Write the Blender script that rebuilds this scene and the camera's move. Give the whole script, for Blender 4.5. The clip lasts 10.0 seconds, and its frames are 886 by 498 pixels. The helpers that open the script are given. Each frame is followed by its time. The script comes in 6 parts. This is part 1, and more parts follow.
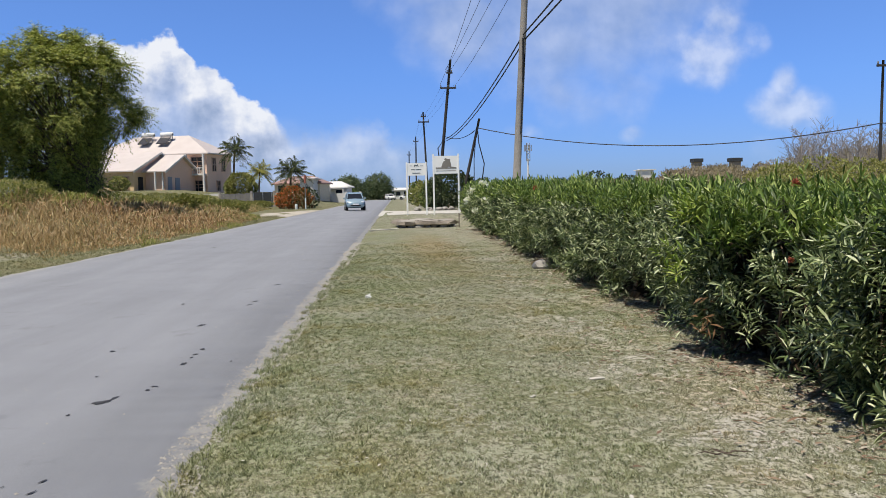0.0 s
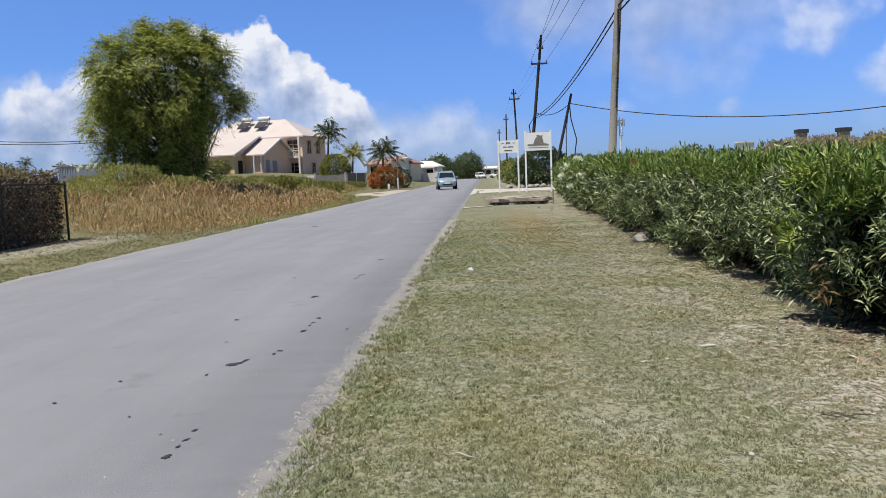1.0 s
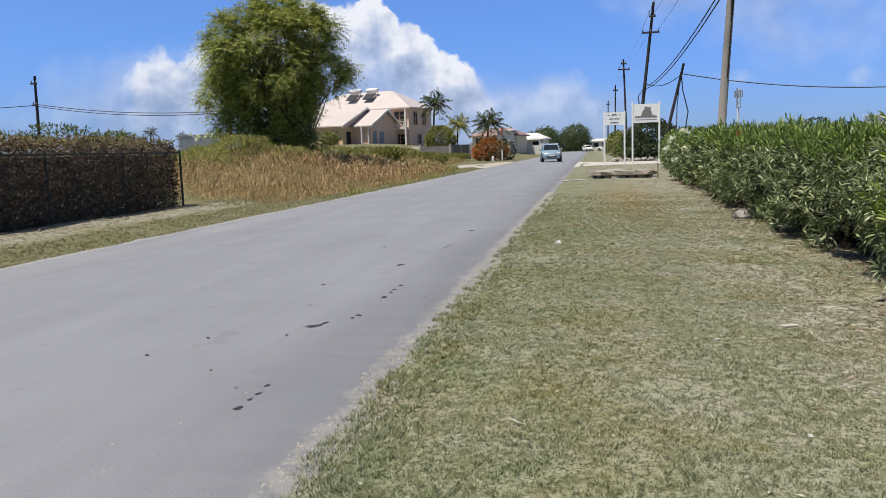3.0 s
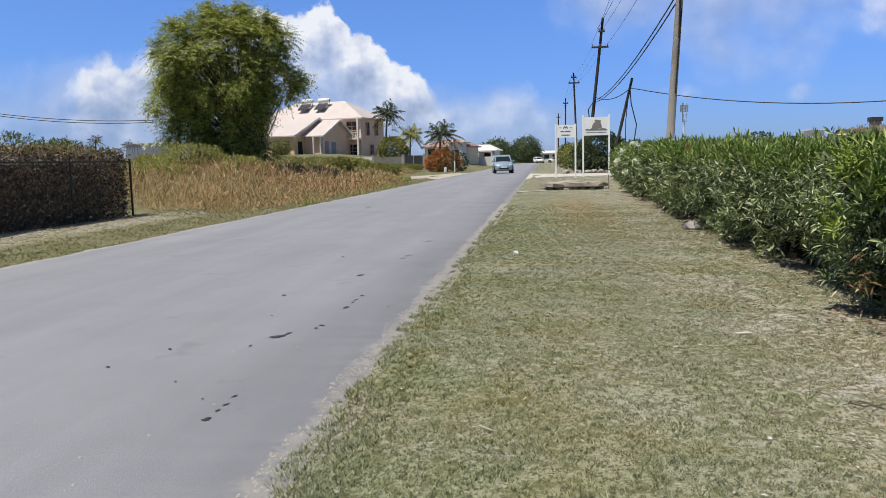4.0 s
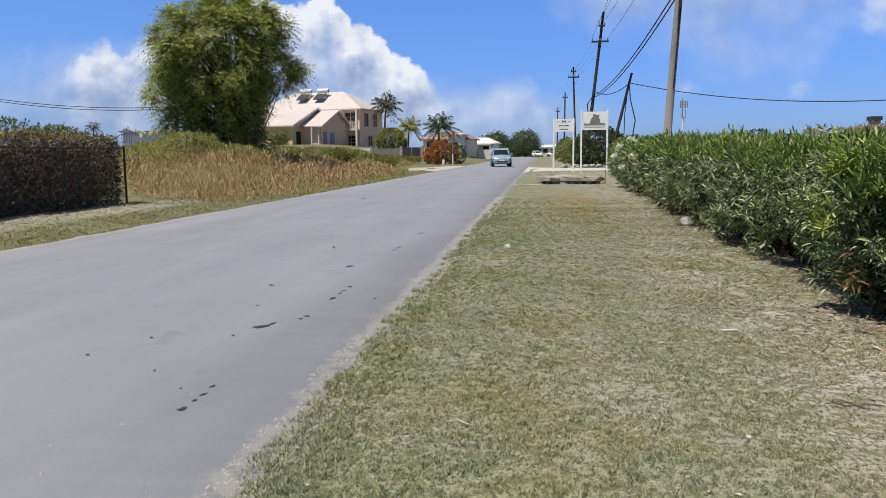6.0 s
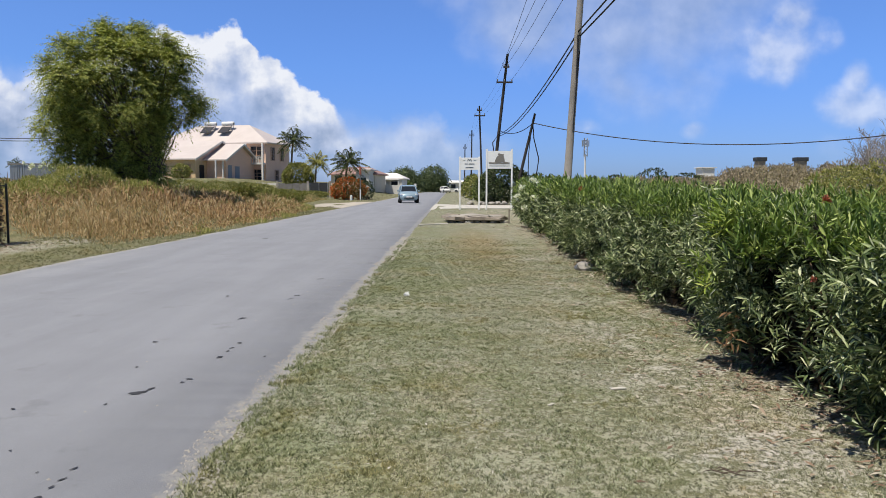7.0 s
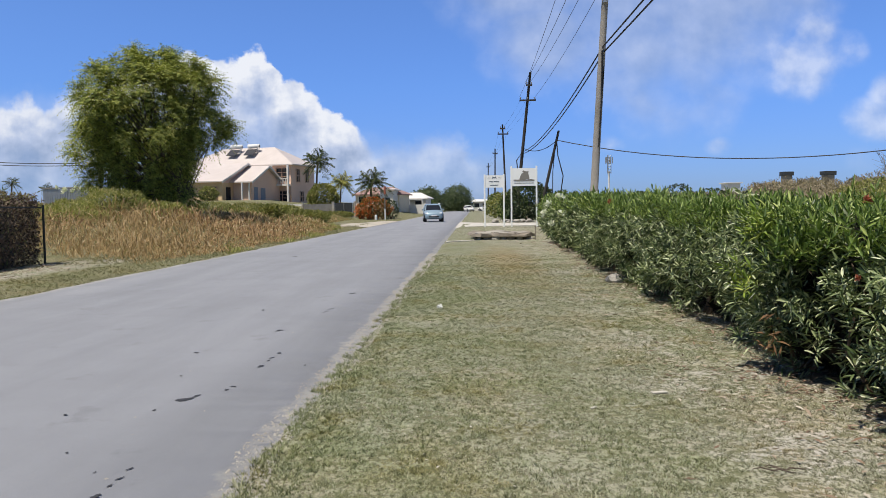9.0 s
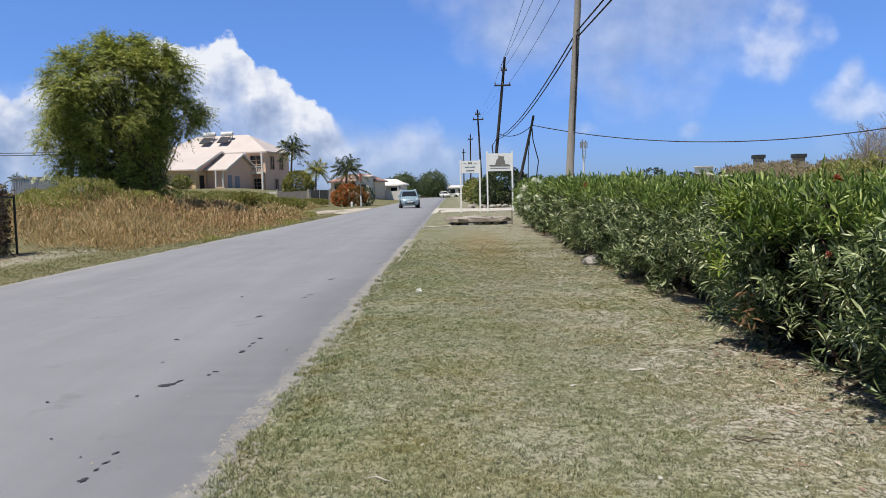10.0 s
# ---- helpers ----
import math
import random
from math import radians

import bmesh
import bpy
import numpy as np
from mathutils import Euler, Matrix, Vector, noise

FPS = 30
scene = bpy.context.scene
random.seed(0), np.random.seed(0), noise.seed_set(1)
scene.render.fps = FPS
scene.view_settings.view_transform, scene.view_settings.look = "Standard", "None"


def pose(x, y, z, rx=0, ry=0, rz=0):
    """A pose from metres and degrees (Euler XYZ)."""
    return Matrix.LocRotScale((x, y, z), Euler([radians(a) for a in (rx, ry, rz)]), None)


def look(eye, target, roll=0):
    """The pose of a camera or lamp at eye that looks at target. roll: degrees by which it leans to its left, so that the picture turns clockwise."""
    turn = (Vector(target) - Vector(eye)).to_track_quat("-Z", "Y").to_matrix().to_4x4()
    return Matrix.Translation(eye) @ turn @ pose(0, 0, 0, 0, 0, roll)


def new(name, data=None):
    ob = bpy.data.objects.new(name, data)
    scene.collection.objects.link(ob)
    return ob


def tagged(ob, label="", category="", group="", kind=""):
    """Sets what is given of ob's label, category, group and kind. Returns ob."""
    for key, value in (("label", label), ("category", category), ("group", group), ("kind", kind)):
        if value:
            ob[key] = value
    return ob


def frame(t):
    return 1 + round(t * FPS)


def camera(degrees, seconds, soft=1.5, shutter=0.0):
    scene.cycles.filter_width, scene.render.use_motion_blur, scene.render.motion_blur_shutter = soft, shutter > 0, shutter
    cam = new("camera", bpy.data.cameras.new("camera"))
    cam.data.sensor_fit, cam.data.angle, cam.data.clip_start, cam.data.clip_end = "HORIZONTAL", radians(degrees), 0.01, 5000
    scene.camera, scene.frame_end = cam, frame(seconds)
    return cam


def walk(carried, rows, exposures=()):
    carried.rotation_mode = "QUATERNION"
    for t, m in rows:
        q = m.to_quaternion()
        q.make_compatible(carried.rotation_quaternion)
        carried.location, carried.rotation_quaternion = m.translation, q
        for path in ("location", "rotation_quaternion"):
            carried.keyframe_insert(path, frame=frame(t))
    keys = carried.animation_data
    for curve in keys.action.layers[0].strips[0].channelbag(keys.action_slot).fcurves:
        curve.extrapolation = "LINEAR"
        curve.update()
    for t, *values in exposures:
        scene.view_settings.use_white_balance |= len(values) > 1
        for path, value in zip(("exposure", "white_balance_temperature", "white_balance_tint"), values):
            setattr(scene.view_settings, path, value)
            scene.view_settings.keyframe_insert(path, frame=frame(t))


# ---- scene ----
cam = camera(59.2, 10.0, 0.65)
PATH = [
    (0, (-0.081, 0.321, 1.317), (0.037, 2.313, 1.175), -1.2),
    (0.5, (-0.165, 0.253, 1.306), (-0.223, 2.248, 1.168), -3.0),
    (1, (-0.219, 0.158, 1.271), (-0.334, 2.146, 1.082), -2.3),
    (1.5, (-0.186, 0.125, 1.279), (-0.392, 2.108, 1.124), -3.3),
    (2, (-0.075, 0.126, 1.278), (-0.301, 2.106, 1.113), -3.9),
    (2.5, (-0.017, 0.122, 1.265), (-0.352, 2.084, 1.066), -3.2),
    (2.7, (0.008, 0.131, 1.254), (-0.377, 2.078, 1.004), -1.9),
    (4, (-0.081, 0.056, 1.259), (-0.34, 2.026, 1.033), -1.4),
    (4.5, (-0.098, 0.058, 1.27), (-0.255, 2.042, 1.075), -1.6),
    (5, (-0.09, 0.073, 1.262), (-0.297, 2.05, 1.039), -1.9),
    (5.2, (-0.08, 0.082, 1.245), (-0.313, 2.054, 1.0), -2.2),
    (6.3, (0.066, 0.147, 1.256), (-0.188, 2.115, 1.011), -0.2),
    (6.5, (0.111, 0.186, 1.344), (-0.152, 2.148, 1.06), -1.9),
    (7, (0.112, 0.227, 1.414), (0.091, 2.221, 1.255), 0.1),
    (7.5, (0.073, 0.213, 1.426), (0.119, 2.211, 1.362), -0.2),
    (8, (0.006, 0.207, 1.38), (0.057, 2.205, 1.32), -0.1),
    (8.5, (0.033, 0.191, 1.333), (-0.061, 2.187, 1.237), 0.3),
    (9, (0.005, 0.155, 1.328), (-0.077, 2.151, 1.219), -0.7),
    (9.5, (0.001, 0.126, 1.311), (-0.042, 2.123, 1.211), -0.9),
    (10, (-0.021, 0.105, 1.305), (-0.043, 2.1, 1.16), -1.3),
]
walk(cam, [(t, look(eye, target, roll)) for t, eye, target, roll in PATH])

# ---- world, sun ----
SUN_EL, SUN_AZ = 66.0, -136.0      # degrees: height, and turn from +y towards +x
sun_to = Vector((math.sin(radians(SUN_AZ)) * math.cos(radians(SUN_EL)), math.cos(radians(SUN_AZ)) * math.cos(radians(SUN_EL)), math.sin(radians(SUN_EL))))
sun_data = bpy.data.lights.new("sun", "SUN")
sun_data.energy, sun_data.angle, sun_data.color = 5.0, radians(0.5), (1.0, 0.93, 0.82)
sun = new("sun", sun_data)
sun.matrix_world = look(sun_to * 100, (0, 0, 0))
SKY_STRENGTH = 0.094

world = bpy.data.worlds.new("sky")
scene.world = world
world.use_nodes = True


class Nodes:
    """Short hand for building node trees."""
    def __init__(self, tree):
        self.t, self.n, self.l = tree, tree.nodes, tree.links

    def put(self, node, socket, value):
        if isinstance(value, bpy.types.NodeSocket):
            self.l.new(value, node.inputs[socket])
        else:
            node.inputs[socket].default_value = value

    def math(self, op, a, b=0.0, c=0.0, clamp=False):
        n = self.n.new("ShaderNodeMath")
        n.operation, n.use_clamp = op, clamp
        for k, v in enumerate((a, b, c)):
            self.put(n, k, v)
        return n.outputs[0]

    def vec(self, op, a, b=(0, 0, 0), out=0):
        n = self.n.new("ShaderNodeVectorMath")
        n.operation = op
        self.put(n, 0, a)
        self.put(n, 1, b)
        return n.outputs[out]

    def noise(self, v, scale, detail=4.0, rough=0.55, distort=0.0, out=0):
        n = self.n.new("ShaderNodeTexNoise")
        if v is not None:
            self.put(n, "Vector", v)
        n.inputs["Scale"].default_value, n.inputs["Detail"].default_value = scale, detail
        n.inputs["Roughness"].default_value, n.inputs["Distortion"].default_value = rough, distort
        return n.outputs[out]

    def step(self, v, lo, hi, a=0.0, b=1.0):
        n = self.n.new("ShaderNodeMapRange")
        n.interpolation_type = "SMOOTHSTEP"
        for k, x in zip(("Value", "From Min", "From Max", "To Min", "To Max"), (v, lo, hi, a, b)):
            self.put(n, k, x)
        return n.outputs[0]

    def mix(self, f, a, b, kind="MIX"):
        n = self.n.new("ShaderNodeMix")
        n.data_type, n.blend_type = "RGBA", kind
        for k, v in ((0, f), (6, a), (7, b)):
            if isinstance(v, tuple) and len(v) == 3:
                v = (*v, 1)
            self.put(n, k, v)
        return n.outputs[2]

    def ramp(self, v, *stops):
        n = self.n.new("ShaderNodeValToRGB")
        self.put(n, 0, v)
        e = n.color_ramp.elements
        while len(e) < len(stops):
            e.new(0.5)
        for el, (p, c) in zip(e, stops):
            el.position, el.color = p, (*c, 1)
        return n.outputs[0]


def build_sky():
    k = Nodes(world.node_tree)
    k.n.clear()
    sky = k.n.new("ShaderNodeTexSky")
    sky.sky_type, sky.sun_disc = "NISHITA", False
    sky.sun_elevation, sky.sun_rotation = radians(SUN_EL), radians(SUN_AZ)
    sky.air_density, sky.dust_density, sky.ozone_density = 1.0, 0.4, 2.0
    way = k.n.new("ShaderNodeTexCoord").outputs["Generated"]
    sep = k.n.new("ShaderNodeSeparateXYZ")
    k.l.new(way, sep.inputs[0])
    ahead = k.math("MAXIMUM", sep.outputs[1], 0.15)
    u, w = k.math("DIVIDE", sep.outputs[0], ahead), k.math("DIVIDE", sep.outputs[2], ahead)
    com = k.n.new("ShaderNodeCombineXYZ")
    k.put(com, 0, u), k.put(com, 1, w)
    p = com.outputs[0]
    # cloud banks: centre and half size in the tangent plane ahead, weight
    puffs = [(0.515, 0.105, 0.052, 0.030, 1.0), (0.51, 0.132, 0.022, 0.026, 1.0), (0.415, 0.178, 0.060, 0.046, 1.0), (0.425, 0.208, 0.036, 0.032, 1.0), 
             (0.168, 0.078, 0.022, 0.012, 0.7), (0.305, 0.072, 0.020, 0.012, 0.7)]
    soft = [(-0.55, 0.07, 0.25, 0.08, 0.9), (-0.04, 0.03, 0.16, 0.045, 0.9), (0.10, 0.30, 0.16, 0.10, 0.85), (0.24, 0.24, 0.20, 0.13, 0.9), (0.30, 0.32, 0.16, 0.10, 0.85), (0.26, 0.14, 0.12, 0.07, 0.6), (0.10, 0.21, 0.10, 0.07, 0.8),
            (-0.25, 0.04, 0.35, 0.05, 0.6), (0.55, 0.05, 0.2, 0.03, 0.35), (0.9, 0.35, 0.25, 0.12, 0.8)]

    def banked(banks):
        total = None
        for x, y, a, b, g in banks:
            d = k.vec("MULTIPLY", k.vec("SUBTRACT", p, (x, y, 0)), (1 / a, 1 / b, 1))
            m = k.math("MULTIPLY", k.math("SUBTRACT", 1.4, k.vec("LENGTH", d, out=1), clamp=True), g)
            total = m if total is None else k.math("MAXIMUM", total, m)
        return total

    puff_mask, soft_mask = banked(puffs), banked(soft)
    fine = k.noise(p, 17.0, 5.0, 0.5)
    lit = k.noise(k.vec("ADD", p, (-0.010, 0.014, 0.0)), 17.0, 5.0, 0.5)
    broad = k.noise(p, 5.5, 6.0, 0.55)
    # the great cumulus ahead and its neighbours: height of the top by bearing
    tops = [(-0.74, 0.09), (-0.69, 0.11), (-0.632, 0.130), (-0.615, 0.151), (-0.58, 0.160), (-0.555, 0.138), (-0.54, 0.154), (-0.51, 0.167), (-0.46, 0.178), (-0.40, 0.200), (-0.36, 0.201), (-0.33, 0.192), (-0.299, 0.190), (-0.290, 0.208), (-0.272, 0.208), (-0.258, 0.196), (-0.247, 0.174), (-0.22, 0.159), (-0.192, 0.139),
            (-0.17, 0.120), (-0.150, 0.104), (-0.132, 0.088), (-0.104, 0.090), (-0.075, 0.092), (-0.053, 0.105), (-0.017, 0.098), (0.004, 0.065), (0.05, 0.0)]
    billow, curl = k.noise(p, 34.0, 4.0, 0.55), k.noise(k.vec("ADD", p, (3.1, 1.7, 0.0)), 26.0, 4.0, 0.55)
    bearing = k.math("MULTIPLY_ADD", k.math("SUBTRACT", curl, 0.5), 0.036, u)
    top = k.math("MULTIPLY", k.ramp(k.math("ADD", bearing, 0.8), *[(a + 0.8, (4 * h, 4 * h, 4 * h)) for a, h in tops]), 0.25)
    depth = k.math("SUBTRACT", top, k.math("MULTIPLY_ADD", k.math("SUBTRACT", billow, 0.5), 0.050, w))
    rim = k.math("MULTIPLY", k.step(u, -0.17, -0.12, 1.0, 3.6), k.step(u, -0.50, -0.42, 2.6, 1.0))
    c1 = k.step(depth, 0.0, k.math("MULTIPLY", rim, 0.010))
    c1 = k.math("MULTIPLY", c1, k.math("MULTIPLY", k.step(u, -0.16, -0.10, 1.0, 0.62), k.step(u, -0.66, -0.61, 0.15, 1.0)))
    c1 = k.math("MULTIPLY", c1, k.step(depth, 0.04, 0.15, 1.0, 0.66))
    d2 = k.math("ADD", k.math("MULTIPLY_ADD", k.math("SUBTRACT", broad, 0.5), 1.15, soft_mask), k.math("MULTIPLY", k.math("SUBTRACT", fine, 0.5), 0.5))
    c2 = k.math("MULTIPLY", k.math("MULTIPLY", k.step(d2, 0.18, 0.98), k.step(soft_mask, 0.0, 0.3)), 0.63)
    d3 = k.math("MULTIPLY_ADD", k.math("SUBTRACT", fine, 0.5), 1.6, puff_mask)
    c3 = k.math("MULTIPLY", k.math("MULTIPLY", k.step(d3, 0.15, 1.15), k.step(puff_mask, 0.0, 0.2)), 0.55)
    cover = k.math("MAXIMUM", k.math("MAXIMUM", c1, c3), c2)
    cover = k.math("MULTIPLY", cover, k.step(w, -0.01, 0.06, 0.25, 1.0))
    relief = k.math("MULTIPLY_ADD", k.math("SUBTRACT", fine, lit), 2.2, 0.56)
    relief = k.math("ADD", relief, k.math("MULTIPLY", k.step(depth, 0.075, 0.010, -0.17, 0.38), k.step(u, -0.16, -0.10, 1.0, 0.3)))
    relief = k.math("MULTIPLY", relief, k.step(w, 0.0, 0.16, 0.75, 1.0), clamp=True)
    relief = k.math("MULTIPLY", relief, k.step(u, -0.52, -0.44, 0.84, 1.0))
    relief = k.math("MULTIPLY", relief, k.step(k.math("SUBTRACT", c2, k.math("MAXIMUM", c1, c3)), 0.0, 0.4, 1.0, 0.52))
    cloud = k.ramp(relief, (0.0, (0.31, 0.40, 0.59)), (0.45, (0.54, 0.62, 0.81)), (0.95, (0.93, 0.95, 1.0)))
    tint = k.ramp(k.step(w, 0.0, 0.35), (0.0, (0.46, 0.70, 1.46)), (0.4, (0.57, 0.86, 1.55)), (1.0, (0.73, 1.01, 1.60)))
    tint = k.mix(k.step(w, 0.4, 1.6), tint, (0.43, 0.51, 0.66))
    hue = k.mix(1.0, sky.outputs[0], tint, "MULTIPLY")
    bg1, bg2 = k.n.new("ShaderNodeBackground"), k.n.new("ShaderNodeBackground")
    k.put(bg1, 0, hue), k.put(bg1, 1, SKY_STRENGTH)
    k.put(bg2, 0, cloud), k.put(bg2, 1, 0.95)
    ms = k.n.new("ShaderNodeMixShader")
    k.put(ms, 0, k.math("MULTIPLY", cover, 0.95)), k.put(ms, 1, bg1.outputs[0]), k.put(ms, 2, bg2.outputs[0])
    out = k.n.new("ShaderNodeOutputWorld")
    k.l.new(ms.outputs[0], out.inputs[0])


build_sky()


# ---- materials ----
def material(name, rough=0.8, metal=0.0, spec=0.3):
    m = bpy.data.materials.new(name)
    m.use_nodes = True
    k = Nodes(m.node_tree)
    b = k.n["Principled BSDF"]
    b.inputs["Roughness"].default_value, b.inputs["Metallic"].default_value = rough, metal
    b.inputs["Specular IOR Level"].default_value = spec
    return m, k, b


def bump(k, b, height, strength=0.3, distance=0.02):
    n = k.n.new("ShaderNodeBump")
    n.inputs["Strength"].default_value, n.inputs["Distance"].default_value = strength, distance
    k.put(n, "Height", height)
    k.l.new(n.outputs[0], b.inputs["Normal"])


def place_of(k):
    return k.n.new("ShaderNodeNewGeometry").outputs["Position"]


def painted(name, colour, rough=0.6, dirt=0.15, scale=3.0, metal=0.0, bumpy=0.05):
    """Paint, plaster, metal: one colour with grime at two scales."""
    m, k, b = material(name, rough, metal)
    co = k.n.new("ShaderNodeTexCoord").outputs["Object"]
    f = k.math("MULTIPLY", k.step(k.noise(co, scale, 6, 0.65), 0.35, 0.75), dirt)
    f2 = k.math("MULTIPLY", k.step(k.noise(co, scale * 14, 3), 0.4, 0.7), dirt * 0.6)
    dark = tuple(c * 0.45 for c in colour)
    c = k.mix(f2, k.mix(f, colour, dark), tuple(c * 0.6 for c in colour))
    k.put(b, "Base Color", c)
    bump(k, b, k.noise(co, scale * 25, 3), bumpy, 0.01)
    return m


def leafy(name, stops, rough=0.45, through_light=0.25, patch=None):
    """Leaves: colour by the single leaf, some light through them."""
    m, k, b = material(name, rough, 0, 0.4)
    rnd = k.n.new("ShaderNodeNewGeometry").outputs["Random Per Island"]
    c = k.ramp(rnd, *stops)
    if patch:
        f = k.step(k.noise(place_of(k), patch[0], 3), 0.42, 0.62)
        c = k.mix(k.math("MULTIPLY", f, patch[2]), c, patch[1])
    k.put(b, "Base Color", c)
    tr = k.n.new("ShaderNodeBsdfTranslucent")
    k.put(tr, 0, k.mix(1.0, c, (1.0, 1.1, 0.6), "MULTIPLY"))
    ms = k.n.new("ShaderNodeMixShader")
    ms.inputs[0].default_value = through_light
    k.l.new(b.outputs[0], ms.inputs[1]), k.l.new(tr.outputs[0], ms.inputs[2])
    k.l.new(ms.outputs[0], k.n["Material Output"].inputs[0])
    return m


def make_asphalt():
    m, k, b = material("bleached_asphalt", 0.85, 0, 0.25)
    p = place_of(k)
    fine = k.noise(p, 90, 3, 0.6)
    grain = k.noise(p, 320, 2, 0.6)
    long = k.noise(k.vec("MULTIPLY", p, (1.6, 0.12, 1)), 1.0, 4, 0.6)
    c = k.ramp(long, (0.3, (0.228, 0.237, 0.258)), (0.5, (0.258, 0.268, 0.292)), (0.7, (0.287, 0.297, 0.322)))
    c = k.mix(k.step(fine, 0.35, 0.75, 0.0, 0.4), c, (0.31, 0.31, 0.31))
    c = k.mix(k.step(grain, 0.55, 0.75, 0.0, 0.5), c, (0.15, 0.147, 0.147))
    c = k.mix(k.step(k.noise(p, 140, 2, 0.5), 0.66, 0.74, 0.0, 0.5), c, (0.44, 0.44, 0.45))
    c = k.mix(k.step(k.noise(p, 0.6, 5, 0.65), 0.40, 0.68, 0.0, 0.30), c, (0.20, 0.205, 0.22))
    blot = k.step(k.noise(p, 1.7, 5, 0.7), 0.60, 0.70, 0.0, 0.35)
    c = k.mix(blot, c, (0.16, 0.16, 0.165))
    sep = k.n.new("ShaderNodeSeparateXYZ")
    k.l.new(p, sep.inputs[0])
    side = k.math("MULTIPLY_ADD", k.math("SUBTRACT", k.noise(p, 2.2, 5, 0.7), 0.5), 0.45, sep.outputs[0])
    edge = k.math("ADD", k.step(side, -1.30, -1.21), k.step(side, -6.82, -7.04))
    edge = k.math("MULTIPLY", edge, k.step(k.noise(p, 9, 6, 0.75), 0.36, 0.55))
    c = k.mix(k.math("MULTIPLY", edge, 0.7), c, (0.42, 0.405, 0.375))
    k.put(b, "Base Color", c)
    bump(k, b, k.math("ADD", fine, grain), 0.35, 0.008)
    return m


def turf_patches(k, p, c):
    """Ochre, greener and bleached grey patches, half a metre to two metres wide."""
    for shift, scale, lo, hi, most, tone in (((7, 3, 0), 0.8, 0.46, 0.68, 0.42, (1.07, 0.93, 0.76)), ((1, 9, 0), 0.7, 0.46, 0.66, 0.5, (0.93, 0.97, 0.87)), ((4, 13, 0), 1.7, 0.50, 0.66, 0.6, (1.06, 1.06, 1.13))):
        f = k.step(k.noise(k.vec("ADD", p, shift), scale, 5, 0.68), lo, hi, 0.0, most)
        c = k.mix(f, c, k.mix(1.0, c, tone, "MULTIPLY"))
    return c


def make_ground():
    m, k, b = material("dry_mown_grass", 0.95, 0, 0.1)
    p = place_of(k)
    sep = k.n.new("ShaderNodeSeparateXYZ")
    k.l.new(p, sep.inputs[0])
    x, y = sep.outputs[0], sep.outputs[1]
    wide, mid, fine = k.noise(p, 0.45, 5, 0.6), k.noise(p, 4.5, 5, 0.65), k.noise(k.vec("MULTIPLY", p, (1.0, 0.6, 1.0)), 42, 4, 0.65)
    straw, green, sand = (0.33, 0.315, 0.245), (0.25, 0.27, 0.175), (0.50, 0.47, 0.425)
    near_road = k.math("MULTIPLY", k.step(x, 0.6, -1.0), k.step(x, -1.3, -1.0))
    near_road = k.math("ADD", near_road, k.step(x, -6.9, -8.5, 0.0, 0.8))
    g = k.math("ADD", k.math("MULTIPLY", near_road, 0.40), k.step(k.math("ADD", k.math("MULTIPLY", wide, 0.6), k.math("MULTIPLY", mid, 0.4)), 0.40, 0.62), clamp=True)
    g = k.math("ADD", g, k.step(x, -6.9, -7.6, 0.0, 0.8), clamp=True)
    c = k.mix(g, straw, green)
    bare = k.math("MULTIPLY", k.step(mid, 0.40, 0.58), k.step(x, 0.6, 1.8, 0.10, 0.85))
    left = k.math("MULTIPLY", k.math("MULTIPLY", k.step(k.math("MULTIPLY_ADD", k.math("SUBTRACT", mid, 0.5), 1.6, x), -8.25, -8.9), k.step(x, -11.2, -10.7)), k.step(y, 24.0, 18.0, 0.0, 1.0))
    bare = k.math("ADD", bare, k.math("MULTIPLY", left, k.step(mid, 0.35, 0.55)), clamp=True)
    bare = k.math("ADD", bare, k.step(k.noise(p, 1.3, 4, 0.65), 0.60, 0.70, 0.0, 0.35), clamp=True)
    c = k.mix(bare, c, sand)
    # dark specks here and dark dashes below paint the shade between tufts
    c = k.mix(k.step(fine, 0.46, 0.58, 0.0, 0.9), c, (0.07, 0.07, 0.04))
    c = k.mix(k.step(k.noise(p, 90, 3, 0.65), 0.50, 0.64, 0.0, 0.8), c, (0.47, 0.445, 0.355))
    c = k.mix(k.step(k.noise(k.vec("MULTIPLY", p, (0.7, 1.0, 1.0)), 13, 4, 0.7), 0.50, 0.60, 0.0, 0.85), c, (0.15, 0.15, 0.085))
    broad = k.step(k.noise(p, 0.75, 5, 0.62), 0.36, 0.64)
    c = k.mix(1.0, c, k.mix(broad, (0.84, 0.87, 0.76), (1.02, 1.01, 1.02)), "MULTIPLY")
    c = turf_patches(k, p, c)
    worn = k.vec("MULTIPLY", k.vec("SUBTRACT", p, (0.75, 19.0, 0.0)), (1.0, 0.12, 0.0))
    worn = k.step(k.math("ADD", k.vec("LENGTH", worn, out=1), k.math("MULTIPLY", k.noise(p, 1.1, 4), 0.9)), 1.5, 0.6)
    c = k.mix(k.math("MULTIPLY", worn, 0.6), c, k.mix(1.0, c, (1.02, 0.80, 0.58), "MULTIPLY"))
    c = k.mix(1.0, c, k.mix(k.math("MULTIPLY", k.step(x, -6.6, -7.4), k.math("SUBTRACT", 1.0, left)), (1.0, 1.0, 1.0), (0.84, 0.79, 0.68)), "MULTIPLY")
    k.put(b, "Base Color", c)
    bump(k, b, k.math("ADD", fine, k.math("MULTIPLY", mid, 0.4)), 0.7, 0.02)
    return m


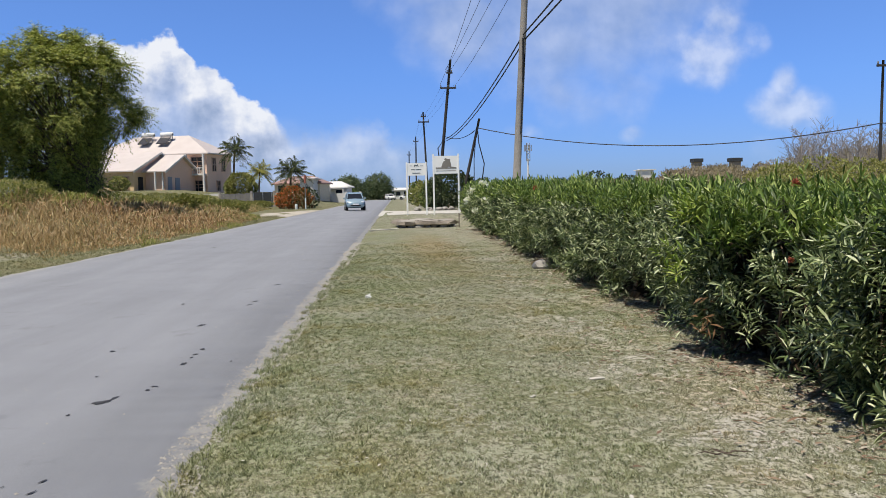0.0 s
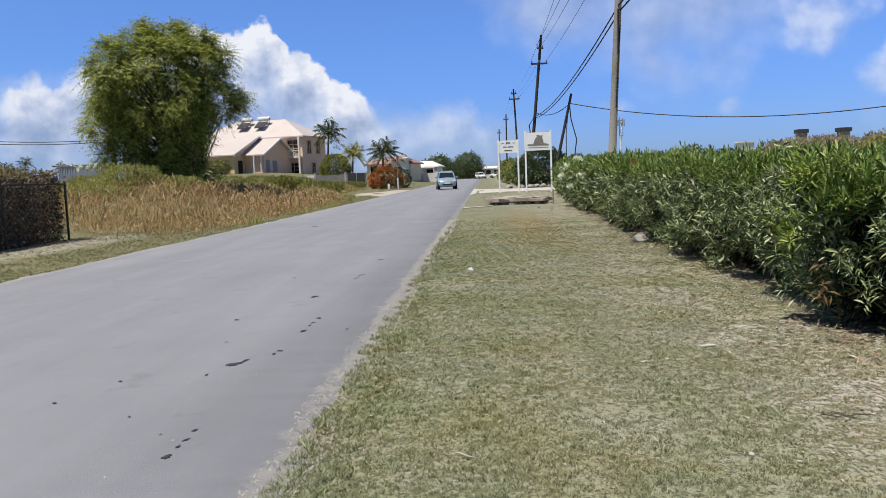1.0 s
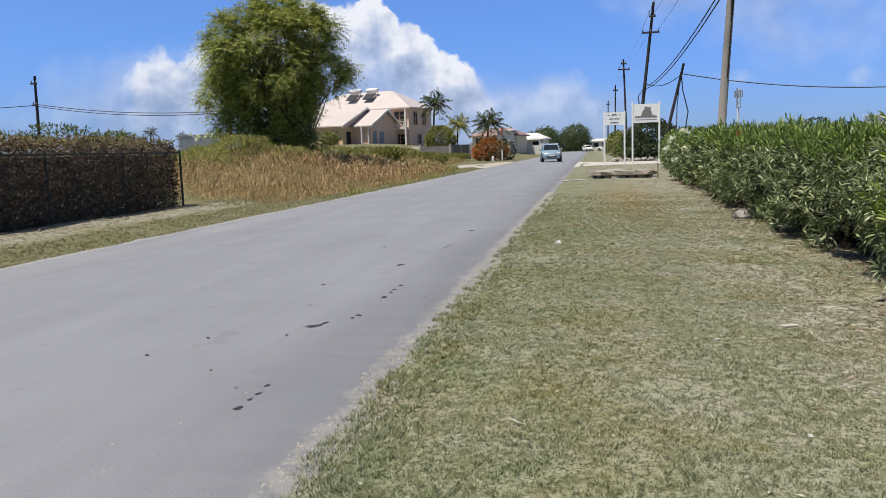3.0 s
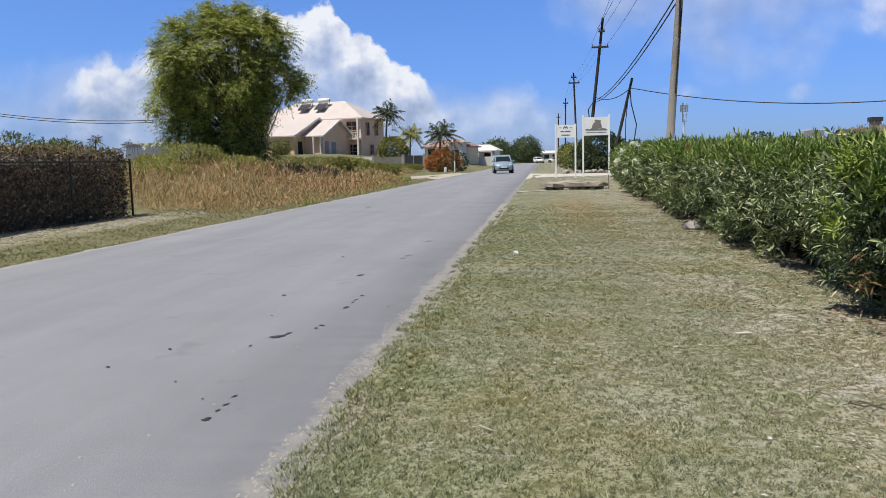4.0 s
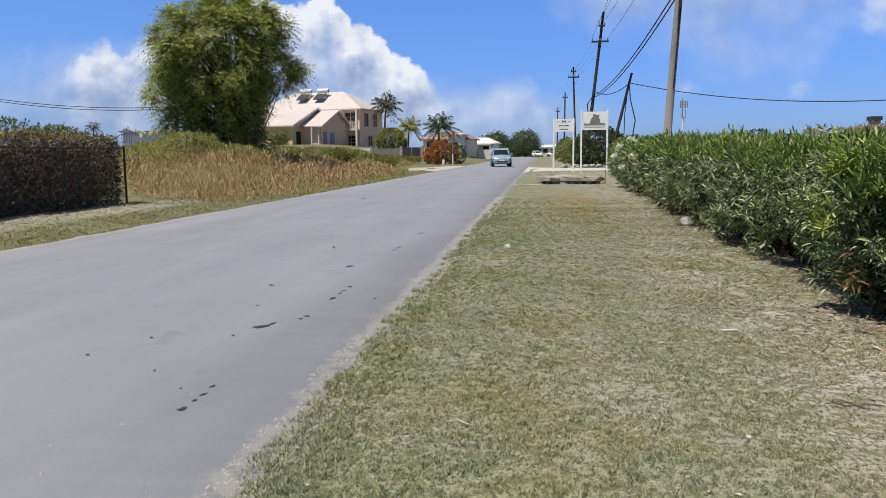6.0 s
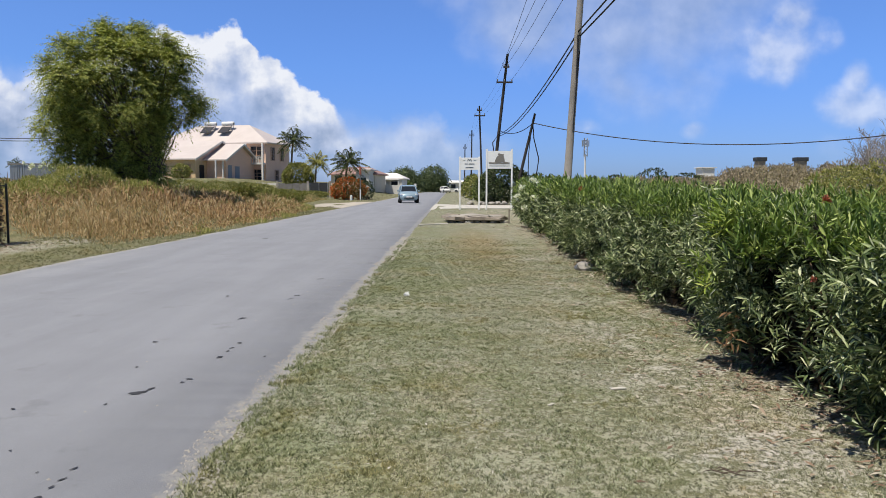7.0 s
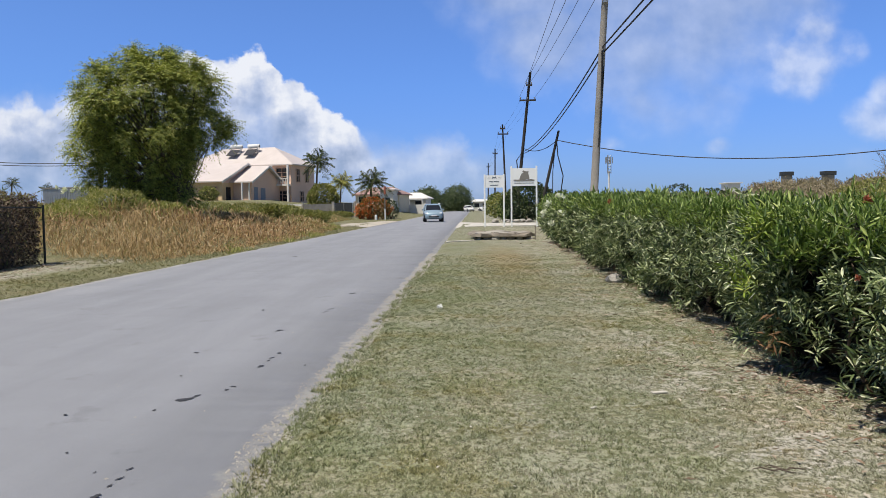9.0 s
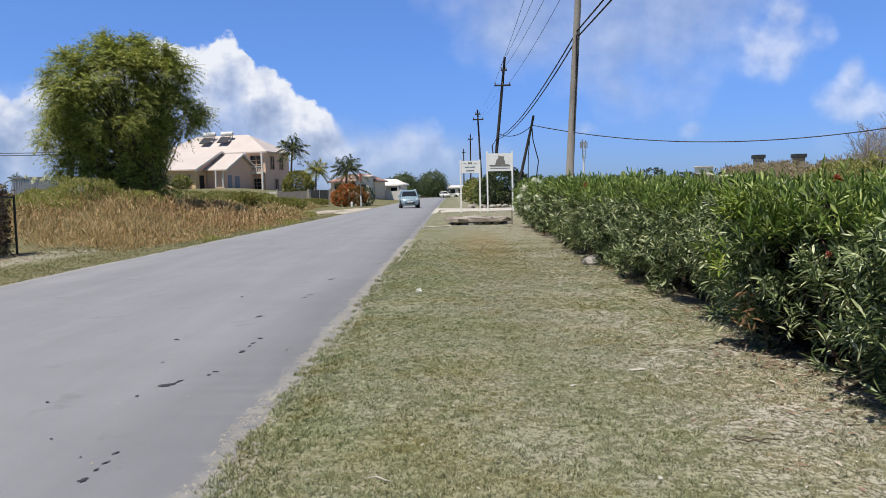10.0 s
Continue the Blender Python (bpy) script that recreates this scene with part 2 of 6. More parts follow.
ASPHALT, GROUND = make_asphalt(), make_ground()
CONCRETE = painted("weathered_concrete", (0.44, 0.40, 0.345), 0.9, 0.8, 1.9, 0, 0.4)
PALE_CONCRETE = painted("pale_concrete", (0.58, 0.55, 0.49), 0.9, 0.4, 1.2, 0, 0.4)
TAR = painted("tar_patch", (0.055, 0.055, 0.058), 0.7, 0.3, 20)
WHITE = painted("white_paint", (0.80, 0.80, 0.78), 0.5, 0.15, 2.5)
# palest stops imitate glossy highlights, darkest ones deepen the shaded hollows
OLEANDER = leafy("oleander_leaf", [(0.0, (0.016, 0.028, 0.010)), (0.42, (0.083, 0.124, 0.043)), (0.78, (0.295, 0.35, 0.155)), (1.0, (0.62, 0.65, 0.42))], 0.38, 0.12)
# pale fresh growth; on the hedge top it also paints light from above
OLEANDER_PALE = leafy("oleander_pale_leaf", [(0.0, (0.045, 0.085, 0.02)), (0.6, (0.16, 0.245, 0.046)), (1.0, (0.40, 0.47, 0.14))], 0.45, 0.20)
OLEANDER_YELLOW = leafy("oleander_yellow_leaf", [(0.0, (0.08, 0.13, 0.02)), (0.6, (0.20, 0.285, 0.04)), (1.0, (0.37, 0.41, 0.09))], 0.45, 0.15)
# near-black: shade of the hedge's hollows put into the colour
HEDGE_SHADE = leafy("hedge_shade_leaf", [(0.0, (0.010, 0.009, 0.006)), (0.85, (0.022, 0.018, 0.012)), (1.0, (0.06, 0.045, 0.03))], 0.9, 0.02)
STEM = painted("brown_stem", (0.16, 0.11, 0.07), 0.85, 0.4, 6)
STRAW = leafy("dry_field_grass", [(0.0, (0.12, 0.062, 0.028)), (0.4, (0.385, 0.23, 0.11)), (0.8, (0.585, 0.395, 0.22)), (0.92, (0.72, 0.56, 0.37)), (1.0, (0.25, 0.23, 0.08))], 0.8, 0.18, (0.13, (0.33, 0.29, 0.11), 0.25))
FIELD_WEED = leafy("field_weed", [(0.0, (0.10, 0.11, 0.035)), (0.5, (0.25, 0.24, 0.08)), (0.85, (0.38, 0.32, 0.14)), (1.0, (0.50, 0.40, 0.22))], 0.75, 0.2)
GREEN_WEED = leafy("lush_green_weed", [(0.0, (0.11, 0.13, 0.035)), (0.6, (0.25, 0.26, 0.07)), (1.0, (0.44, 0.37, 0.16))], 0.7, 0.25)
WEED = leafy("yellow_green_weed", [(0.0, (0.17, 0.19, 0.05)), (0.6, (0.37, 0.38, 0.11)), (0.85, (0.52, 0.47, 0.20)), (1.0, (0.60, 0.50, 0.30))], 0.7, 0.25)
def make_lawn():
    """Short blades: green by the road, straw towards the hedge."""
    m, k, b = material("short_lawn_blade", 0.8, 0, 0.2)
    rnd = k.n.new("ShaderNodeNewGeometry").outputs["Random Per Island"]
    p = place_of(k)
    sep = k.n.new("ShaderNodeSeparateXYZ")
    k.l.new(p, sep.inputs[0])
    green = k.ramp(rnd, (0.0, (0.07, 0.09, 0.04)), (0.35, (0.245, 0.275, 0.145)), (0.75, (0.41, 0.425, 0.28)), (1.0, (0.54, 0.55, 0.44)))
    straw = k.ramp(rnd, (0.0, (0.12, 0.115, 0.075)), (0.35, (0.295, 0.295, 0.195)), (0.75, (0.445, 0.44, 0.335)), (1.0, (0.57, 0.575, 0.50)))
    f = k.math("ADD", k.step(sep.outputs[0], -0.9, 1.5, -0.38, 0.35), k.step(k.noise(p, 0.9, 4, 0.6), 0.35, 0.65, 0.0, 0.55), clamp=True)
    f = k.math("ADD", f, k.step(sep.outputs[0], -6.6, -7.6, 0.0, 0.12), clamp=True)
    c = k.mix(f, green, straw)
    c = k.mix(k.step(k.noise(p, 1.7, 4, 0.6), 0.52, 0.66, 0.0, 0.5), c, k.mix(1.0, c, (1.05, 0.80, 0.50), "MULTIPLY"))
    broad = k.step(k.noise(p, 0.75, 5, 0.62), 0.36, 0.64)
    c = k.mix(1.0, c, k.mix(broad, (0.83, 0.86, 0.74), (1.03, 1.02, 1.03)), "MULTIPLY")
    c = turf_patches(k, p, c)
    worn = k.vec("MULTIPLY", k.vec("SUBTRACT", p, (0.75, 19.0, 0.0)), (1.0, 0.12, 0.0))
    worn = k.step(k.math("ADD", k.vec("LENGTH", worn, out=1), k.math("MULTIPLY", k.noise(p, 1.1, 4), 0.9)), 1.5, 0.6)
    c = k.mix(k.math("MULTIPLY", worn, 0.6), c, k.mix(1.0, c, (1.02, 0.80, 0.58), "MULTIPLY"))
    c = k.mix(1.0, c, k.mix(k.step(sep.outputs[0], -6.6, -7.4), (1.0, 1.0, 1.0), (0.84, 0.79, 0.68)), "MULTIPLY")
    k.put(b, "Base Color", c)
    return m


LAWN = make_lawn()
TREE_LEAF = leafy("tree_leaf", [(0.0, (0.09, 0.12, 0.036)), (0.5, (0.30, 0.345, 0.072)), (0.85, (0.45, 0.465, 0.11)), (1.0, (0.55, 0.50, 0.16))], 0.7, 0.22)
BARK = painted("grey_brown_bark", (0.14, 0.11, 0.085), 0.95, 0.5, 5, 0, 0.6)
POLE_WOOD = painted("weathered_pole_wood", (0.32, 0.295, 0.265), 0.9, 0.55, 2.0, 0, 0.5)
DARK_POLE = painted("dark_creosote_wood", (0.05, 0.045, 0.042), 0.9, 0.4, 3.0, 0, 0.4)
CABLE = painted("black_cable", (0.02, 0.02, 0.022), 0.6, 0.1, 5)


# ---- geometry helpers ----
rng = np.random.default_rng(7)


def mesh_data(name, verts, faces, mat, smooth=False):
    me = bpy.data.meshes.new(name)
    if isinstance(faces, np.ndarray):
        n, c = faces.shape
        me.vertices.add(len(verts))
        me.vertices.foreach_set("co", np.asarray(verts, np.float32).ravel())
        me.loops.add(n * c)
        me.loops.foreach_set("vertex_index", faces.astype(np.int32).ravel())
        me.polygons.add(n)
        me.polygons.foreach_set("loop_start", np.arange(0, n * c, c, dtype=np.int32))
        me.update(calc_edges=True)
    else:
        me.from_pydata([tuple(v) for v in verts], [], faces)
    me.materials.append(mat)
    if smooth:
        me.polygons.foreach_set("use_smooth", [True] * len(me.polygons))
    return me


def from_arrays(name, verts, faces, mat, parent=None, label="", smooth=False, kind=""):
    ob = new(name, mesh_data(name, verts, faces, mat, smooth))
    ob.parent = parent
    return tagged(ob, label, kind=kind)


def part(name, bm, mat, parent=None, label="", smooth=False):
    me = bpy.data.meshes.new(name)
    bm.normal_update()
    bm.to_mesh(me)
    bm.free()
    me.materials.append(mat)
    if smooth:
        me.polygons.foreach_set("use_smooth", [True] * len(me.polygons))
    ob = new(name, me)
    ob.parent = parent
    return tagged(ob, label)


def thing(name, m, label, category, group="", kind=""):
    ob = new(name)
    ob.matrix_world = m
    return tagged(ob, label, category, group, kind)


def box(bm, lo, hi, m=None, bev=0.0):
    lo, hi = Vector(lo), Vector(hi)
    c, s = (lo + hi) / 2, hi - lo
    mat = Matrix.Translation(c) @ Matrix.Diagonal((*s, 1))
    r = bmesh.ops.create_cube(bm, size=1, matrix=(m @ mat) if m else mat)
    if bev:
        es = list({e for v in r["verts"] for e in v.link_edges})
        bmesh.ops.bevel(bm, geom=es, offset=bev, segments=2, affect="EDGES", profile=0.6)
    return bm


def tube(bm, pts, radii, seg=10, caps=True):
    """A round tube through points, with a radius at each."""
    pts = [Vector(p) for p in pts]
    if not hasattr(radii, "__len__"):
        radii = [radii] * len(pts)
    rings = []
    for i, p in enumerate(pts):
        d = (pts[min(i + 1, len(pts) - 1)] - pts[max(i - 1, 0)]).normalized()
        a = d.cross(Vector((0, 0, 1)) if abs(d.z) < 0.9 else Vector((1, 0, 0))).normalized()
        b = d.cross(a)
        rings.append([bm.verts.new(p + float(radii[i]) * (math.cos(t) * a + math.sin(t) * b)) for t in (2 * math.pi * j / seg for j in range(seg))])
    for r, s in zip(rings, rings[1:]):
        for j in range(seg):
            bm.faces.new((r[j], r[(j + 1) % seg], s[(j + 1) % seg], s[j]))
    if caps:
        bm.faces.new(rings[0])
        bm.faces.new(rings[-1][::-1])
    return bm


def sag(a, b, drop, n=14):
    a, b = Vector(a), Vector(b)
    return [a.lerp(b, i / n) - Vector((0, 0, drop * 4 * (i / n) * (1 - i / n))) for i in range(n + 1)]


def prism(bm, outline, lo, hi, m=None):
    """An outline in x, z pulled from y = lo to y = hi."""
    rows = []
    for y in (lo, hi):
        rows.append([bm.verts.new((m @ Vector((x, y, z))) if m else (x, y, z)) for x, z in outline])
    n = len(outline)
    bm.faces.new(rows[0])
    bm.faces.new(rows[1][::-1])
    for j in range(n):
        bm.faces.new((rows[0][j], rows[1][j], rows[1][(j + 1) % n], rows[0][(j + 1) % n]))
    return bm


def unit(v):
    return v / (np.linalg.norm(v, axis=-1, keepdims=True) + 1e-9)


def leaves(base, way, length, width, lift=0.08, droop=0.0, face=None):
    """Lance-shaped leaves, four corners each: vertices and faces. face: the side that they turn to the light."""
    n = len(base)
    way = unit(way)
    rand = unit(rng.normal(size=(n, 3)))
    if face is not None:
        rand = unit(rand * 0.7 + face)
    side = unit(np.cross(way, rand))
    up = np.cross(side, way)
    length, width = np.broadcast_to(length, n)[:, None], np.broadcast_to(width, n)[:, None]
    mid = base + way * length * 0.5 + up * length * lift
    tip = base + way * length - np.array([0, 0, 1.0]) * droop * length
    v = np.stack([base, mid + side * width / 2, tip, mid - side * width / 2], 1).reshape(-1, 3)
    return v, np.arange(4 * n).reshape(n, 4)


def folded_leaves(base, way, length, width, droop, face):
    """Lance-shaped leaves with a midrib fold, six corners each."""
    n = len(base)
    way = unit(way)
    side = unit(np.cross(way, unit(face + rng.normal(0, 0.25, (n, 3)))))
    up = np.cross(side, way)
    length, width = length[:, None], width[:, None]
    down = np.array([0, 0, -1.0]) * droop * length
    a, b = base + way * length * 0.38 + up * width * 0.22 + down * 0.10, base + way * length * 0.72 + up * width * 0.2 + down * 0.45
    tip = base + way * length + down
    v = np.stack([base, a + side * width / 2, b + side * width * 0.4, tip, b - side * width * 0.4, a - side * width / 2], 1).reshape(-1, 3)
    f = np.array([[0, 1, 2, 3], [0, 3, 4, 5]])
    return v, (np.arange(n)[:, None, None] * 6 + f).reshape(-1, 4)


def blades(base, height, width, lean):
    """Upright grass blades, three corners each."""
    n = len(base)
    a = rng.uniform(0, 2 * np.pi, n)
    side = np.stack([np.cos(a), np.sin(a), 0 * a], 1) * (np.broadcast_to(width, n) / 2)[:, None]
    b = rng.uniform(0, 2 * np.pi, n)
    off = np.stack([np.cos(b), np.sin(b), 0 * b], 1) * (lean * height * rng.uniform(0, 1, n))[:, None]
    tip = base + off + np.array([0, 0, 1.0]) * height[:, None]
    v = np.stack([base - side, base + side, tip], 1).reshape(-1, 3)
    return v, np.arange(3 * n).reshape(n, 3)


def wob(x, y, s, seed=0.0):
    return noise.noise(Vector((x * s + seed, y * s - seed, seed * 0.7)))


# ---- ground and road ----
ROAD_L, ROAD_R = -7.08, -1.07


def smooth01(t):
    t = min(max(t, 0.0), 1.0)
    return t * t * (3 - 2 * t)


def land(x, y):
    """Height of the ground: level by the road, rising to the house on its far side."""
    z = 0.0
    if x < -10.5:
        z += 0.135 * min(-x - 10.5, 16) * (0.24 * smooth01((y - 22) / 30) + 0.76 * smooth01((y - 85) / 9))
        z += 0.25 * smooth01((-x - 10.5) / 4) * smooth01((y - 20) / 6)
    if x < -9.6:
        z += 0.42 * smooth01((-x - 9.6) / 4) * smooth01((y - 26) / 8) * (1 - smooth01((y - 50) / 14))
    if x > 6:
        z += 0.035 * min(x - 6, 100) * smooth01((y - 30) / 80)
    if ROAD_R < x < 3:
        z += 0.03 * smooth01((x - ROAD_R) / 0.25) + 0.025 * wob(x, y, 0.7, 3)
    elif -10.5 < x < ROAD_L:
        z += 0.06 * smooth01((ROAD_L - x) / 1.2) + 0.03 * wob(x, y, 0.7, 5)
    if ROAD_L + 0.3 <= x <= ROAD_R - 0.3:
        z = -0.05
    elif ROAD_L - 0.02 <= x <= ROAD_R + 0.02:
        z = 0.004
    return z


def axis(pairs):
    out = []
    for lo, hi, step in pairs:
        out += list(np.arange(lo, hi - 1e-6, step))
    return out + [pairs[-1][1]]


def build_ground():
    xs = axis([(-3000, -300, 450), (-300, -60, 40), (-60, -12, 3), (-12, -7.11, 0.4), (-7.11, -6.79, 0.16), (-6.79, -6.76, 0.03), (-6.76, -1.39, 1.8), (-1.39, -1.36, 0.03), (-1.36, -1.0, 0.12), (-1.0, 3, 0.2), (3, 12, 1.5), (12, 60, 6), (60, 300, 40), (300, 3000, 450)])
    ys = axis([(-3000, -100, 580), (-100, -4, 16), (-4, 16, 0.25), (16, 40, 0.8), (40, 120, 4), (120, 400, 28), (400, 4000, 600)])
    v = [(x, y, land(x, y)) for y in ys for x in xs]
    w = len(xs)
    f = [(j * w + i, j * w + i + 1, (j + 1) * w + i + 1, (j + 1) * w + i) for j in range(len(ys) - 1) for i in range(w - 1)]
    ob = new("ground", mesh_data("ground", v, np.array(f), GROUND, True))
    tagged(ob, "dry mown grass and sandy soil beside the road", "ground", kind="structure")
    # the road, with crumbled edges
    ys = axis([(-60, -2, 4), (-2, 30, 0.12), (30, 80, 0.6), (80, 200, 8)])
    v, f = [], []
    cross = [0, 0.006, 0.2, 0.5, 0.8, 0.994, 1]
    for y in ys:
        jl, jr = 0.10 * wob(0, y, 1.1, 9) + 0.05 * wob(0, y, 5, 2), 0.07 * wob(3, y, 1.3, 4) + 0.05 * wob(3, y, 6, 8)
        lo, hi = ROAD_L + jl, ROAD_R + jr
        for t in cross:
            z = -0.06 if t in (0, 1) else 0.012 + 0.05 * (1 - (2 * t - 1) ** 2) * 0.5
            v.append((lo + t * (hi - lo), y, z))
    w = len(cross)
    f = [(j * w + i, j * w + i + 1, (j + 1) * w + i + 1, (j + 1) * w + i) for j in range(len(ys) - 1) for i in range(w - 1)]
    ob = new("road", mesh_data("road", v, np.array(f), ASPHALT, True))
    tagged(ob, "pale grey worn asphalt road with crumbling edges", "road", kind="structure")


build_ground()


# ---- oleander hedge ----
FOOT_Y = [1, 3, 4.4, 4.8, 5.15, 5.45, 6.3, 6.8, 8.3, 8.9, 11, 12, 13.6, 16, 21, 26]
FOOT_X = [2.62, 2.55, 2.53, 2.57, 2.48, 2.32, 2.26, 2.62, 2.72, 2.58, 2.56, 2.64, 2.60, 2.68, 2.80, 2.82]


def hedge_front(y):
    """The line of the hedge's foot: shrub by shrub nearby, drawing back from the road farther on."""
    far = 1.45 * smooth01((y - 24) / 24) - 0.09 * smooth01((y - 12) / 3) * math.cos(y * 2.3)
    return float(np.interp(y, FOOT_Y, FOOT_X)) + 0.05 * wob(0, y, 0.9, 11) + far


def hedge_top(y):
    return 1.215 + 0.010 * max(y - 3, 0) + 0.05 * smooth01((y - 9) / 10) - 0.002 * max(y - 20, 0) + 0.07 * wob(2, y, 0.8, 6)


def sprig_points(y0, y1, n, top_only=False):
    """Places and ways of the leafy shoots, in loose clusters, on the hedge's front or its top."""
    base, way = [], []
    while len(base) < n:
        y = rng.uniform(y0, y1)
        x0, top = hedge_front(y), hedge_top(y)
        if top_only:
            x = x0 - 0.10 + 2.1 * rng.random() ** 1.6
            z = top + 0.06 * wob(x, y, 1.5, 23) + rng.uniform(-0.20, 0.05)
            c, d, m, s = (x, y, z), (rng.normal(-0.10, 0.14), rng.normal(0, 0.16), 1.0), 3, 0.06
        else:
            z = top * (0.08 + 0.88 * rng.random() ** 0.85)
            belly = 0.17 * math.sin(math.pi * min(z / top, 1)) - 0.19 * smooth01(1 - z / (0.38 * top)) - 0.10 * smooth01((z / top - 0.75) / 0.25)
            lump = 0.26 * wob(z * 0.9, y, 1.3, 21) + 0.26 * wob(z * 2.4, y, 2.9, 22)
            x = x0 - belly - lump + rng.uniform(-0.03, 0.12)
            if wob(z * 1.7, y, 2.6, 24) < rng.uniform(-0.14, 0.20):
                x += rng.uniform(0.3, 0.7)
            c, d, m, s = (x, y, z), (-rng.uniform(0.15, 0.9), rng.normal(0, 0.35), rng.uniform(0.35, 1.1)), rng.integers(2, 6), 0.075
        for _ in range(m):
            base.append(np.array(c) + rng.normal(0, s, 3)), way.append(np.array(d) + rng.normal(0, 0.22, 3))
    base, way = np.array(base[:n]), np.array(way[:n])
    base[:, 2] = np.maximum(base[:, 2], 0.08)
    return base, unit(way)


def shoot_leaves(base, way, per, size, upright=0.0):
    """Whorls along each shoot: steep leaves at the tip, spreading and drooping ones below."""
    n = len(base)
    b, w = np.repeat(base, per, 0), np.repeat(way, per, 0)
    t = np.tile(np.linspace(0, 1, per), n)[:, None]
    turn = (np.arange(per) * 2.1)[None] + rng.uniform(0, 6.28, (n, 1)) + rng.normal(0, 0.25, (n, per))
    e1 = unit(np.cross(way, rng.normal(size=way.shape)))
    e2 = np.cross(way, e1)
    out = np.repeat(e1, per, 0) * np.cos(turn).reshape(-1, 1) + np.repeat(e2, per, 0) * np.sin(turn).reshape(-1, 1)
    angle = np.radians(22 + (78 - 42 * upright) * t ** 0.8 + rng.normal(0, 9, (n * per, 1)))
    d = w * np.cos(angle) + out * np.sin(angle)
    ln = size * rng.uniform(0.75, 1.25, n * per)
    at = b + w * (0.10 - t * 1.35) * size + out * 0.004
    return folded_leaves(at, d, ln, ln * rng.uniform(0.155, 0.22, n * per), (0.05 + 0.30 * t) * (1 - 0.6 * upright), w * np.sin(angle) - out * np.cos(angle) + np.array([0, 0, 0.35]))


def oleander_shrub(y0, y1, n, per, size):
    yc = (y0 + y1) / 2
    o = np.array([hedge_front(yc) + 0.9, yc, 0.0])
    ob = thing("oleander_shrub", pose(*o), "dense green oleander shrub of the clipped roadside hedge", "shrub", "shrubs of the oleander hedge")
    base, way = sprig_points(y0 - 0.1, y1 + 0.1, n)
    v, f = shoot_leaves(base, way, per, size)
    from_arrays("foliage", v - o, f, OLEANDER, ob, kind="stuff")
    # upright top shoots, their lighter colour partly the light falling on them
    base, way = sprig_points(y0 - 0.1, y1 + 0.1, int(n * 0.62), True)
    v, f = shoot_leaves(base, way, per - 3, size * 1.05, 1.0)
    from_arrays("top_foliage", v - o, f, OLEANDER_PALE, ob, "fresh yellow-green upright top shoots, lightened as if lit from above", kind="stuff")
    # near-black filler leaves behind the front paint the hedge's inner shade
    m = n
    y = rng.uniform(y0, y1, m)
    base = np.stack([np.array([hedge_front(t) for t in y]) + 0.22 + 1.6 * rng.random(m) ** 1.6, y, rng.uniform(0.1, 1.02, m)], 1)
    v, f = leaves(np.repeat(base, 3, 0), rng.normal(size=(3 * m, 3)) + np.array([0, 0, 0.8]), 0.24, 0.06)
    from_arrays("inner_shade", v - o, f, HEDGE_SHADE, ob, "near-black leaf pieces standing in for the shade inside the hedge", kind="stuff")
    bm = bmesh.new()
    for _ in range(34):
        y = rng.uniform(y0, y1)
        x = hedge_front(y) + 0.12 + 1.0 * rng.random() ** 1.5
        p0, p1 = Vector((x, y, -0.05)) - Vector(o), Vector((x + rng.uniform(-0.2, 0.3), y + rng.normal(0, 0.25), rng.uniform(0.6, 1.0))) - Vector(o)
        tube(bm, [p0, p0.lerp(p1, 0.5) + Vector((rng.normal(0, 0.06), rng.normal(0, 0.06), 0)), p1], [0.018, 0.013, 0.006], 5)
    tagged(part("woody_base", bm, STEM, ob), kind="stuff")
    return ob


y = 1.2
while y < 46.5:
    step = 1.5 if y < 20 else 2.6
    n, per, size = (860, 13, 0.078) if y < 9 else (640, 12, 0.092) if y < 16 else (480, 10, 0.15) if y < 28 else (330, 9, 0.20)
    oleander_shrub(y, y + step, n, per, size)
    y += step



# ---- more materials ----
GLASS = painted("dark_window_glass", (0.02, 0.024, 0.03), 0.08, 0.1, 2)
RENDERED_WALL = painted("peach_house_wall", (0.80, 0.565, 0.435), 0.85, 0.18, 0.4)
CREAM_WALL = painted("cream_house_wall", (0.74, 0.66, 0.52), 0.85, 0.2, 0.4)
OCHRE_WALL = painted("ochre_house_wall", (0.74, 0.55, 0.33), 0.85, 0.2, 0.4)
TAN_FRAME = painted("tan_window_frame", (0.55, 0.37, 0.27), 0.6, 0.15, 1.0)
FAR_WHITE = painted("white_house_wall", (0.74, 0.72, 0.68), 0.8, 0.2, 0.3)
BLUE_GREY = painted("blue_grey_door", (0.28, 0.30, 0.34), 0.6, 0.1, 2)
RED_TILE = painted("red_roof_tiles", (0.42, 0.15, 0.10), 0.8, 0.4, 0.8)
PINK_TILE = painted("faded_red_roof", (0.42, 0.27, 0.235), 0.8, 0.5, 0.8)
MARL = painted("tan_marl", (0.52, 0.47, 0.39), 0.95, 0.6, 0.7, 0, 0.5)
STEEL = painted("galvanised_steel", (0.42, 0.43, 0.44), 0.45, 0.25, 4, 0.7)
FENCE_GREEN = painted("dark_fence_steel", (0.05, 0.055, 0.05), 0.6, 0.3, 6, 0.3)
GREY_BOARD = painted("grey_weathered_board", (0.25, 0.24, 0.225), 0.9, 0.5, 2)
DARK_GATE = painted("dark_gate_sheet", (0.045, 0.05, 0.055), 0.7, 0.3, 3)
COLLECTOR = painted("solar_collector_glass", (0.07, 0.068, 0.07), 0.25, 0.2, 1.5)
SLAB = painted("stained_broken_concrete", (0.34, 0.295, 0.24), 0.95, 0.9, 2.4, 0, 0.7)
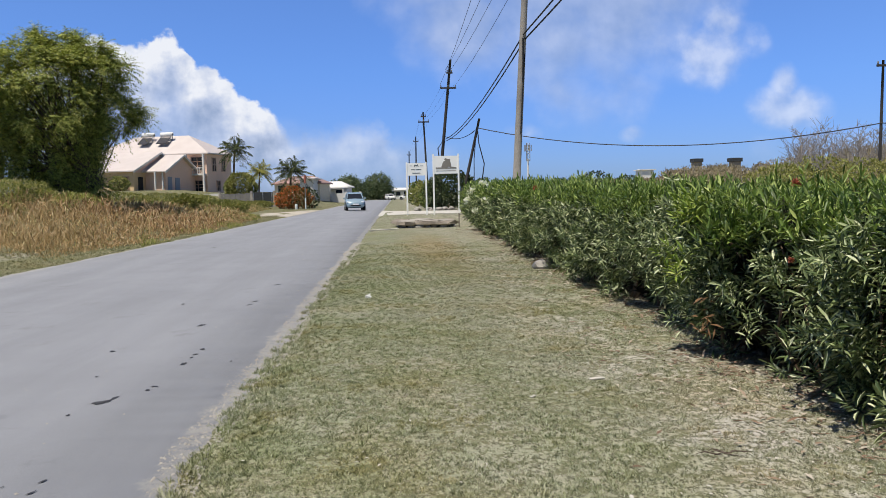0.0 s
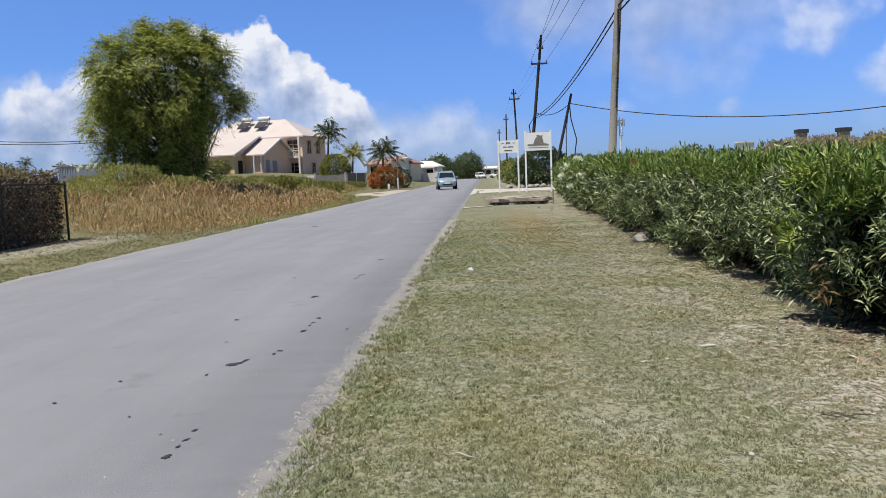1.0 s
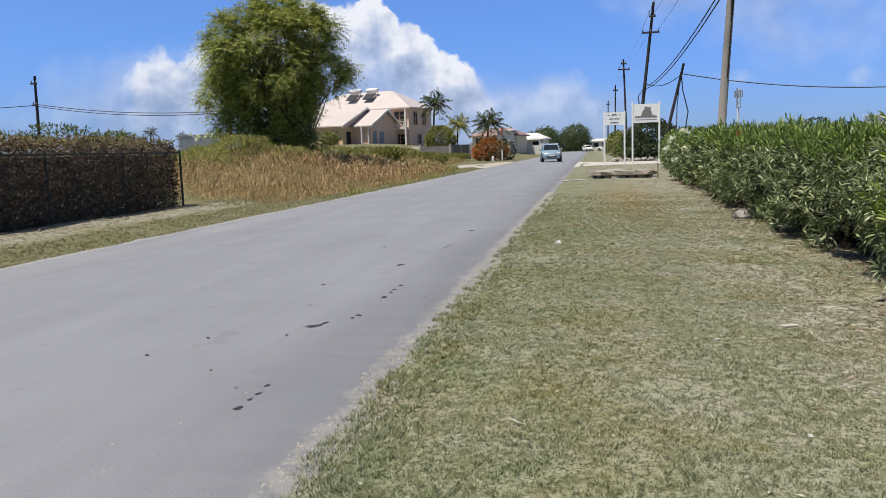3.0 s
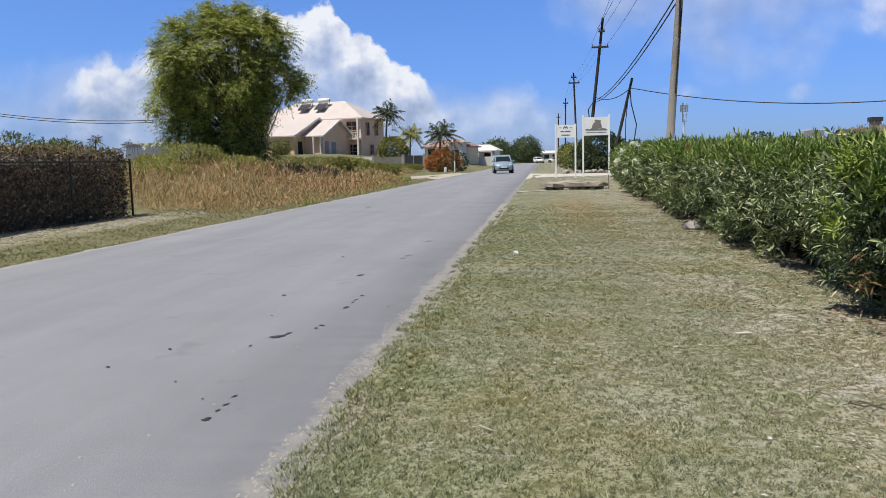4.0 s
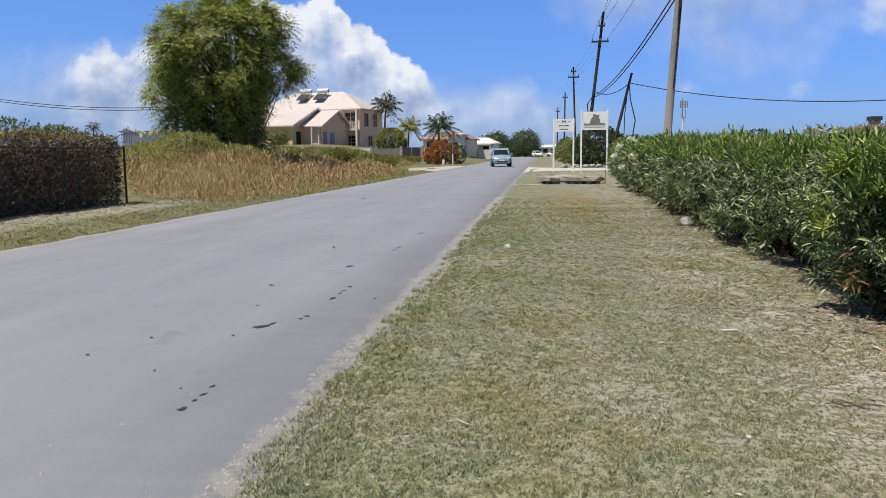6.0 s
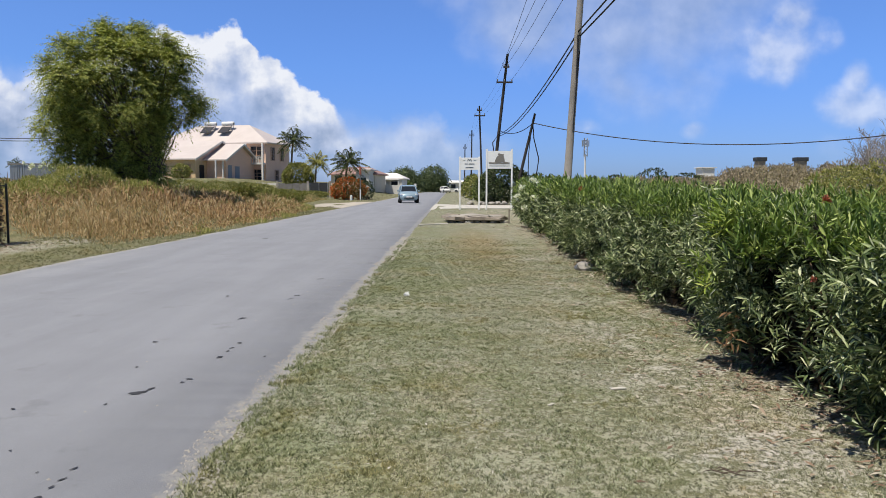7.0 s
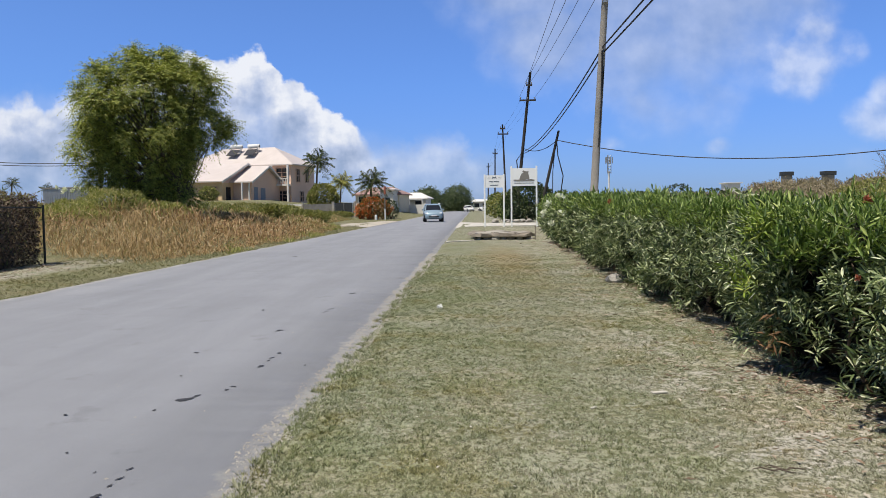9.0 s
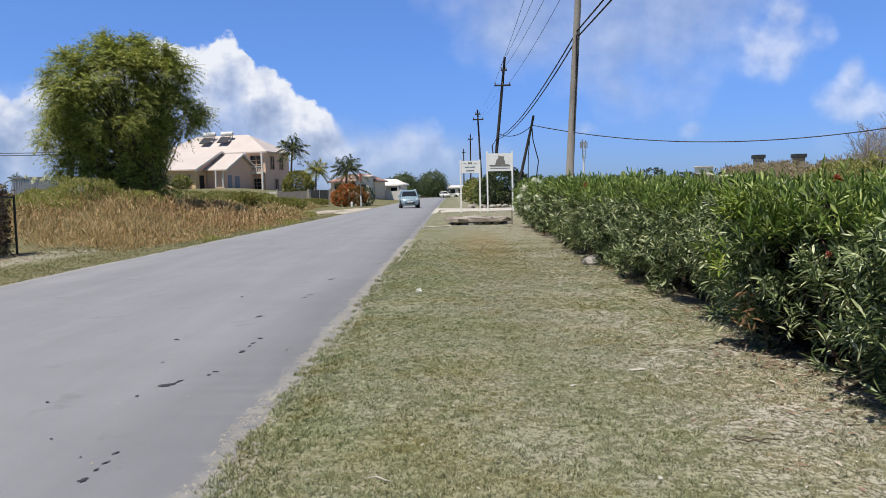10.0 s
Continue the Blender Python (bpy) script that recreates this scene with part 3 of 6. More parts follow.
SIGN_WHITE = painted("gloss_white_sign_paint", (0.93, 0.93, 0.91), 0.35, 0.04, 3)
SIGN_GREY = painted("grey_sign_print", (0.24, 0.225, 0.20), 0.6, 0.2, 4)
SIGN_BLUE = painted("slate_sign_print", (0.12, 0.14, 0.17), 0.6, 0.1, 4)
CAR_PAINT = painted("pale_blue_car_paint", (0.36, 0.48, 0.55), 0.25, 0.05, 2, 0.35, 0.0)
RUBBER = painted("black_rubber", (0.02, 0.02, 0.02), 0.8, 0.2, 8)
ALLOY = painted("alloy_rim", (0.32, 0.33, 0.34), 0.3, 0.15, 8, 0.8)
LAMP_GLASS = painted("headlight_glass", (0.75, 0.78, 0.80), 0.1, 0.05, 5)
DEAD_WOOD = painted("bleached_dead_wood", (0.30, 0.27, 0.25), 0.9, 0.4, 5)
GREY_STONE = painted("pale_limestone", (0.40, 0.375, 0.335), 0.9, 0.4, 6, 0, 0.6)
FALLEN_LEAF = leafy("fallen_leaf", [(0.0, (0.10, 0.06, 0.04)), (0.5, (0.24, 0.15, 0.10)), (0.85, (0.40, 0.32, 0.24)), (1.0, (0.55, 0.50, 0.42))], 0.85, 0.05)
RED_FLOWER = leafy("red_oleander_petal", [(0.0, (0.34, 0.07, 0.045)), (1.0, (0.50, 0.19, 0.11))], 0.6, 0.3)
WHITE_FLOWER = leafy("white_oleander_petal", [(0.0, (0.75, 0.75, 0.65)), (1.0, (0.85, 0.85, 0.8))], 0.6, 0.3)
DEAD_LEAF = leafy("dead_orange_leaf", [(0.0, (0.12, 0.065, 0.035)), (1.0, (0.30, 0.17, 0.08))], 0.8, 0.2)
BOUGAIN = leafy("flamboyant_orange_leaf", [(0.0, (0.62, 0.10, 0.025)), (0.55, (0.75, 0.22, 0.06)), (0.57, (0.06, 0.09, 0.025)), (1.0, (0.15, 0.18, 0.05))], 0.6, 0.2, (0.5, (0.07, 0.10, 0.03), 0.6))
BUSH_LEAF = leafy("bush_leaf", [(0.0, (0.05, 0.075, 0.022)), (0.6, (0.14, 0.19, 0.05)), (1.0, (0.29, 0.32, 0.10))], 0.6, 0.22)
FAR_LEAF = leafy("far_tree_leaf", [(0.0, (0.05, 0.075, 0.035)), (0.7, (0.105, 0.145, 0.06)), (1.0, (0.20, 0.23, 0.10))], 0.6, 0.2)
DARK_BUSH = leafy("dark_bush_leaf", [(0.0, (0.03, 0.045, 0.022)), (0.7, (0.06, 0.09, 0.035)), (1.0, (0.12, 0.14, 0.06))], 0.6, 0.2)
SCRUB_LEAF = leafy("dry_scrub_leaf", [(0.0, (0.21, 0.16, 0.115)), (0.6, (0.37, 0.295, 0.215)), (1.0, (0.32, 0.28, 0.16))], 0.8, 0.15, (0.05, (0.23, 0.22, 0.11), 0.25))
BROWN_HEDGE = leafy("brown_hedge_leaf", [(0.0, (0.04, 0.03, 0.022)), (0.5, (0.14, 0.095, 0.07)), (0.85, (0.30, 0.22, 0.17)), (1.0, (0.15, 0.16, 0.06))], 0.7, 0.12)
HEDGE_TOP = leafy("reddish_hedge_top", [(0.0, (0.09, 0.06, 0.035)), (0.5, (0.24, 0.17, 0.09)), (0.75, (0.33, 0.26, 0.12)), (1.0, (0.32, 0.33, 0.10))], 0.7, 0.2)
OLIVE_TOP = leafy("olive_hedge_leaf", [(0.0, (0.14, 0.15, 0.045)), (0.6, (0.32, 0.33, 0.10)), (1.0, (0.42, 0.36, 0.16))], 0.7, 0.25)
PALM_LEAF = leafy("palm_leaflet", [(0.0, (0.03, 0.045, 0.018)), (0.7, (0.085, 0.115, 0.036)), (1.0, (0.27, 0.26, 0.10))], 0.5, 0.2)
YELLOW_PALM = leafy("yellowing_palm_leaflet", [(0.0, (0.30, 0.29, 0.08)), (0.6, (0.46, 0.42, 0.12)), (1.0, (0.18, 0.22, 0.06))], 0.5, 0.25)


def make_roof():
    m, k, b = material("pale_pink_metal_roof", 0.6, 0, 0.3)
    co = k.n.new("ShaderNodeTexCoord").outputs["Object"]
    w = k.n.new("ShaderNodeTexWave")
    w.inputs["Scale"].default_value = 1.6
    k.put(w, "Vector", co)
    c = k.mix(k.step(k.noise(co, 0.6, 5), 0.35, 0.7, 0, 0.4), (0.61, 0.545, 0.51), (0.52, 0.455, 0.42))
    k.put(b, "Base Color", c)
    bump(k, b, w.outputs[1], 0.25, 0.04)
    return m


ROOF = make_roof()


# ---- plants ----
def blob_shoots(n, c, r, low=-0.6):
    """Places and outward ways on an uneven rounded crown."""
    d = unit(rng.normal(size=(n * 2, 3)))
    d = d[d[:, 2] > low][:n]
    lump = np.array([1 + 0.20 * noise.noise(Vector(q) * 2.1 + Vector(c) * 0.37) + 0.10 * noise.noise(Vector(q) * 5.3) for q in d])
    rad = lump * (1 - np.abs(rng.normal(0, 0.10, len(d))))
    return np.array(c) + d * rad[:, None] * np.array(r), d


def bush(x, y, w, h, mat, label, n=500, size=0.25, depth=None, name="bush", category="bush", group="", leaf=(0.3, 0.5), per=5):
    z = land(x, y)
    ob = thing(name, pose(x, y, z), label, category, group)
    base, d = blob_shoots(n, (0, 0, h * 0.45), (w / 2, (depth or w) / 2, h * 0.55), -0.75)
    k = np.repeat(base, per, 0)
    way = unit(np.repeat(d, per, 0) * 0.8 + rng.normal(size=k.shape) * 0.8 + np.array([0, 0, 0.3]))
    ln = size * rng.uniform(0.6, 1.3, len(k))
    k[:, 2] = np.maximum(k[:, 2], 0.03)
    v, f = leaves(k, way, ln, ln * rng.uniform(*leaf, len(k)), face=unit(np.repeat(d, per, 0) * 0.6 + np.array([0, 0, 0.8])))
    from_arrays("foliage", v, f, mat, ob, kind="stuff")
    bm = bmesh.new()
    for _ in range(7):
        q = Vector(base[rng.integers(len(base))]) * 0.8
        tube(bm, [(0.05 * rng.normal(), 0.05 * rng.normal(), -0.05), q * 0.5 + Vector((0, 0, 0.1)), q], [0.05 * h / 3 + 0.01, 0.03, 0.012], 5)
    tagged(part("woody_base", bm, STEM, ob), kind="stuff")
    return ob


def flower(x, y, z, r, mat, label, n=40, cat="flower", wide=0.55, group="flowers on the hedge"):
    d = unit(rng.normal(size=(n, 3)) + np.array([-0.3, 0, 0.3]))
    v, f = leaves(d * r * rng.uniform(0.0, 0.12, (n, 1)), d, r * rng.uniform(0.7, 1.2, n), r * wide)
    o = from_arrays("blossom", v, f, mat)
    o.matrix_world = pose(x, y, z)
    return tagged(o, label, cat, group)


def crown_tree(x, y, h, r, lobes, mat, label, twigs, leaf, per, trunk_r, name="tree", group="", droop=0.3, z=None, slim=0.4):
    """A trunk that forks into limbs, and a crown of leafy twigs round rounded lobes."""
    z = land(x, y) if z is None else z
    ob = thing(name, pose(x, y, z), label, "tree", group)
    bm = bmesh.new()
    fork = Vector((0.1 * r, 0, 0.16 * h))
    tube(bm, [(0, 0, -0.15), (0.05, 0, 0.06 * h), fork], [trunk_r * 1.35, trunk_r, trunk_r * 0.9], 9)
    for c, q in lobes:
        tip = Vector(c) + Vector((0, 0, q[2] * 0.3))
        mid = fork.lerp(tip, 0.5) + Vector((rng.normal(0, 0.25), rng.normal(0, 0.25), 0))
        tube(bm, [fork, mid, tip], [trunk_r * 0.5, trunk_r * 0.3, trunk_r * 0.1] if len(lobes) < 20 or q[0] > 1.3 else [trunk_r * 0.25, trunk_r * 0.15, trunk_r * 0.05], 6)
        for _ in range(6 if len(lobes) < 20 else 2):
            d = Vector(unit(rng.normal(size=3)))
            e = Vector(c) + Vector((d.x * q[0], d.y * q[1], d.z * q[2])) * 0.85
            tube(bm, [mid, mid.lerp(e, 0.5) + Vector((0, 0, 0.15)), e], [trunk_r * 0.2, trunk_r * 0.12, trunk_r * 0.04], 5)
    part("trunk", bm, BARK, ob, smooth=True)
    vs, fs, at = [], [], 0
    share = np.array([q[0] * q[1] + q[2] * q[0] for _, q in lobes])
    for (c, q), part_n in zip(lobes, (twigs * share / share.sum()).astype(int)):
        base, d = blob_shoots(part_n, c, q, -0.85)
        d = unit(d + rng.normal(0, 0.45, d.shape) + np.array([0, 0, -droop]))
        t = np.tile(np.linspace(0.0, 1.0, per), len(base))[:, None]
        length = rng.uniform(0.4, 1.2, len(base)).repeat(per)[:, None] * leaf * 3.6
        dd, bb = np.repeat(d, per, 0), np.repeat(base, per, 0)
        at_p = bb + dd * t * length - np.array([0, 0, 1.0]) * (t * t) * length * droop * 0.6
        way = unit(dd * 0.5 + rng.normal(size=dd.shape))
        ln = leaf * rng.uniform(0.6, 1.3, len(way))
        out = unit(at_p - np.array([0, 0, 0.5 * h]))
        v, f = leaves(at_p, way, ln, ln * slim, face=unit(dd * 0.5 + out * 0.9 + np.array([0, 0, 0.2])) * 1.3)
        vs.append(v), fs.append(f + at)
        at += len(v)
    from_arrays("crown", np.concatenate(vs), np.concatenate(fs), mat, ob, kind="stuff")
    return ob


def palm(x, y, h, r, mat, label, n=15, lean=0.4, trunk_r=0.13):
    z = land(x, y)
    ob = thing("palm_tree", pose(x, y, z), label, "palm tree", "palms by the house")
    top = Vector((lean, 0, h))
    bm = bmesh.new()
    tube(bm, [(0, 0, -0.1), (lean * 0.25, 0, h * 0.4), (lean * 0.6, 0, h * 0.75), top], [trunk_r * 1.5, trunk_r, trunk_r * 0.9, trunk_r * 0.8], 8)
    part("trunk", bm, BARK, ob, smooth=True)
    for i in range(n):
        a = i * 2.4 + rng.normal(0, 0.2)
        el = 1.45 - 2.3 * (i + rng.random()) / n
        ln = r * rng.uniform(0.85, 1.15)
        out = np.array([math.cos(a), math.sin(a), 0.0])
        ts = np.linspace(0, 1, 9)
        spine = np.array([np.array(top) + out * ln * t * math.cos(el) + np.array([0, 0, ln * (math.sin(el) * t - 0.26 * t * t * (1 + 0.5 * math.cos(el)))]) for t in ts])
        bm = bmesh.new()
        tube(bm, [tuple(q) for q in spine], list(np.linspace(0.03, 0.008, 9) * r / 2), 4)
        me = part("frond", bm, mat, ob).data
        t = np.repeat(rng.uniform(0.10, 1.0, 52), 2)
        side = np.cross(out, [0, 0, 1.0])
        p = np.stack([np.interp(t, ts, spine[:, j]) for j in range(3)], 1)
        sg = np.tile([1.0, -1.0], 52)[:, None]
        way = side * sg + out * 0.75 + np.array([0, 0, -0.3]) + rng.normal(0, 0.1, (104, 3))
        l2 = r * 0.36 * np.sin(np.pi * np.clip(t * 0.85 + 0.12, 0, 1)) + 0.1
        v, f = leaves(p, way, l2, 0.026 * r, 0.02, 0.15, np.array([0, 0, 2.0]))
        b2 = bmesh.new()
        b2.from_mesh(me)
        vv = [b2.verts.new(q) for q in v]
        for q in f:
            b2.faces.new([vv[j] for j in q])
        b2.to_mesh(me)
        b2.free()
    return ob


# ---- verge by the road ----
def slab_and_kerbs():
    ob = thing("culvert_slab", pose(1.1, 31.4, 0.02), "raised broken concrete culvert slab on the grass verge", "concrete slab")
    edge = []
    for i in range(26):
        a = 2 * math.pi * i / 26
        c, sn = math.cos(a), math.sin(a)
        k = 1 / max(abs(c), abs(sn))
        edge.append((1.2 * c * k * (1 + 0.08 * rng.normal()), 1.55 * sn * k * (1 + 0.05 * rng.normal())))
    bm = bmesh.new()
    top = [bm.verts.new((x, y, 0.23 + 0.03 * rng.normal())) for x, y in edge]
    mid = [bm.verts.new((x * 1.02, y * 1.01, 0.14)) for x, y in edge]
    low = [bm.verts.new((x * 0.86, y * 0.9, 0.10)) for x, y in edge]
    bm.faces.new(top)
    for a, b in ((top, mid), (mid, low)):
        for j in range(26):
            bm.faces.new((a[j], b[j], b[(j + 1) % 26], a[(j + 1) % 26]))
    bm.faces.new(low[::-1])
    bmesh.ops.triangulate(bm, faces=[f for f in bm.faces if len(f.verts) > 4])
    part("slab", bm, SLAB, ob)
    for x, y, w, d, a in ((-0.75, -1.1, 0.5, 0.5, 12), (0.15, -1.2, 0.65, 0.4, -6), (0.75, -0.9, 0.45, 0.6, 20), (-0.2, 0.2, 0.8, 0.7, 35)):
        bm = bmesh.new()
        box(bm, (-w / 2, -d / 2, 0.16), (w / 2, d / 2, 0.29), pose(x, y, 0, 3, -2, a), bev=0.03)
        for q in bm.verts:
            q.co += Vector((rng.normal(0, 0.025), rng.normal(0, 0.025), rng.normal(0, 0.012)))
        part("broken_piece", bm, CONCRETE, ob, "pale broken concrete piece")
    for x in (-0.98, -0.35, 0.3, 0.9):
        bm = bmesh.new()
        box(bm, (x - 0.13, -1.2, -0.06), (x + 0.13, 1.3, 0.105), bev=0.02)
        part("support_block", bm, SLAB, ob)
    bm = bmesh.new()
    box(bm, (1.17, -1.72, -0.05), (1.22, -1.67, 0.55), bev=0.008)
    part("end_post", bm, SLAB, ob)
    for i in range(15):
        bm = bmesh.new()
        bmesh.ops.create_icosphere(bm, subdivisions=2, radius=rng.uniform(0.07, 0.13))
        at = Vector((-1.1 + 2.2 * (i + rng.random()) / 15, -1.35 + rng.normal(0, 0.06), 0.03))
        for q in bm.verts:
            q.co = q.co * (1 + 0.35 * noise.noise(q.co * 9 + at * 3)) + at
        part("rubble_stone", bm, GREY_STONE if i % 3 else SLAB, ob)
    bm = bmesh.new()
    v = [(-1.05, 28.3), (0.0, 29.2), (0.02, 29.55), (-1.05, 28.75)]
    lo, hi = [bm.verts.new((x, y, -0.02)) for x, y in v], [bm.verts.new((x, y, 0.055)) for x, y in v]
    bm.faces.new(hi)
    for j in range(4):
        bm.faces.new((lo[j], lo[(j + 1) % 4], hi[(j + 1) % 4], hi[j]))
    tagged(part("concrete_strip", bm, PALE_CONCRETE), "thin pale concrete strip across the verge", "kerb", kind="structure")
    # driveway that crosses the verge
    bm = bmesh.new()
    out = [(-1.2, 47.5), (-0.4, 49.2), (1.5, 50.4), (5, 51), (40, 52), (40, 59), (5, 58.5), (1.5, 59), (-0.2, 61), (-1.2, 64)]
    hi = [bm.verts.new((x, y, 0.05 if x > -1 else 0.02)) for x, y in out]
    lo = [bm.verts.new((x, y, -0.08)) for x, y in out]
    bm.faces.new(hi)
    for j in range(len(out)):
        bm.faces.new((lo[j], lo[(j + 1) % len(out)], hi[(j + 1) % len(out)], hi[j]))
    bmesh.ops.recalc_face_normals(bm, faces=bm.faces)
    tagged(part("driveway", bm, PALE_CONCRETE), "pale concrete driveway crossing the grass verge", "driveway", kind="structure")
    for x, y in ((1.6, 60.2), (2.5, 60.8), (3.2, 60.1), (4.2, 60.6), (3.7, 61.0), (5.0, 60.3)):
        bm = bmesh.new()
        bmesh.ops.create_icosphere(bm, subdivisions=2, radius=0.30)
        for q in bm.verts:
            q.co *= 1 + 0.6 * noise.noise(q.co * 4 + Vector((x, y, 0)))
            q.co.z *= 0.5
        o = part("boulder", bm, GREY_STONE)
        o.matrix_world = pose(x, y, 0.15)
        tagged(o, "pale limestone boulder beside the driveway", "stone", "stones by the driveway")


slab_and_kerbs()


def post(bm, x, z, w=0.1):
    box(bm, (x - w / 2, -w / 2, -0.1), (x + w / 2, w / 2, z), bev=0.012)


def sign(x, y, w, h, panel_lo, panel_hi, label):
    ob = thing("roadside_sign", pose(x, y, 0.02), label, "sign", "signs by the driveway")
    for px in (0.0, w):
        bm = bmesh.new()
        post(bm, px, h)
        part("post", bm, SIGN_WHITE, ob)
    bm = bmesh.new()
    box(bm, (0.05, -0.035, panel_lo), (w - 0.05, -0.005, panel_hi))
    pan = part("panel", bm, SIGN_WHITE, ob, "white painted sign panel")
    return ob, pan


def flat(name, outline, mat, parent, y=-0.041, label=""):
    bm = bmesh.new()
    prism(bm, outline, y - 0.004, y + 0.004)
    return part(name, bm, mat, parent, label)


one, pan1 = sign(0.63, 48.0, 1.17, 3.22, 2.42, 3.17, "white board on two posts with a small emblem and dark lettering")
cx = 0.585
flat("emblem", [(cx - 0.14, 2.95), (cx - 0.10, 2.95), (cx - 0.075, 3.03), (cx, 2.965), (cx + 0.075, 3.03), (cx + 0.10, 2.95), (cx + 0.14, 2.95), (cx + 0.10, 3.09), (cx + 0.06, 3.09), (cx, 3.03), (cx - 0.06, 3.09), (cx - 0.10, 3.09)], SIGN_BLUE, pan1)
for a, b, z, t in ((cx - 0.40, cx - 0.24, 3.0, 0.02), (cx + 0.24, cx + 0.40, 3.0, 0.02), (cx - 0.30, cx - 0.08, 2.76, 0.05), (cx - 0.03, cx + 0.30, 2.76, 0.05), (cx - 0.24, cx + 0.24, 2.54, 0.05)):
    flat("lettering_bar", [(a, z), (b, z), (b, z + t), (a, z + t)], SIGN_BLUE, pan1)
two, pan2 = sign(2.26, 48.0, 1.53, 3.70, 2.50, 3.58, "tall white board on two posts with a grey emblem")
flat("emblem", [(0.48, 2.90), (1.10, 2.90), (1.08, 3.10), (1.02, 3.26), (1.05, 3.40), (0.92, 3.38), (0.72, 3.44), (0.66, 3.36), (0.74, 3.31), (0.62, 3.24), (0.55, 3.10)], SIGN_GREY, pan2)
flat("emblem_band", [(0.14, 2.80), (1.40, 2.80), (1.40, 2.87), (1.15, 2.92), (0.95, 2.87), (0.70, 2.93), (0.45, 2.88), (0.14, 2.89)], SIGN_GREY, pan2, -0.046)
flat("lettering_bar", [(0.16, 2.66), (1.38, 2.66), (1.38, 2.69), (0.16, 2.69)], GREY_BOARD, pan2)


# ---- poles and cables ----
def utility_pole(base, top, r, mat, label, arms=(), name="utility_pole"):
    ob = thing(name, pose(*base), label, "utility pole", "poles along the road")
    b, t = Vector((0, 0, 0)), Vector(top) - Vector(base)
    bm = bmesh.new()
    tube(bm, [b - Vector((0, 0, 0.2)), b.lerp(t, 0.33), b.lerp(t, 0.66), t], [r * 1.15, r, r * 0.9, r * 0.75], 12)
    part("shaft", bm, mat, ob, smooth=True)
    for z, half, ins in arms:
        c = b.lerp(t, z / t.z)
        bm = bmesh.new()
        box(bm, (c.x - half, c.y - r - 0.10, c.z - 0.07), (c.x + half, c.y - r, c.z + 0.07), bev=0.01)
        arm = part("crossarm", bm, DARK_POLE, ob)
        for i in range(ins):
            x = c.x - half + 0.08 + (2 * half - 0.16) * i / max(ins - 1, 1)
            bm = bmesh.new()
            tube(bm, [(x, c.y - r - 0.05, c.z + 0.07), (x, c.y - r - 0.05, c.z + 0.14), (x, c.y - r - 0.05, c.z + 0.26)], [0.02, 0.055, 0.04], 8)
            part("insulator", bm, GREY_BOARD, arm, "grey ceramic insulator")
    return ob


P1B, P1T = (3.82, 26.0, 0.0), (4.45, 26.0, 10.6)
big = utility_pole(P1B, P1T, 0.122, POLE_WOOD, "tall weathered timber pole with a street lamp arm", [(10.2, 1.0, 4)])
bm = bmesh.new()
arm_pts = [(0.46, -0.13, 7.93), (0.08, -0.13, 8.22), (-0.60, -0.13, 8.50), (-1.15, -0.13, 8.63)]
tube(bm, arm_pts, [0.035, 0.03, 0.028, 0.028], 8)
lamp = part("lamp_arm", bm, STEEL, big, "grey steel lamp bracket", True)
bm = bmesh.new()
box(bm, (-1.62, -0.25, 8.58), (-1.10, -0.01, 8.70), bev=0.04)
part("lamp_head", bm, WHITE, lamp, "white street lamp head")
bm = bmesh.new()
box(bm, (0.40, -0.18, 7.82), (0.53, -0.09, 8.06), bev=0.01)
part("bracket", bm, STEEL, big)
bm = bmesh.new()
tube(bm, [(0.36, -0.14, 6.3), (0.35, -0.15, 5.6), (0.34, -0.12, 4.9)], 0.03, 6)
tube(bm, [(0.42, -0.08, 5.8), (0.33, -0.14, 4.7), (0.24, -0.14, 3.2)], 0.02, 6)
part("strapped_cable", bm, CABLE, big)
P2B, P2T = (3.44, 66.0, 0.0), (4.75, 66.0, 12.4)
utility_pole(P2B, P2T, 0.135, DARK_POLE, "dark leaning timber pole with a crossarm", [(10.06, 0.68, 3), (11.3, 0.26, 2)])
P3B, P3T = (5.0, 62.0, 0.0), (6.65, 62.0, 7.15)
utility_pole(P3B, P3T, 0.12, DARK_POLE, "short dark timber pole leaning hard over the bushes")
utility_pole((3.6, 88, 0), (3.2, 88, 10.4), 0.11, DARK_POLE, "dark upright timber pole with crossarms", [(9.3, 0.6, 3), (9.9, 0.3, 2)])
utility_pole((3.25, 125, 0), (3.35, 125, 10.4), 0.12, DARK_POLE, "dark timber pole far along the road", [(9.6, 0.4, 2)])
utility_pole((2.9, 167, 0), (3.0, 167, 10.4), 0.13, DARK_POLE, "dark timber pole far along the road", [(9.6, 0.4, 2)])
PRB, PRT = (30.4, 48.0, land(30.4, 48)), (30.55, 48.0, 9.05)
utility_pole(PRB, PRT, 0.095, DARK_POLE, "dark pole with a tilted top arm behind the scrub", [(8.6, 0.5, 2)])
PLB = (-46.75, 60, land(-46.75, 60))
utility_pole(PLB, (-46.6, 60, 8.65), 0.13, DARK_POLE, "dark timber pole in the gardens across the road", [(6.2 - PLB[2], 0.25, 2), (8.0 - PLB[2], 0.3, 2)])
PMB = (-30.0, 62, land(-30, 62))
utility_pole(PMB, (-30.0, 62, 9.2), 0.13, DARK_POLE, "thin dark pole behind the tree", [(7.5, 0.25, 2)])


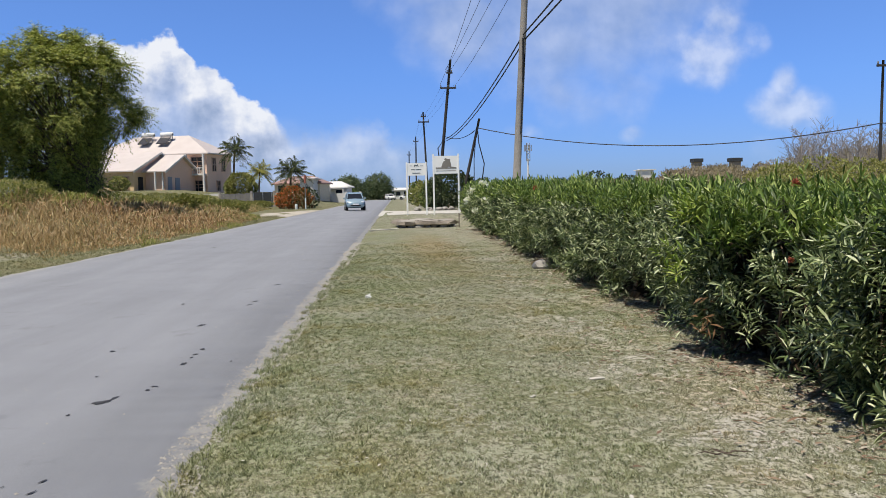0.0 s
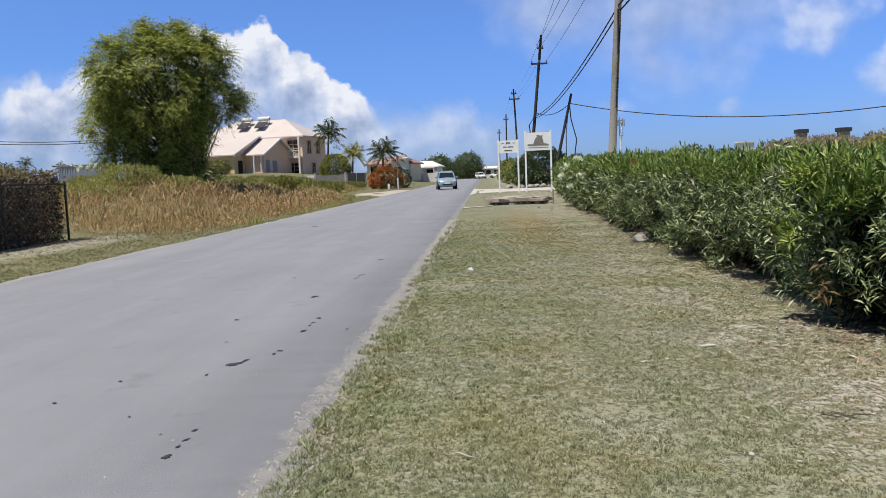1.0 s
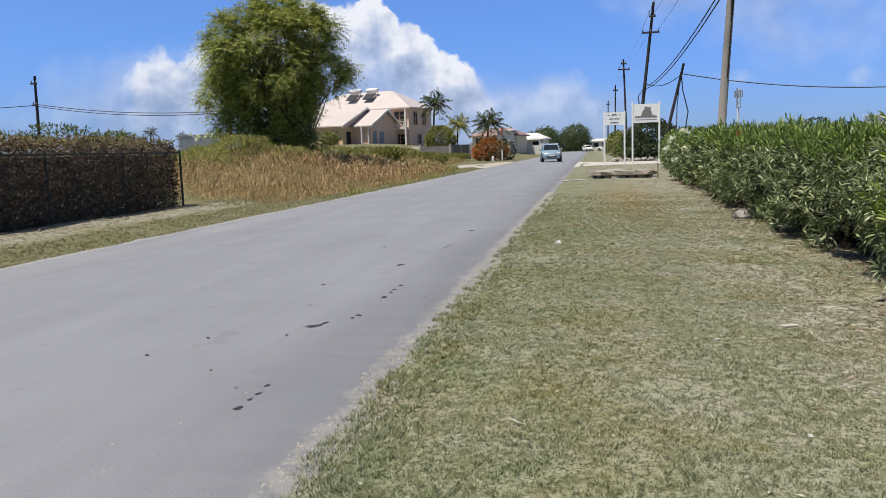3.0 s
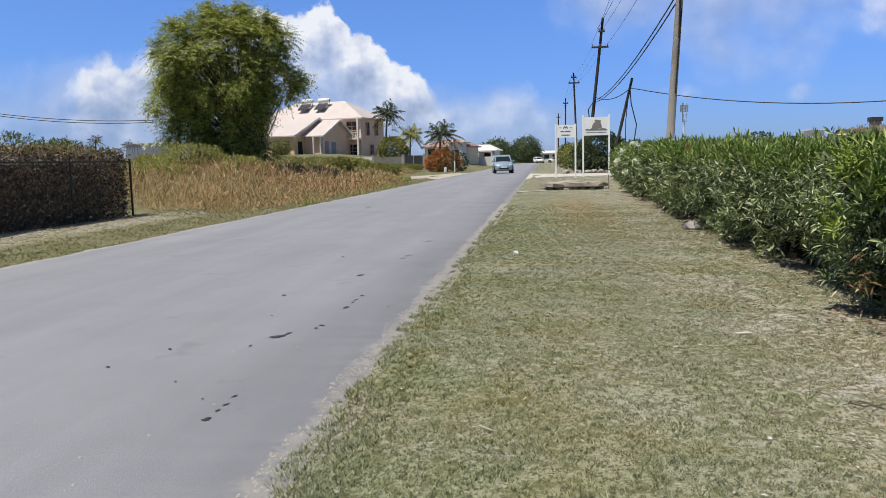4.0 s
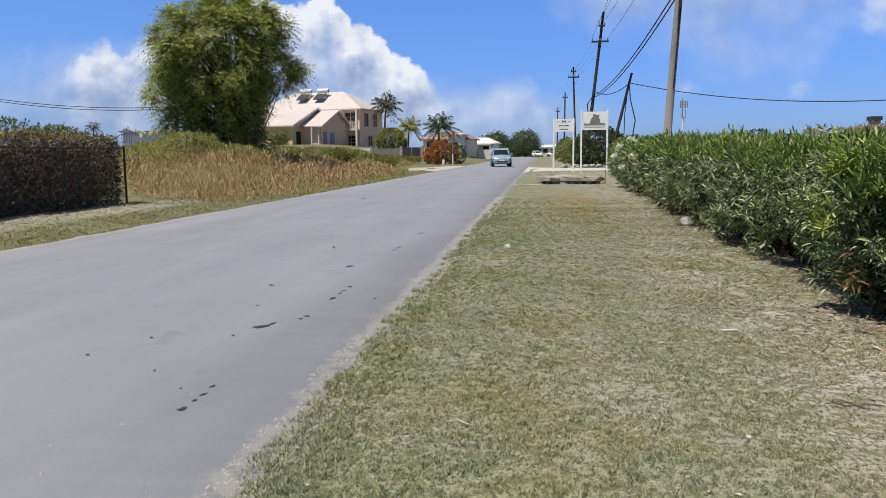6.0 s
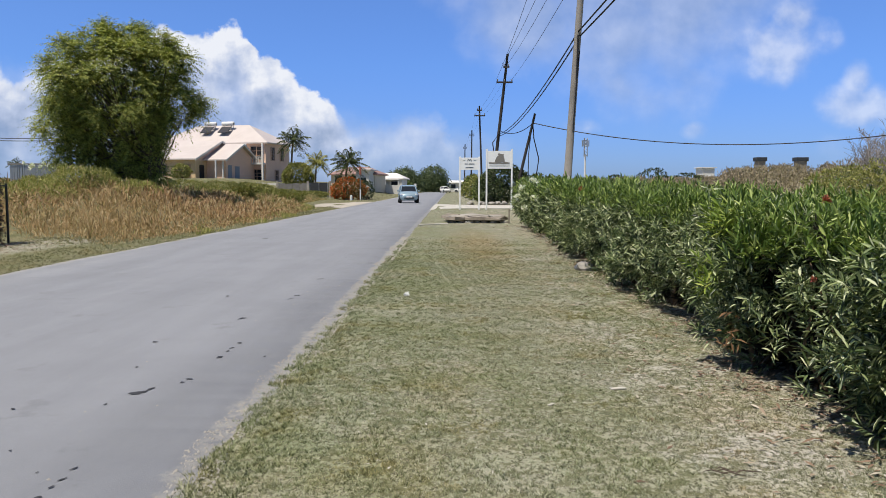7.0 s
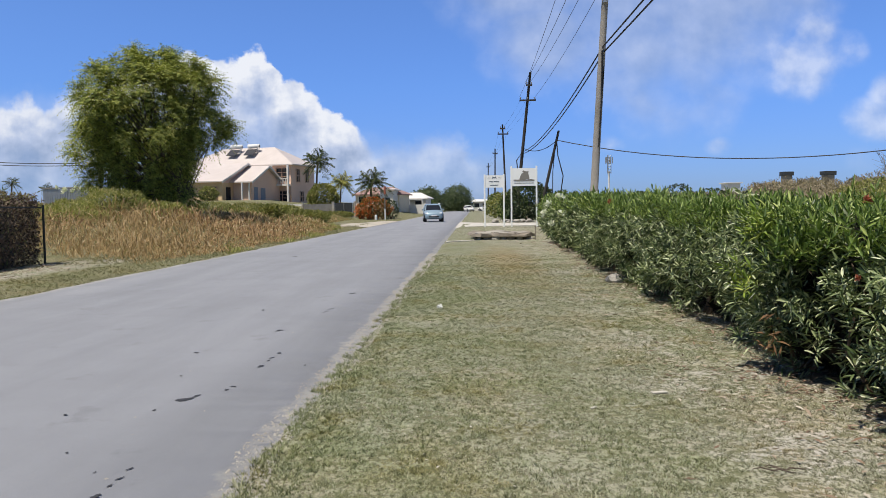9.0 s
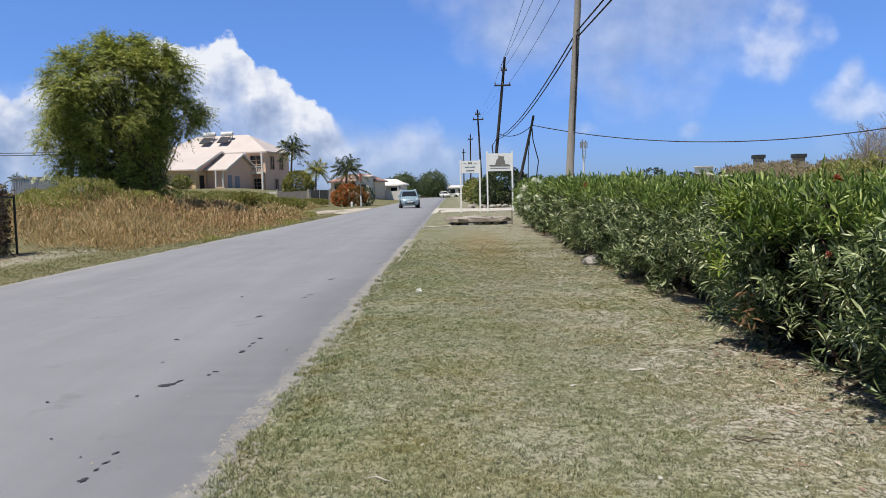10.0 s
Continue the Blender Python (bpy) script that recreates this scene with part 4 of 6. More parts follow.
def cable(a, b, drop, r, label="black overhead cable between poles", n=14):
    bm = bmesh.new()
    tube(bm, sag(a, b, drop, n), r, 5)
    return tagged(part("overhead_cable", bm, CABLE), label, "cable", "overhead cables")


for dx, dz in ((0.0, 0.0), (0.06, -0.14)):
    cable((4.20 + dx, 25.86, 6.42 + dz), (4.07 + dx, 65.8, 5.80 + dz), 0.62, 0.026, "thick black cable bundle sagging between poles")
    cable((4.20 + dx, 25.86, 6.42 + dz), (6.9 + 6 * dx, -8.0, 9.7 + 2 * dz), 0.2, 0.026, "thick black cable bundle passing overhead")
for i, x in enumerate((-0.92, -0.3, 0.3, 0.92)):
    cable((4.5 + 0.65 * (x / 0.92), 65.85, 10.36 + (1.17 if abs(x) < 0.5 else 0)), (4.43 + x, 25.85, 10.45), 0.35, 0.012, "thin overhead wire between poles")
    cable((4.43 + x, 25.85, 10.45), (5.2 + x, -10.0, 10.6), 0.4, 0.012, "thin overhead wire between poles")
for x in (-0.5, 0.0, 0.5):
    cable((4.5 + x, 65.9, 10.3), (3.25 + x, 88, 9.5), 0.3, 0.006, "thin overhead wire between poles")
    cable((3.25 + x, 88, 9.5), (3.33 + x * 0.7, 125, 9.8), 0.5, 0.006, "thin overhead wire between poles")
    cable((3.33 + x * 0.7, 125, 9.8), (3.0 + x * 0.7, 167, 9.8), 0.5, 0.006, "thin overhead wire between poles")
cable((6.5, 61.9, 6.4), (30.45, 47.9, 5.15), 1.4, 0.035, n=20)
cable((30.45, 47.9, 5.15), (70.0, 20, 6.5), 1.5, 0.035)
cable((4.09, 65.9, 6.12), (6.5, 61.9, 6.4), 0.5, 0.03)
cable((-46.65, 60, 6.28), (-30, 62, 5.2), 0.45, 0.03)
cable((-46.65, 60, 6.12), (-30, 62, 5.05), 0.50, 0.03)
cable((-46.65, 60, 6.2), (-75, 50, 6.8), 0.6, 0.03)
for p, r in (([(6.45, 61.8, 6.6), (6.55, 61.75, 5.2), (6.95, 61.7, 3.6), (6.7, 61.8, 1.8), (6.6, 61.9, 0.0)], 0.045), ([(6.4, 61.8, 6.3), (6.15, 61.7, 4.0), (6.1, 61.7, 0.0)], 0.035)):
    bm = bmesh.new()
    tube(bm, p, r, 6)
    tagged(part("guy_cable", bm, CABLE), "black guy cable hanging from the leaning pole", "cable", "overhead cables")
bm = bmesh.new()
tube(bm, [(4.07, 65.8, 5.86), (3.55, 65.78, 5.08), (3.66, 65.8, 4.16), (3.81, 65.85, 3.25)], 0.05, 6)
tagged(part("guy_cable", bm, CABLE), "loop of black cable strapped to the dark pole", "cable", "overhead cables")


# ---- the field across the road ----
def field_edge(y):
    """Where the tall grass begins, beside the road."""
    return np.interp(y, [17, 20, 26, 38, 46, 50, 53, 58, 64, 90], [-7.9, -7.75, -7.6, -7.7, -8.3, -8.9, -9.8, -11.3, -11.8, -12.5]) + 0.25 * np.array([wob(0, q, 0.9, 13) for q in np.atleast_1d(y)])


def field_grass():
    n, per = 34000, 7
    y = 17.4 + 60 * rng.random(n) ** 1.2
    e = field_edge(y)
    x = e - 30 * rng.random(n) ** 1.25
    inside = y > 17.9 + 0.85 * np.clip(-7.6 - x, 0, 4.5) + rng.normal(0, 0.25, n)
    x, y, e = x[inside], y[inside], e[inside]
    n = len(x)
    z = np.array([land(a, b) for a, b in zip(x, y)])
    clump = np.array([wob(a, b, 0.55, 31) for a, b in zip(x, y)]) + 0.6 * np.array([wob(a, b, 1.9, 32) for a, b in zip(x, y)])
    edge = np.clip((e - x) / 1.2, 0.3, 1)
    h = np.clip(0.66 + 0.46 * clump + rng.normal(0, 0.17, n), 0.2, 1.35) * edge * np.interp(y, [34, 48, 70], [1.0, 0.72, 0.5])
    h *= 1 + 0.35 * np.clip((y - 27) / 3, 0, 1) * np.clip((39 - y) / 3, 0, 1) * np.clip((-9 - x) / 1.5, 0, 1)
    keep = rng.random(n) < np.clip(0.68 + 0.85 * clump, 0.15, 1)
    base = np.stack([x, y, z - 0.03], 1)[keep]
    tall = np.repeat(h[keep], per)
    base = np.repeat(base, per, 0)
    k = len(base)
    start = rng.random(k) ** 1.3 * 0.62
    base += np.stack([rng.normal(0, 0.09, k), rng.normal(0, 0.09, k), start * tall], 1)
    way = rng.normal(0, 0.42, (k, 3)) + np.array([0, 0, 0.85])
    ln = np.clip(tall * (1.05 - start) * rng.uniform(0.45, 0.9, k), 0.08, 0.6)
    green = rng.random(k) < np.interp(base[:, 1] + 2.5 * (np.array([wob(a, b, 0.3, 35) for a, b in base[:, :2]])), [26, 36, 46, 60], [0.02, 0.10, 0.50, 0.75]) + np.interp(-base[:, 0], [12.5, 17.0], [0.0, 0.25])
    weeds = leaves(base[green], way[green] * np.array([1.3, 1.3, 0.8]), ln[green] * 0.8, 0.02 + 0.0012 * (base[green, 1] - 15), 0.06, 0.25, np.array([0, -0.5, 0.8]))
    straw = leaves(base[~green], way[~green], ln[~green], 0.010 + 0.0013 * (base[~green, 1] - 15), 0.06, 0.18, np.array([0, -0.5, 0.8]))
    tagged(from_arrays("field_weeds", *weeds, FIELD_WEED), "olive-green weeds among the dry grass of the field", "weeds", kind="stuff")
    ob = from_arrays("field_grass", *straw, STRAW)
    tagged(ob, "tall dry straw-coloured grass and weeds filling the roadside field", "grass", kind="stuff")
    n = 9000
    y = 19 + 42 * rng.random(n)
    x = field_edge(y) + 0.4 - 1.3 * rng.random(n)
    y, x = y[np.array([wob(a, b, 0.8, 41) > 0.12 for a, b in zip(x, y)])], x[np.array([wob(a, b, 0.8, 41) > 0.12 for a, b in zip(x, y)])]
    n = len(y)
    z = np.array([land(a, b) for a, b in zip(x, y)])
    v, f = blades(np.stack([x, y, z - 0.02], 1), rng.uniform(0.05, 0.22, n), 0.02 + 0.0008 * y, 0.9)
    tagged(from_arrays("edge_grass", v, f, WEED), "low green and yellow grass fringe of the field", "grass", kind="stuff")


field_grass()


def feathery_tree(x, y):
    """Several stems from one foot, limbs to the clumps of a lopsided crown, and hanging sprays of small paired leaflets."""
    ob = thing("tree", pose(x, y, land(x, y) - 0.42), "broad round-crowned tree with feathery olive-green leaves", "tree")
    heights = [1.0, 2.1, 2.9, 3.6, 4.4, 5.4, 6.5, 7.4, 8.1, 8.7]
    west = [-2.6, -4.3, -5.2, -5.6, -5.65, -5.5, -4.95, -4.1, -3.2, -2.1]
    east = [0.5, 0.7, 0.95, 1.4, 2.1, 2.8, 2.85, 2.25, 1.1, -0.4]

    def shell(z, a, k):
        lo, hi = np.interp(z, heights, west), np.interp(z, heights, east)
        half = (hi - lo) / 2
        return np.array([(lo + hi) / 2 + half * math.cos(a) * k, np.interp(z, [1.0, 3.0, 5.2], [0.25, 0.5, 0.95]) * half * math.sin(a) * k, z])

    clumps = []
    while len(clumps) < 230:
        z = rng.uniform(0.9, 8.5)
        if rng.random() > np.interp(z, heights, east) - np.interp(z, heights, west) - 1.5:
            continue
        a, k = rng.uniform(0, 2 * math.pi), 1 - 0.62 * rng.random() ** 1.7
        c = shell(z, a, k * (0.80 + 0.13 * math.sin(3 * a + z * 1.3)))
        if all(np.linalg.norm((c - q) * (1, 1, 1.3)) > 0.52 for q, _, _ in clumps):
            clumps.append((c, rng.uniform(0.55, 1.0), k))
    for stem in range(4):
        bm = bmesh.new()
        foot = Vector((0.16 * math.cos(stem * 1.7), 0.16 * math.sin(stem * 1.7), -0.15))
        fork = Vector((-0.4 + 0.7 * math.cos(stem * 1.7 + 0.5), 0.6 * math.sin(stem * 1.7 + 0.5), 1.5 + 0.25 * stem))
        tube(bm, [foot, foot.lerp(fork, 0.5) + Vector((rng.normal(0, 0.06), rng.normal(0, 0.06), 0)), fork], [0.15, 0.11, 0.08], 8)
        for i, (c, r, k) in enumerate(clumps):
            if i % 4 == stem:
                tip = Vector(c)
                mid = fork.lerp(tip, 0.5) + Vector((rng.normal(0, 0.2), rng.normal(0, 0.2), 0.25))
                tube(bm, [fork, mid, tip], [0.04, 0.026, 0.01], 5)
        part("stem", bm, BARK, ob, smooth=True)
    vs, fs, at, per = [], [], 0, 13
    for c, r, k in clumps:
        m = int(82 * r * (1.0 if k > 0.55 else 0.6) * (0.5 if c[0] < -3.7 and c[2] < 6.0 else 1.0))
        out = unit(c - np.array([-1.2, 0, 4.2]))
        d = unit(rng.normal(size=(m, 3)) * 0.8 + out * 0.75 + np.array([0, 0, 0.25]))
        base = c + d * r * 0.36 * rng.random((m, 1)) ** 0.5
        ln = rng.uniform(0.35, 0.95, m) * (0.75 + 0.4 * r)
        t = np.tile(np.linspace(0.08, 1.0, per), m)[:, None]
        dd, length = np.repeat(d, per, 0), np.repeat(ln, per)[:, None]
        p = np.repeat(base, per, 0) + dd * t * length - np.array([0, 0, 1.0]) * t * t * length * 0.38
        run = unit(dd - np.array([0, 0, 1.0]) * t * 0.76)
        side = unit(np.cross(run, np.array([0, 0, 1.0])) + 1e-4)
        sg = np.where(np.arange(m * per) % 2, 1.0, -1.0)[:, None]
        way = unit(side * sg * 0.8 + run * 0.55 + np.array([0, 0, -0.22]) + rng.normal(0, 0.22, p.shape))
        size = rng.uniform(0.11, 0.20, m * per) * (1.1 - 0.4 * t[:, 0])
        v, f = leaves(p, way, size, size * 0.40, 0.03, 0.1, face=np.array([-0.35, -0.35, 1.3]) + out * 0.3)
        vs.append(v), fs.append(f + at)
        at += len(v)
    from_arrays("crown", np.concatenate(vs), np.concatenate(fs), TREE_LEAF, ob, kind="stuff")


feathery_tree(-14.67, 38.5)
for x, y, w, h in ((-16.4, 35.0, 3.2, 1.5), (-18.6, 35.5, 2.6, 1.0), (-17.6, 32.8, 3.2, 0.8), (-14.2, 35.6, 2.0, 0.9)):
    bush(x, y, w, h, WEED, "loose yellow-green weedy shrub under the tree", 1700, 0.17, group="weedy shrubs under the tree", leaf=(0.09, 0.18))
for x, y, w, h in ((-14.2, 79, 3.6, 0.5), (-17.4, 80, 4.0, 0.6), (-20.6, 81, 4.5, 1.15), (-24.0, 81.5, 4.5, 1.2), (-27.4, 81, 4.5, 1.25), (-30.8, 80.5, 4.5, 1.25), (-34.2, 80, 4.5, 1.3), (-18.5, 72, 4.5, 0.7), (-23, 72, 5, 0.75), (-14.6, 70, 3.2, 0.6), (-27.5, 70, 5, 0.8), (-13.0, 62, 2.2, 0.6)):
    bush(x, y, w, h, GREEN_WEED, "low bright green weeds before the house", 900, 0.22, group="green weeds before the house", leaf=(0.12, 0.25))
for x, y, w, h in ((-17.5, 58, 4, 0.7), (-21, 60, 4, 0.6), (-13.2, 50, 1.6, 0.8), (-14.5, 56, 3, 0.8), (-12.5, 60, 2.5, 0.7)):
    bush(x, y, w, h, GREEN_WEED, "low green weeds at the back of the field", 500, 0.22, group="low weeds of the field", leaf=(0.15, 0.3))


# ---- fence and hedge across the road ----
def chain_fence():
    ob = thing("chain_link_fence", pose(-10.35, 18.5, 0.0), "dark chain-link fence on thin steel posts before a hedge", "fence")
    H = 1.42
    for y in np.arange(0, -15.1, -2.5):
        bm = bmesh.new()
        tube(bm, [(0, y, -0.1), (0, y, H + 0.06)], 0.022 if y else 0.028, 8)
        part("post", bm, FENCE_GREEN, ob)
    bm = bmesh.new()
    tube(bm, [(-2.6, 0.02, -0.1), (-2.6, 0.02, H)], 0.032, 8)
    part("post", bm, FENCE_GREEN, ob)
    bm = bmesh.new()
    tube(bm, [(0, 0, H), (0, -15, H)], 0.02, 6)
    tube(bm, [(0, 0, H), (-2.6, 0.02, H)], 0.02, 6)
    part("top_rail", bm, FENCE_GREEN, ob)
    bm = bmesh.new()
    step = 0.16
    for i in range(int((15 + H) / step)):
        for sgn in (1, -1):
            y0 = -i * step + (H if sgn < 0 else 0)
            a, b = (y0, 0.03), (y0 - sgn * (H - 0.05), H)
            if sgn > 0 and b[0] < -15 or y0 > 0.01 and sgn > 0:
                continue
            if sgn < 0:
                a, b = (-i * step, 0.03), (-i * step + H - 0.05, H)
                if b[0] > 0:
                    continue
            tube(bm, [(0.0, a[0], a[1]), (0.0, b[0], b[1])], 0.004, 3, False)
    part("wire_mesh", bm, FENCE_GREEN, ob)
    ob2 = thing("garden_hedge", pose(-11.4, 11, 0.0), "dense brown twiggy hedge behind a chain-link fence", "hedge")
    n = 15000
    y = rng.uniform(-7.5, 7.35, n)
    x = np.where(rng.random(n) < 0.6, 0.98 - np.abs(rng.normal(0, 0.1, n)), rng.uniform(-1.0, 0.95, n))
    lump = np.array([wob(0, q, 0.6, 41) for q in y])
    z = rng.random(n) ** 0.9 * (1.74 + 0.12 * lump)
    topm = z > 1.64
    base = np.stack([x, y, z], 1)
    end = rng.random(n) < 0.14
    base[end, 1] = 7.4 - np.abs(rng.normal(0, 0.1, end.sum()))
    base[end, 0] = rng.uniform(-1.0, 0.98, end.sum())
    way = unit(rng.normal(size=(n, 3)) + np.array([0.5, 0, 0.4]))
    ln = rng.uniform(0.07, 0.16, n)
    v, f = leaves(np.repeat(base[~topm], 3, 0) + rng.normal(0, 0.05, ((~topm).sum() * 3, 3)), rng.normal(size=((~topm).sum() * 3, 3)) + np.array([0.4, 0, 0.2]), 0.085, 0.034)
    from_arrays("foliage", v, f, BROWN_HEDGE, ob2, kind="stuff")
    m = 6000
    y, x = rng.uniform(-7.5, 7.4, m), rng.uniform(-1.0, 1.0, m)
    z = 1.66 + 0.12 * np.array([wob(0, q, 0.6, 41) for q in y]) + rng.uniform(-0.10, 0.16, m) * (1 - np.abs(x) * 0.4)
    v, f = leaves(np.repeat(np.stack([x, y, z], 1), 2, 0), rng.normal(size=(2 * m, 3)) + np.array([0, 0, 0.7]), 0.08, 0.028)
    from_arrays("clipped_top", v, f, HEDGE_TOP, ob2, "olive and reddish clipped hedge top", kind="stuff")
    bm = bmesh.new()
    for _ in range(110):
        y, x = rng.uniform(-7.3, 7.2), rng.uniform(-0.2, 0.85)
        tube(bm, [(x, y, -0.05), (x + rng.normal(0, 0.1), y + rng.normal(0, 0.15), 0.7), (x + rng.normal(0, 0.2), y + rng.normal(0, 0.3), 1.5)], [0.02, 0.014, 0.006], 4)
    tagged(part("woody_base", bm, BROWN_HEDGE, ob2), kind="stuff")
    # plain dark box added as filler, in place of the hedge's dark inside
    bm = bmesh.new()
    box(bm, (-0.85, -7.4, 0.0), (0.55, 7.1, 1.4), bev=0.1)
    part("core", bm, BARK, ob2, "plain dark box filling the hedge's inside")


chain_fence()


# ---- the peach house ----
def house():
    ob = thing("house", pose(-25.2, 107.0, 2.05, 0, 0, -15), "peach two-storey house with pale pink roofs and a gabled front wing", "house")

    def wall(name, lo, hi, mat=RENDERED_WALL, label=""):
        bm = bmesh.new()
        box(bm, lo, hi)
        return part(name, bm, mat, ob, label)

    wall("wall", (-17, 0, -1.0), (0, 7, 5.25))
    wall("wall", (-18, -9.8, -1.0), (-4.6, 0.1, 2.75), OCHRE_WALL, "ochre wall of the low wing")
    wall("wall", (-4.55, -7.3, -1.0), (-1.75, -0.02, 2.75))

    def hip(u0, u1, v0, v1, z0, z1, inset):
        bm = bmesh.new()
        o = 0.55
        c = [(u0 - o, v0 - o), (u1 + o, v0 - o), (u1 + o, v1 + o), (u0 - o, v1 + o)]
        vm = (v0 + v1) / 2
        lo = [bm.verts.new((x, y, z0)) for x, y in c]
        up = [bm.verts.new((x, y, z0 + 0.16)) for x, y in c]
        a, b = bm.verts.new((u0 + inset, vm, z1)), bm.verts.new((u1 - inset, vm, z1))
        bm.faces.new(lo[::-1])
        for j in range(4):
            bm.faces.new((lo[j], lo[(j + 1) % 4], up[(j + 1) % 4], up[j]))
        bm.faces.new((up[0], up[1], b, a)), bm.faces.new((up[1], up[2], b)), bm.faces.new((up[2], up[3], a, b)), bm.faces.new((up[3], up[0], a))
        part("roof", bm, ROOF, ob)

    hip(-17, 0, 0, 7, 5.2, 8.05, 4.4)

    def gable(u0, u1, v0, vr, v1, ze, zr, zb=None):
        """Two sloping sheets with thickness, the ridge along u; barge boards on the end."""
        bm = bmesh.new()
        t = 0.16
        for va in (v0, v1):
            z = ze if va == v0 else (zb if zb is not None else ze)
            q = [(va, z), (vr, zr), (vr, zr + t), (va, z + t)]
            r0, r1 = [bm.verts.new((u0, y, k)) for y, k in q], [bm.verts.new((u1, y, k)) for y, k in q]
            bm.faces.new(r0), bm.faces.new(r1[::-1])
            for j in range(4):
                bm.faces.new((r0[j], r1[j], r1[(j + 1) % 4], r0[(j + 1) % 4]))
        bmesh.ops.recalc_face_normals(bm, faces=bm.faces)
        rf = part("roof", bm, ROOF, ob)
        bm = bmesh.new()
        for va in (v0, v1):
            z = ze if va == v0 else (zb if zb is not None else ze)
            q = [(va, z - 0.12), (vr, zr - 0.12), (vr, zr + t - 0.01), (va, z + t - 0.01)]
            r0, r1 = [bm.verts.new((u1 - 0.02, y, k)) for y, k in q], [bm.verts.new((u1 + 0.05, y, k)) for y, k in q]
            bm.faces.new(r0), bm.faces.new(r1[::-1])
            for j in range(4):
                bm.faces.new((r0[j], r1[j], r1[(j + 1) % 4], r0[(j + 1) % 4]))
        bmesh.ops.recalc_face_normals(bm, faces=bm.faces)
        part("barge_board", bm, FAR_WHITE, rf)

    gable(-18.5, -4.1, -10.5, -4.2, 0.0, 2.70, 5.25, 3.6)
    gable(-4.6, -1.25, -8.1, -3.5, 0.0, 2.65, 4.85, 3.0)
    for u, v0, v1, vr, ze, zr in ((-1.75, -7.3, -0.05, -3.5, 2.75, 4.75), (-4.6, -9.8, 0.0, -4.2, 2.75, 5.15)):
        bm = bmesh.new()
        q = [(v0, ze - 0.1), (v1, ze - 0.1), (v1, ze + 0.1), (vr, zr), (v0, ze)]
        r0, r1 = [bm.verts.new((u - 0.15, y, k)) for y, k in q], [bm.verts.new((u + 0.012, y, k)) for y, k in q]
        bm.faces.new(r0), bm.faces.new(r1[::-1])
        for j in range(5):
            bm.faces.new((r0[j], r1[j], r1[(j + 1) % 5], r0[(j + 1) % 5]))
        bmesh.ops.recalc_face_normals(bm, faces=bm.faces)
        part("gable_wall", bm, RENDERED_WALL, ob)

    def window(c, w, h, face, bars=(2, 2), mat=TAN_FRAME):
        """face 'v': on a front wall; 'u': on an end wall. c: the middle of the sill, on the wall."""
        def at(a, d, z):
            return (c[0] + a, c[1] - d, c[2] + z) if face == "v" else (c[0] + d, c[1] + a, c[2] + z)

        def slab(bm, a0, a1, d0, d1, z0, z1):
            p, q = at(a0, d0, z0), at(a1, d1, z1)
            box(bm, [min(i, j) for i, j in zip(p, q)], [max(i, j) for i, j in zip(p, q)])

        bm = bmesh.new()
        t, r = 0.10, 0.035
        aa, zz = [-w / 2 - t, -w / 2], [-t, 0.0]
        for i in range(1, bars[0]):
            aa += [-w / 2 + w * i / bars[0] - r, -w / 2 + w * i / bars[0] + r]
        for i in range(1, bars[1]):
            zz += [h * i / bars[1] - r, h * i / bars[1] + r]
        aa, zz = aa + [w / 2, w / 2 + t], zz + [h, h + t]
        grid = [[bm.verts.new(at(a, 0.12, z)) for z in zz] for a in aa]
        faces = [bm.faces.new((grid[i][j], grid[i + 1][j], grid[i + 1][j + 1], grid[i][j + 1])) for i in range(len(aa) - 1) for j in range(len(zz) - 1) if not (i % 2 and j % 2)]
        back = bmesh.ops.extrude_face_region(bm, geom=faces)["geom"]
        shift = Vector(at(0, 0, 0)) - Vector(at(0, 0.12, 0))
        bmesh.ops.translate(bm, vec=shift, verts=[q for q in back if isinstance(q, bmesh.types.BMVert)])
        bmesh.ops.recalc_face_normals(bm, faces=bm.faces)
        wn = part("window", bm, mat, ob)
        bm = bmesh.new()
        slab(bm, -w / 2, w / 2, 0.005, 0.03, 0, h)
        part("pane", bm, GLASS, wn, "dark window pane")

    window((-1.35, 0, 3.05), 1.7, 1.75, "v", (2, 3))
    window((-1.35, 0, 0.25), 1.9, 1.4, "v", (2, 3))
    window((0, 1.9, 3.0), 0.9, 1.7, "u")
    window((0, 4.6, 3.0), 0.9, 1.7, "u")
    window((0, 3.0, 0.3), 0.9, 1.3, "u")
    window((-6.3, -9.8, 0.7), 1.9, 1.4, "v", (3, 2))
    window((-9.6, -9.8, 0.7), 1.6, 1.4, "v", (3, 2))
    window((-13.2, -9.8, 0.7), 1.6, 1.4, "v", (3, 2))
    for v, w, h, mat in ((-6.4, 0.9, 2.1, BLUE_GREY), (-4.6, 1.1, 2.0, BLUE_GREY)):
        bm = bmesh.new()
        box(bm, (-1.75, v - w / 2, 0.05), (-1.69, v + w / 2, h))
        part("door", bm, mat, ob, "grey panelled door")
    # no opening is cut: a near-black sheet paints the doorway's dark inside
    bm = bmesh.new()
    box(bm, (-4.6, -8.9, 0.05), (-4.54, -7.9, 2.1))
    part("door", bm, GLASS, ob, "dark sheet in place of an open doorway")
    for v in (-9.9, -8.2):
        bm = bmesh.new()
        tube(bm, [(-2.0, v + 0.6, -0.2), (-2.0, v + 0.6, 2.65)], 0.11, 8)
        part("porch_column", bm, FAR_WHITE, ob)
    bm = bmesh.new()
    box(bm, (-4.6, -10.4, -0.6), (2.5, -7.3, 0.02))
